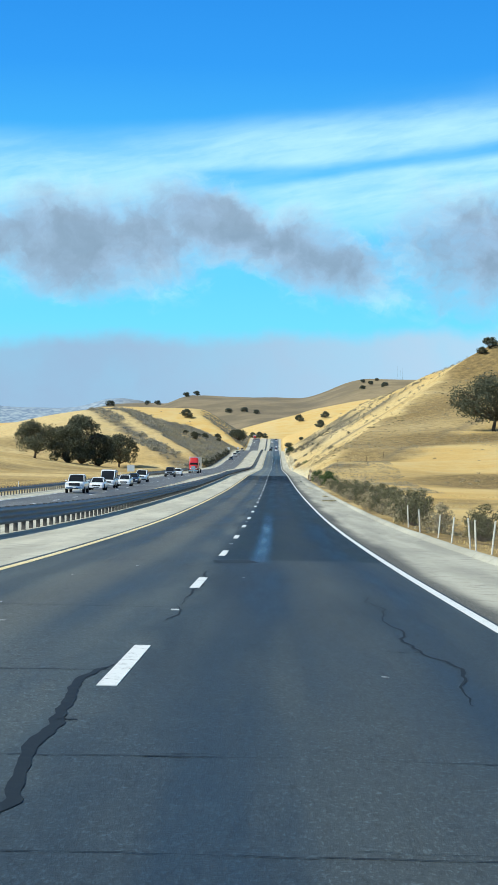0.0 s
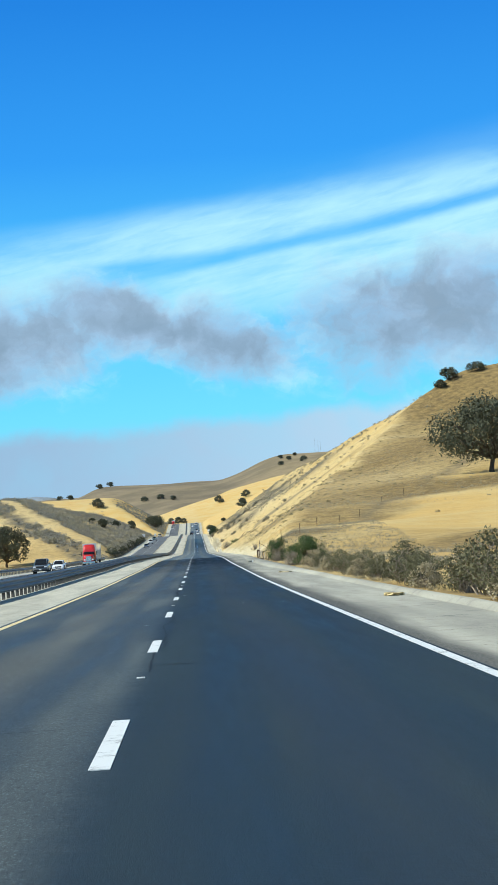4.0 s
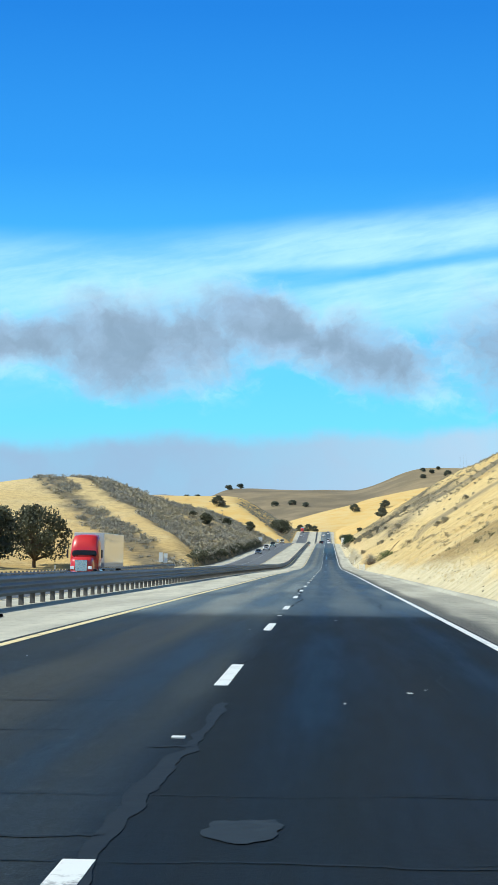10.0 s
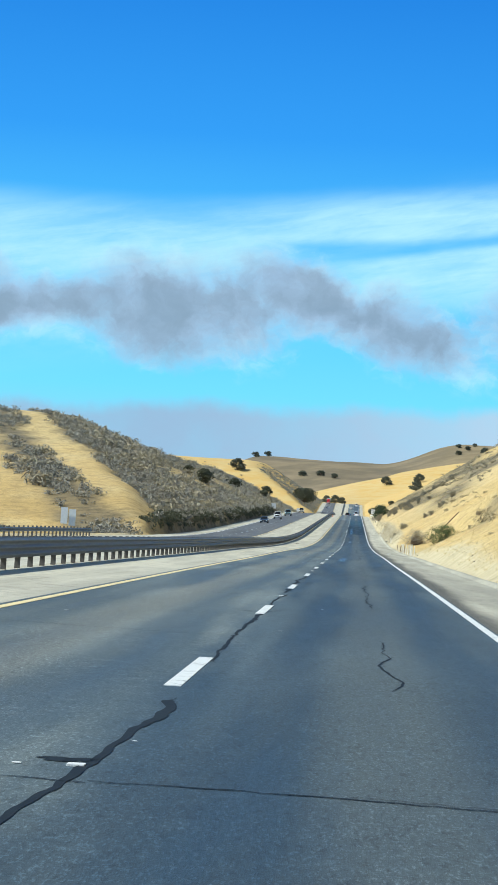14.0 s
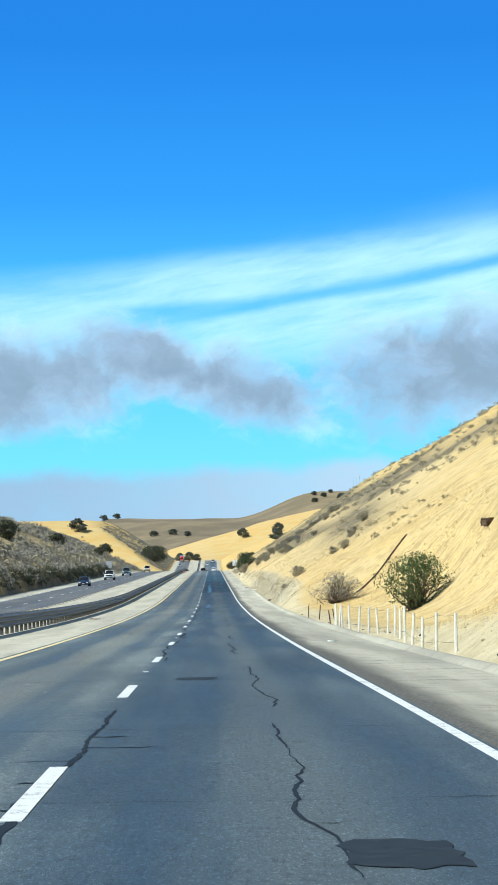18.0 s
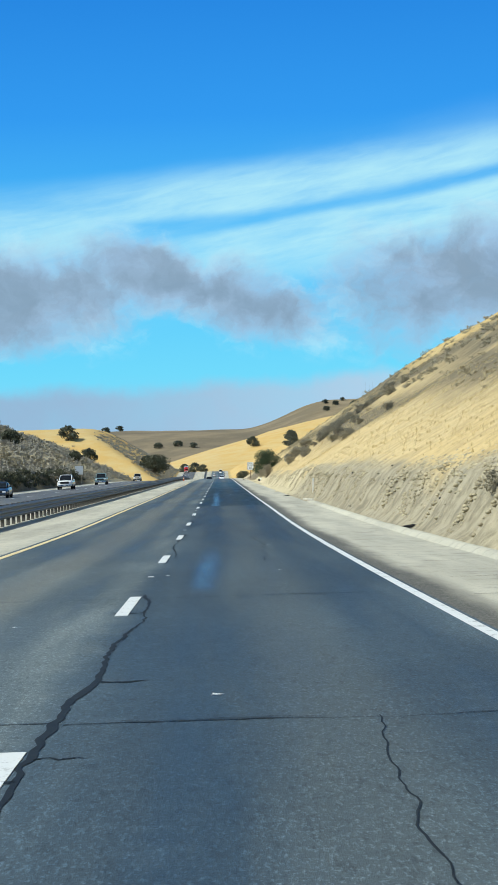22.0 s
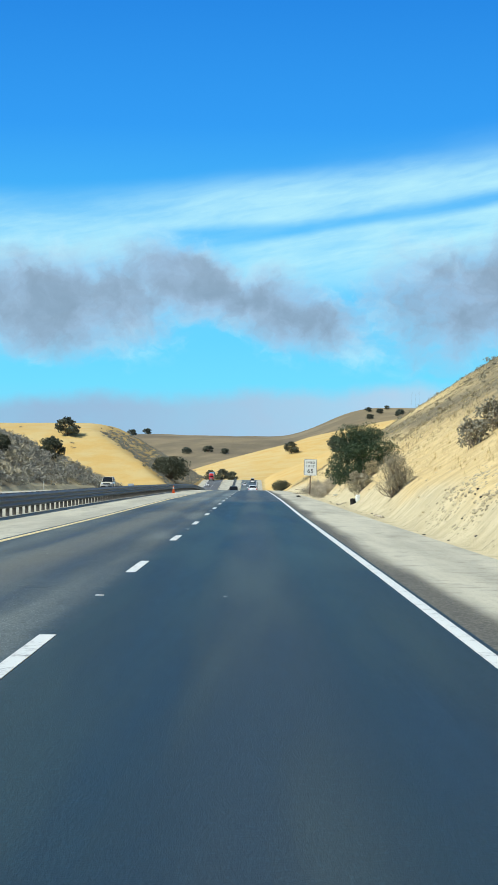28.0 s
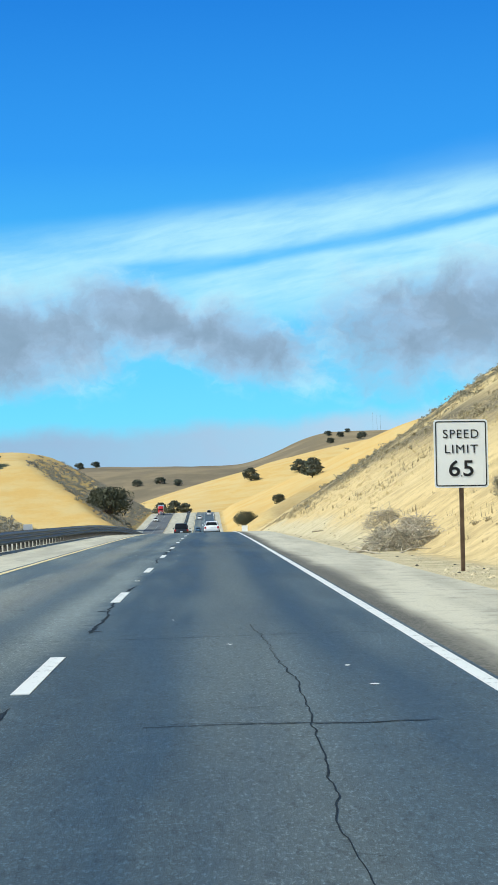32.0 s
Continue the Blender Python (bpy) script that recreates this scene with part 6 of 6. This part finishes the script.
while crack_y < 346:
    crack_x = crack_rng.uniform(3.9, 4.5)
    shoulder_crack(crack_y, crack_x, min(5.3, crack_x + crack_rng.uniform(0.5, 1.4)), crack_rng.uniform(0.05, 0.14), int(crack_y * 10))
    crack_y += crack_rng.uniform(0.9, 3.4)

JOINT = [(5, 14.5, -0.08, 0.11), (20, 34, 0.0, 0.05), (60, 78, -0.05, 0.03), (92, 112, -0.3, 0.04), (140, 160, 0.05, 0.05), (178, 200.5, 0.04, 0.10), (228, 246, 0.0, 0.05), (270, 300, 0.08, 0.10), (305, 318, 0.14, 0.16),
         (322, 343, 0.05, 0.10), (352, 371, 0.1, 0.13), (372, 388, 0.0, 0.14), (392, 404, 0.05, 0.10), (410, 436, 0.1, 0.20), (440, 462, 0.1, 0.07), (463, 485, -0.05, 0.14), (492, 520, 0.0, 0.06), (541, 566, 0.1, 0.09),
         (584, 604, 0.15, 0.08), (606, 615, 0.25, 0.17), (618, 633, 0.05, 0.09), (636, 663, 0.2, 0.18), (668, 690, 0.15, 0.10), (700, 720, 0.1, 0.05), (728, 750, 0.0, 0.08), (961, 992, 0.05, 0.11), (1000, 1014, 0.1, 0.10), (1030, 1060, 0.0, 0.07)]
for y0, y1, x, w in JOINT:
    long_crack(x, y0, y1, road, 0.15, 0.66 * w, blobs=0.6)
# transverse cracks: both lanes, the passing lane alone, the traffic lane alone
BOTH = (9.2, 6.6, 22.5, 31.0, 188.0, 193.5, 309.0, 311.3, 340.5, 368.7, 373.2, 381.5, 390.0, 399.2, 408.0, 419.5, 431.0, 445.0, 460.4, 464.2, 481.0, 495.5, 510.0, 533.0, 548.0, 555.5, 562.4, 574.0, 583.5, 596.0, 610.7, 618.3, 631.0, 643.8, 649.8, 663.0, 676.0, 689.0, 705.0, 722.0, 741.0, 968.0, 984.0, 999.0, 1018.0)
PASSING = (14.0, 38.5, 54.0, 71.0, 88.0, 110.0, 133.0, 155.0, 172.0, 201.4, 216.0, 238.0, 262.0, 280.0, 296.0, 315.0, 317.8, 321.1, 352.0, 361.0, 468.4, 474.0, 624.7, 653.5, 657.4, 780.0, 803.0, 829.0, 858.0, 872.0, 884.0, 896.0, 913.0, 930.0, 951.0, 974.0, 991.0, 1006.0)
OWN = (101.0, 146.0, 220.9, 246.0, 271.0, 287.0, 327.0, 614.3, 639.8, 990.5)
for y in BOTH:
    cross_crack(y, 0.15, 3.6, road, 0.022)
    cross_crack(y + rs.normal(0, 0.05), -3.6, 0.15, road_left, 0.024)
for y in PASSING:
    cross_crack(y, -3.5, rs.uniform(-0.9, 0.1), road_left, 0.034)
for y in OWN:
    cross_crack(y, rs.uniform(0.2, 1.5), rs.uniform(2.6, 3.6), road, 0.022)
# wandering cracks in the middle of the lanes
for y0, y1, x, w in ((217.5, 227.5, 1.97, 0.085), (318, 336, 2.4, 0.03), (350, 366, 2.6, 0.04), (378, 394, 1.9, 0.03), (408, 424, 2.0, 0.03), (438, 446, 1.9, 0.03), (457, 473, 1.92, 0.062), (486, 500, 2.0, 0.03), (530, 546, 1.9, 0.03), (552, 563, 1.95, 0.045), (566, 580, 2.0, 0.03),
                     (588, 602, 1.9, 0.05), (604, 609.5, 1.95, 0.06), (610, 621, 1.87, 0.02), (626, 636, 2.0, 0.04), (639, 653, 1.93, 0.05), (666, 676, 2.1, 0.014), (700, 716, 2.0, 0.03), (70, 80, -2.2, 0.03), (12, 26, 2.6, 0.025), (968, 1001, 2.04, 0.013), (612, 622, -1.9, 0.03), (474, 484, -2.0, 0.03)):
    long_crack(x, y0, y1, road if x > 0 else road_left, 0.18, 0.8 * w, blobs=0.3)
for x, y, wx, wy in ((0.38, 38.6, 1.0, 1.8), (2.3, 552.8, 0.65, 1.2), (0.74, 193.2, 0.28, 0.5), (1.0, 189.9, 0.25, 0.4), (0.7, 310.0, 0.4, 0.8), (1.0, 574.5, 0.7, 1.2)):
    tar_patch(x, y, wx, wy, road)
# the straight paving joint of the resurfaced stretch
for y0, y1, xa, xb in ((176, 221, 1.6, 2.18), (221, 268, 2.18, 2.4)):
    n = int((y1 - y0) / 0.3)
    xs = np.linspace(xa, xb, n) + jag(n, 0.03, 6)
    seam(list(zip(xs, np.linspace(y0, y1, n))), rs.uniform(0.005, 0.018, n), road, "paving_joint", "seam", 0.0035)
    seam(list(zip(xs - 0.015, np.linspace(y0, y1, n))), rs.uniform(0.006, 0.022, n), road)
# short cracks across the shoulder
y = 60.0
while y < 720:
    cross_crack(y, rs.uniform(4.2, 4.9), rs.uniform(5.2, 6.1), shoulder_right, 0.035)
    y += rs.uniform(1.5, 7)
# scuffed pale chips on the lanes
for i in range(210):
    y, x = rs.uniform(8, 1080), rs.uniform(-3.4, 3.4)
    l = rs.uniform(0.03, 0.14)
    ys = y + np.linspace(0, l, 4)
    seam(list(zip(x + rs.normal(0, 0.02, 4), ys)), rs.uniform(0.02, 0.09) * np.array([0.4, 1, 0.9, 0.3]), road if x > 0 else road_left, "paint_scrap", "white_line", 0.006)


# ---- vehicles ----
def loft(sections, mat, name, n=14):
    """Closed body from sections (y, half_width, z0, z1, top_half_width)."""
    vs, fs = [], []
    for y, w, z0, z1, tw in sections:
        zm = z0 + (z1 - z0) * 0.45
        ring = [(-w * 0.86, z0), (-w * 0.97, z0 + (zm - z0) * 0.35), (-w, zm), (-(w * 0.35 + tw * 0.65), z1 - (z1 - zm) * 0.28), (-tw * 0.93, z1 - (z1 - zm) * 0.05), (-tw * 0.5, z1), (0, z1 + 0.012)]
        ring += [(-x, z) for x, z in ring[-2::-1]]
        vs += [(x, y, z) for x, z in ring]
    k = 13
    for i in range(len(sections) - 1):
        for j in range(k):
            a, b = i * k + j, i * k + (j + 1) % k
            fs.append((a, a + k, b + k, b))
    fs += [tuple(range(k)), tuple(range(len(vs) - k, len(vs)))[::-1]]
    return mesh_of(name, vs, fs, mat, True)


def wheel_mesh(r, w, inner, mat, name):
    prof = [(inner, -w / 2), (r * 0.93, -w / 2), (r, -w / 2 * 0.7), (r, w / 2 * 0.7), (r * 0.93, w / 2), (inner, w / 2)]
    vs, fs, n = [], [], 20
    for k in range(n):
        a = 2 * math.pi * k / n
        vs += [(x, rr * math.cos(a), rr * math.sin(a)) for rr, x in prof]
    m = len(prof)
    for k in range(n):
        for j in range(m):
            a, b = k * m + j, k * m + (j + 1) % m
            c, d = ((k + 1) % n) * m + (j + 1) % m, ((k + 1) % n) * m + j
            fs.append((a, b, c, d))
    return mesh_of(name, vs, fs, mat)


def rim_mesh(r, w, name):
    vs, fs = [], []
    n = 10
    for side, x in ((0, -w / 2 * 0.8), (1, w / 2 * 0.8)):
        vs.append((x * 0.75, 0, 0))
        for k in range(n):
            a = 2 * math.pi * k / n
            rr = r if k % 2 == 0 else r * 0.93
            vs.append((x * (1 if k % 2 else 0.8), rr * math.cos(a), rr * math.sin(a)))
    for s in (0, 1):
        o = s * (n + 1)
        for k in range(n):
            f = (o, o + 1 + k, o + 1 + (k + 1) % n)
            fs.append(f if s else f[::-1])
    return mesh_of(name, vs, fs, M["rim"])


SHAPES = {
    # length, half width, body sections (u along length from the rear, half width, z0, z1, top half width), cabin sections, wheel radius, wheel positions
    "sedan": (4.8, 0.91, [(0.0, 0.72, 0.42, 0.78, 0.66), (0.03, 0.84, 0.30, 0.93, 0.76), (0.16, 0.90, 0.24, 1.00, 0.80), (0.3, 0.91, 0.2, 0.98, 0.82), (0.62, 0.91, 0.2, 0.95, 0.82), (0.78, 0.90, 0.22, 0.88, 0.80), (0.93, 0.86, 0.24, 0.78, 0.74), (1.0, 0.74, 0.28, 0.68, 0.64)],
              [(0.13, 0.72, 0.93, 0.99, 0.62), (0.27, 0.76, 0.93, 1.36, 0.58), (0.42, 0.78, 0.93, 1.45, 0.60), (0.56, 0.78, 0.93, 1.40, 0.58), (0.73, 0.74, 0.88, 0.94, 0.62)], 0.33, (0.2, 0.80)),
    "suv": (4.9, 0.98, [(0.0, 0.86, 0.42, 1.02, 0.80), (0.02, 0.94, 0.34, 1.10, 0.86), (0.2, 0.98, 0.26, 1.12, 0.90), (0.65, 0.98, 0.26, 1.10, 0.90), (0.82, 0.96, 0.28, 1.06, 0.88), (0.95, 0.93, 0.30, 1.02, 0.84), (1.0, 0.84, 0.34, 0.94, 0.74)],
            [(0.01, 0.84, 1.06, 1.16, 0.74), (0.07, 0.86, 1.06, 1.74, 0.68), (0.3, 0.87, 1.06, 1.82, 0.70), (0.52, 0.87, 1.06, 1.78, 0.68), (0.70, 0.84, 1.04, 1.12, 0.72)], 0.38, (0.2, 0.81)),
    "pickup": (5.9, 1.0, [(0.0, 0.92, 0.52, 1.10, 0.90), (0.02, 0.98, 0.46, 1.16, 0.94), (0.3, 1.0, 0.38, 1.18, 0.95), (0.64, 1.0, 0.38, 1.18, 0.94), (0.8, 1.0, 0.40, 1.20, 0.92), (0.97, 0.98, 0.42, 1.17, 0.88), (1.0, 0.92, 0.46, 1.10, 0.82)],
               [(0.36, 0.88, 1.12, 1.2, 0.78), (0.385, 0.90, 1.12, 1.82, 0.72), (0.5, 0.91, 1.12, 1.92, 0.74), (0.61, 0.90, 1.12, 1.88, 0.72), (0.73, 0.88, 1.14, 1.2, 0.78)], 0.42, (0.19, 0.82)),
    "van": (5.3, 1.0, [(0.0, 0.92, 0.42, 1.05, 0.88), (0.02, 0.98, 0.34, 1.12, 0.92), (0.5, 1.0, 0.28, 1.12, 0.94), (0.8, 0.98, 0.3, 1.06, 0.9), (0.95, 0.94, 0.32, 0.98, 0.84), (1.0, 0.86, 0.36, 0.9, 0.76)],
            [(0.01, 0.90, 1.06, 1.2, 0.86), (0.03, 0.92, 1.06, 2.12, 0.82), (0.4, 0.93, 1.06, 2.2, 0.84), (0.62, 0.92, 1.06, 2.1, 0.8), (0.86, 0.86, 1.0, 1.06, 0.76)], 0.36, (0.2, 0.84)),
}


def make_car(shape, name, paint, label, category):
    """Vehicle heading +y: thing > body, windows, roof, wheels (> tyre, rim), lamps, bumpers, grille, mirrors."""
    L, W, body, cabin, wr, axles = SHAPES[shape]
    car = tagged(new(name), label, category)
    yy = lambda u: (u - 0.5) * L
    shell = part("body", loft([(yy(u), w, a, b, t) for u, w, a, b, t in body], paint, "body"), None, car)
    part("glazing", loft([(yy(u), w, a, b, t) for u, w, a, b, t in cabin], M["glass"], "glazing"), None, car, "dark tinted glass")
    top = [(yy(u), t * 1.04, b - 0.05, b + 0.012, t * 0.96) for u, w, a, b, t in cabin[1:-1]]
    part("roof", loft(top, paint, "roof"), None, car)
    for (u0, w0, a0, b0, t0), (u1, w1, a1, b1, t1) in ((cabin[0], cabin[1]), (cabin[-2], cabin[-1])):
        for s in (-1, 1):
            part("pillar", mesh_of("pillar", *tube([(s * w0 * 0.93 if u0 < 0.5 else s * t0, yy(u0), b0 - 0.02), (s * t1 if u0 < 0.5 else s * w1 * 0.93, yy(u1), b1 - 0.02)], [0.045, 0.045], 5), paint), None, car)
    tyre, rim = wheel_mesh(wr, 0.24, wr * 0.62, M["tyre"], "tyre"), rim_mesh(wr * 0.64, 0.22, "rim")
    for u in axles:
        for s in (-1, 1):
            wh = part("wheel", mesh_of("wheel", *tube([(-0.06, 0, 0), (0.06, 0, 0)], [wr * 0.3, wr * 0.3], 8), M["trim"]), None, car)
            wh.matrix_basis = pose(s * (W - 0.13), yy(u), wr)
            part("tyre", tyre, None, wh, "black tyre")
            part("rim", rim, None, wh, "alloy rim")
            arch = part("wheel_arch", mesh_of("wheel_arch", *tube([(s * (W - 0.06), yy(u) + wr * 1.12 * math.cos(a), wr + wr * 1.12 * math.sin(a)) for a in np.linspace(0, math.pi, 9)], [0.05] * 9, 5), M["trim"]), None, car)
    zf, zb = body[-2][3], body[1][3]
    wf, wb = body[-2][1], body[1][1]
    we, ze0, ze1 = body[-1][1], body[-1][2], body[-1][3]
    for s in (-1, 1):
        part("headlamp", boxed(s * we * 0.80 - 0.15, s * we * 0.80 + 0.15, yy(0.97), yy(1.0) + 0.02, ze1 - 0.20, ze1 - 0.04, bevel=0.03), M["lamp"], car, "clear headlamp")
        part("tail_lamp", boxed(s * wb * 0.84 - 0.10, s * wb * 0.84 + 0.10, yy(0.0) - 0.01, yy(0.03), zb - 0.32, zb - 0.08, bevel=0.02), M["tail"], car, "red tail lamp")
        part("mirror", boxed(s * (W + 0.09) - 0.08, s * (W + 0.09) + 0.08, yy(0.665) - 0.05, yy(0.665) + 0.05, body[3][3] + 0.02, body[3][3] + 0.16, bevel=0.03), paint, car)
    part("grille", boxed(-we * 0.60, we * 0.60, yy(0.98), yy(1.0) + 0.025, ze1 - (0.34 if shape == "pickup" else 0.22), ze1 - 0.05, bevel=0.02), M["trim"], car, "black grille")
    part("front_bumper", boxed(-wf * 0.85, wf * 0.85, yy(0.965), yy(1.0) + 0.05, ze0 - 0.02, ze0 + 0.17, bevel=0.05), M["trim"] if shape in ("suv",) else M["chrome"] if shape == "pickup" else paint, car)
    part("windscreen", mesh_of("windscreen", [(-cabin[-2][4] * 0.9, yy(cabin[-2][0]) + 0.02, cabin[-2][3] - 0.05), (cabin[-2][4] * 0.9, yy(cabin[-2][0]) + 0.02, cabin[-2][3] - 0.05),
                                              (cabin[-1][4] * 1.02, yy(cabin[-1][0]) - 0.02, cabin[-1][3] + 0.035), (-cabin[-1][4] * 1.02, yy(cabin[-1][0]) - 0.02, cabin[-1][3] + 0.035)],
                               [(3, 2, 1, 0)], M["glass"]), None, car, "dark windscreen")
    part("intake", boxed(-we * 0.5, we * 0.5, yy(0.985), yy(1.0) + 0.055, ze0 + 0.02, ze0 + 0.10, bevel=0.01), M["trim"], car, "black lower intake")
    part("front_plate", boxed(-0.15, 0.15, yy(1.0) + 0.055, yy(1.0) + 0.065, ze0 + 0.08, ze0 + 0.19, bevel=0.004), M["plate"], car, "white licence plate")
    part("rear_bumper", boxed(-wb * 0.92, wb * 0.92, yy(0.0) - 0.08, yy(0.03), 0.34, 0.60, bevel=0.05), M["chrome"] if shape == "pickup" else paint, car)
    part("number_plate", boxed(-0.16, 0.16, yy(0.0) - 0.095, yy(0.0) - 0.082, 0.64, 0.78, bevel=0.004), M["plate"], car, "white licence plate")
    return car


def park(car, x, y, oncoming, opp):
    z = float(zroad(y)) + (float(opp_drop(y)) if opp else 0)
    s = math.degrees(math.atan(float(zroad(y + 2) - zroad(y - 2)) / 4))
    car.matrix_basis = pose(x, y, z, -s if oncoming else s, 0, 180 if oncoming else 0)
    return car


P = {k: car_paint("paint_" + k, c) for k, c in {"white": (0.80, 0.81, 0.82), "black": (0.012, 0.013, 0.015), "silver": (0.42, 0.44, 0.46), "blue": (0.03, 0.10, 0.19), "grey": (0.10, 0.11, 0.12),
                                               "red": (0.50, 0.015, 0.012), "teal": (0.16, 0.26, 0.28), "cream": (0.62, 0.58, 0.48), "navy": (0.015, 0.03, 0.06)}.items()}
TRAFFIC = [
    ("pickup", "pickup_truck", "white", "white crew-cab pickup truck on the far carriageway", "pickup truck", -19.1, 187, 1),
    ("sedan", "sedan", "white", "white sedan on the far carriageway", "car", -18.8, 206, 1),
    ("van", "van", "white", "white van on the far carriageway", "van", -18.9, 220, 1),
    ("sedan", "sedan", "white", "white sedan on the far carriageway", "car", -18.2, 236, 1),
    ("sedan", "sedan", "navy", "dark blue sedan on the far carriageway", "car", -18.9, 259, 1),
    ("suv", "suv", "white", "white sport utility vehicle on the far carriageway", "car", -18.9, 275, 1),
    ("suv", "suv", "grey", "dark grey sport utility vehicle on the far carriageway", "car", -18.7, 346, 1),
    ("sedan", "sedan", "white", "white sedan on the far carriageway", "car", -18.8, 376, 1),
    ("sedan", "sedan", "navy", "dark sedan on the far carriageway", "car", -18.9, 832, 1),
    ("pickup", "pickup_truck", "white", "white pickup truck on the far carriageway", "pickup truck", -19.0, 905, 1),
    ("pickup", "pickup_truck", "teal", "blue-green pickup truck on the far carriageway", "pickup truck", -18.9, 975, 1),
    ("suv", "suv", "cream", "cream sport utility vehicle on the far carriageway", "car", -18.9, 1110, 1),
    ("sedan", "sedan", "white", "white sedan on the far carriageway", "car", -18.9, 1690, 1),
    ("suv", "suv", "black", "black sport utility vehicle in the passing lane", "car", -1.95, 1212, 0),
    ("sedan", "sedan", "white", "white sedan in the traffic lane", "car", 1.85, 1184, 0),
    ("suv", "suv", "silver", "silver sport utility vehicle in the passing lane", "car", -1.9, 1262, 0),
    ("sedan", "sedan", "blue", "blue sedan on the far rise", "car", -1.9, 1575, 0),
    ("van", "van", "white", "white van on the far rise", "van", 1.85, 1600, 0),
    ("sedan", "sedan", "navy", "dark sedan on the far rise", "car", 1.85, 1560, 0),
    ("van", "van", "white", "white van near the far crest", "van", 1.85, 1745, 0),
    ("sedan", "sedan", "white", "white sedan near the far crest", "car", -1.9, 1700, 0),
]
for shape, name, colour, label, cat, x, y, on in TRAFFIC:
    park(make_car(shape, name, P[colour], label, cat), x, y, on, x < -8)["group"] = "traffic on the highway"


def make_lorry(x, y, cab_paint, label):
    """Semi-trailer truck heading -y: thing > cab, hood, windscreen, grille, trailer, wheels."""
    t = tagged(new("semi_truck"), label, "truck")
    part("cab", loft([(-1.3, 1.15, 0.9, 2.6, 1.0), (-1.0, 1.2, 0.8, 3.75, 0.95), (0.6, 1.2, 0.8, 3.9, 1.0), (0.9, 1.18, 0.8, 3.8, 0.98)], cab_paint, "cab"), None, t)
    part("hood", loft([(-3.2, 0.82, 0.75, 1.75, 0.7), (-2.9, 0.95, 0.7, 1.95, 0.8), (-1.2, 1.1, 0.7, 2.15, 0.95)], cab_paint, "hood"), None, t)
    part("windscreen", loft([(-1.42, 1.0, 2.05, 2.25, 0.95), (-1.22, 1.05, 2.05, 2.75, 0.92), (-1.0, 1.05, 2.1, 2.85, 0.9)], M["glass"], "windscreen"), None, t, "dark windscreen")
    part("grille", boxed(-0.5, 0.5, -3.27, -3.15, 0.85, 1.75, bevel=0.03), M["chrome"], t, "chrome grille")
    part("bumper", boxed(-1.15, 1.15, -3.4, -3.15, 0.4, 0.8, bevel=0.05), M["chrome"], t, "chrome bumper")
    for s in (-1, 1):
        part("headlamp", boxed(s * 0.72 - 0.16, s * 0.72 + 0.16, -3.25, -3.05, 1.0, 1.25, bevel=0.03), M["lamp"], t)
        part("mirror", boxed(s * 1.42 - 0.07, s * 1.42 + 0.07, -1.2, -1.05, 1.9, 2.6, bevel=0.03), M["trim"], t)
        part("fuel_tank", mesh_of("fuel_tank", *tube([(s * 0.95, -0.6, 0.75), (s * 0.95, 1.2, 0.75)], [0.3, 0.3], 12), M["chrome"]), None, t)
    part("trailer", boxed(-1.28, 1.28, 1.7, 16.2, 1.15, 4.05, bevel=0.04), P["silver"], t, "grey box trailer")
    tyre, rim = wheel_mesh(0.5, 0.3, 0.3, M["tyre"], "tyre"), rim_mesh(0.31, 0.28, "rim")
    for yy in (-2.4, 1.6, 2.9, 13.6, 14.9):
        for s in (-1, 1):
            wh = part("wheel", mesh_of("wheel", *tube([(-0.08, 0, 0), (0.08, 0, 0)], [0.15, 0.15], 8), M["trim"]), None, t)
            wh.matrix_basis = pose(s * 1.05, yy, 0.5)
            part("tyre", tyre, None, wh, "black tyre")
            part("rim", rim, None, wh, "alloy rim")
    z = float(zroad(y)) + float(opp_drop(y))
    s = math.degrees(math.atan(float(zroad(y + 2) - zroad(y - 2)) / 4))
    t.matrix_basis = pose(x, y, z, s, 0, 0)
    t["group"] = "traffic on the highway"
    return t


make_lorry(-18.9, 452, P["red"], "semi truck with a bright red cab and white trailer")
make_lorry(-18.9, 1765, P["red"], "distant semi truck with a red cab near the crest")
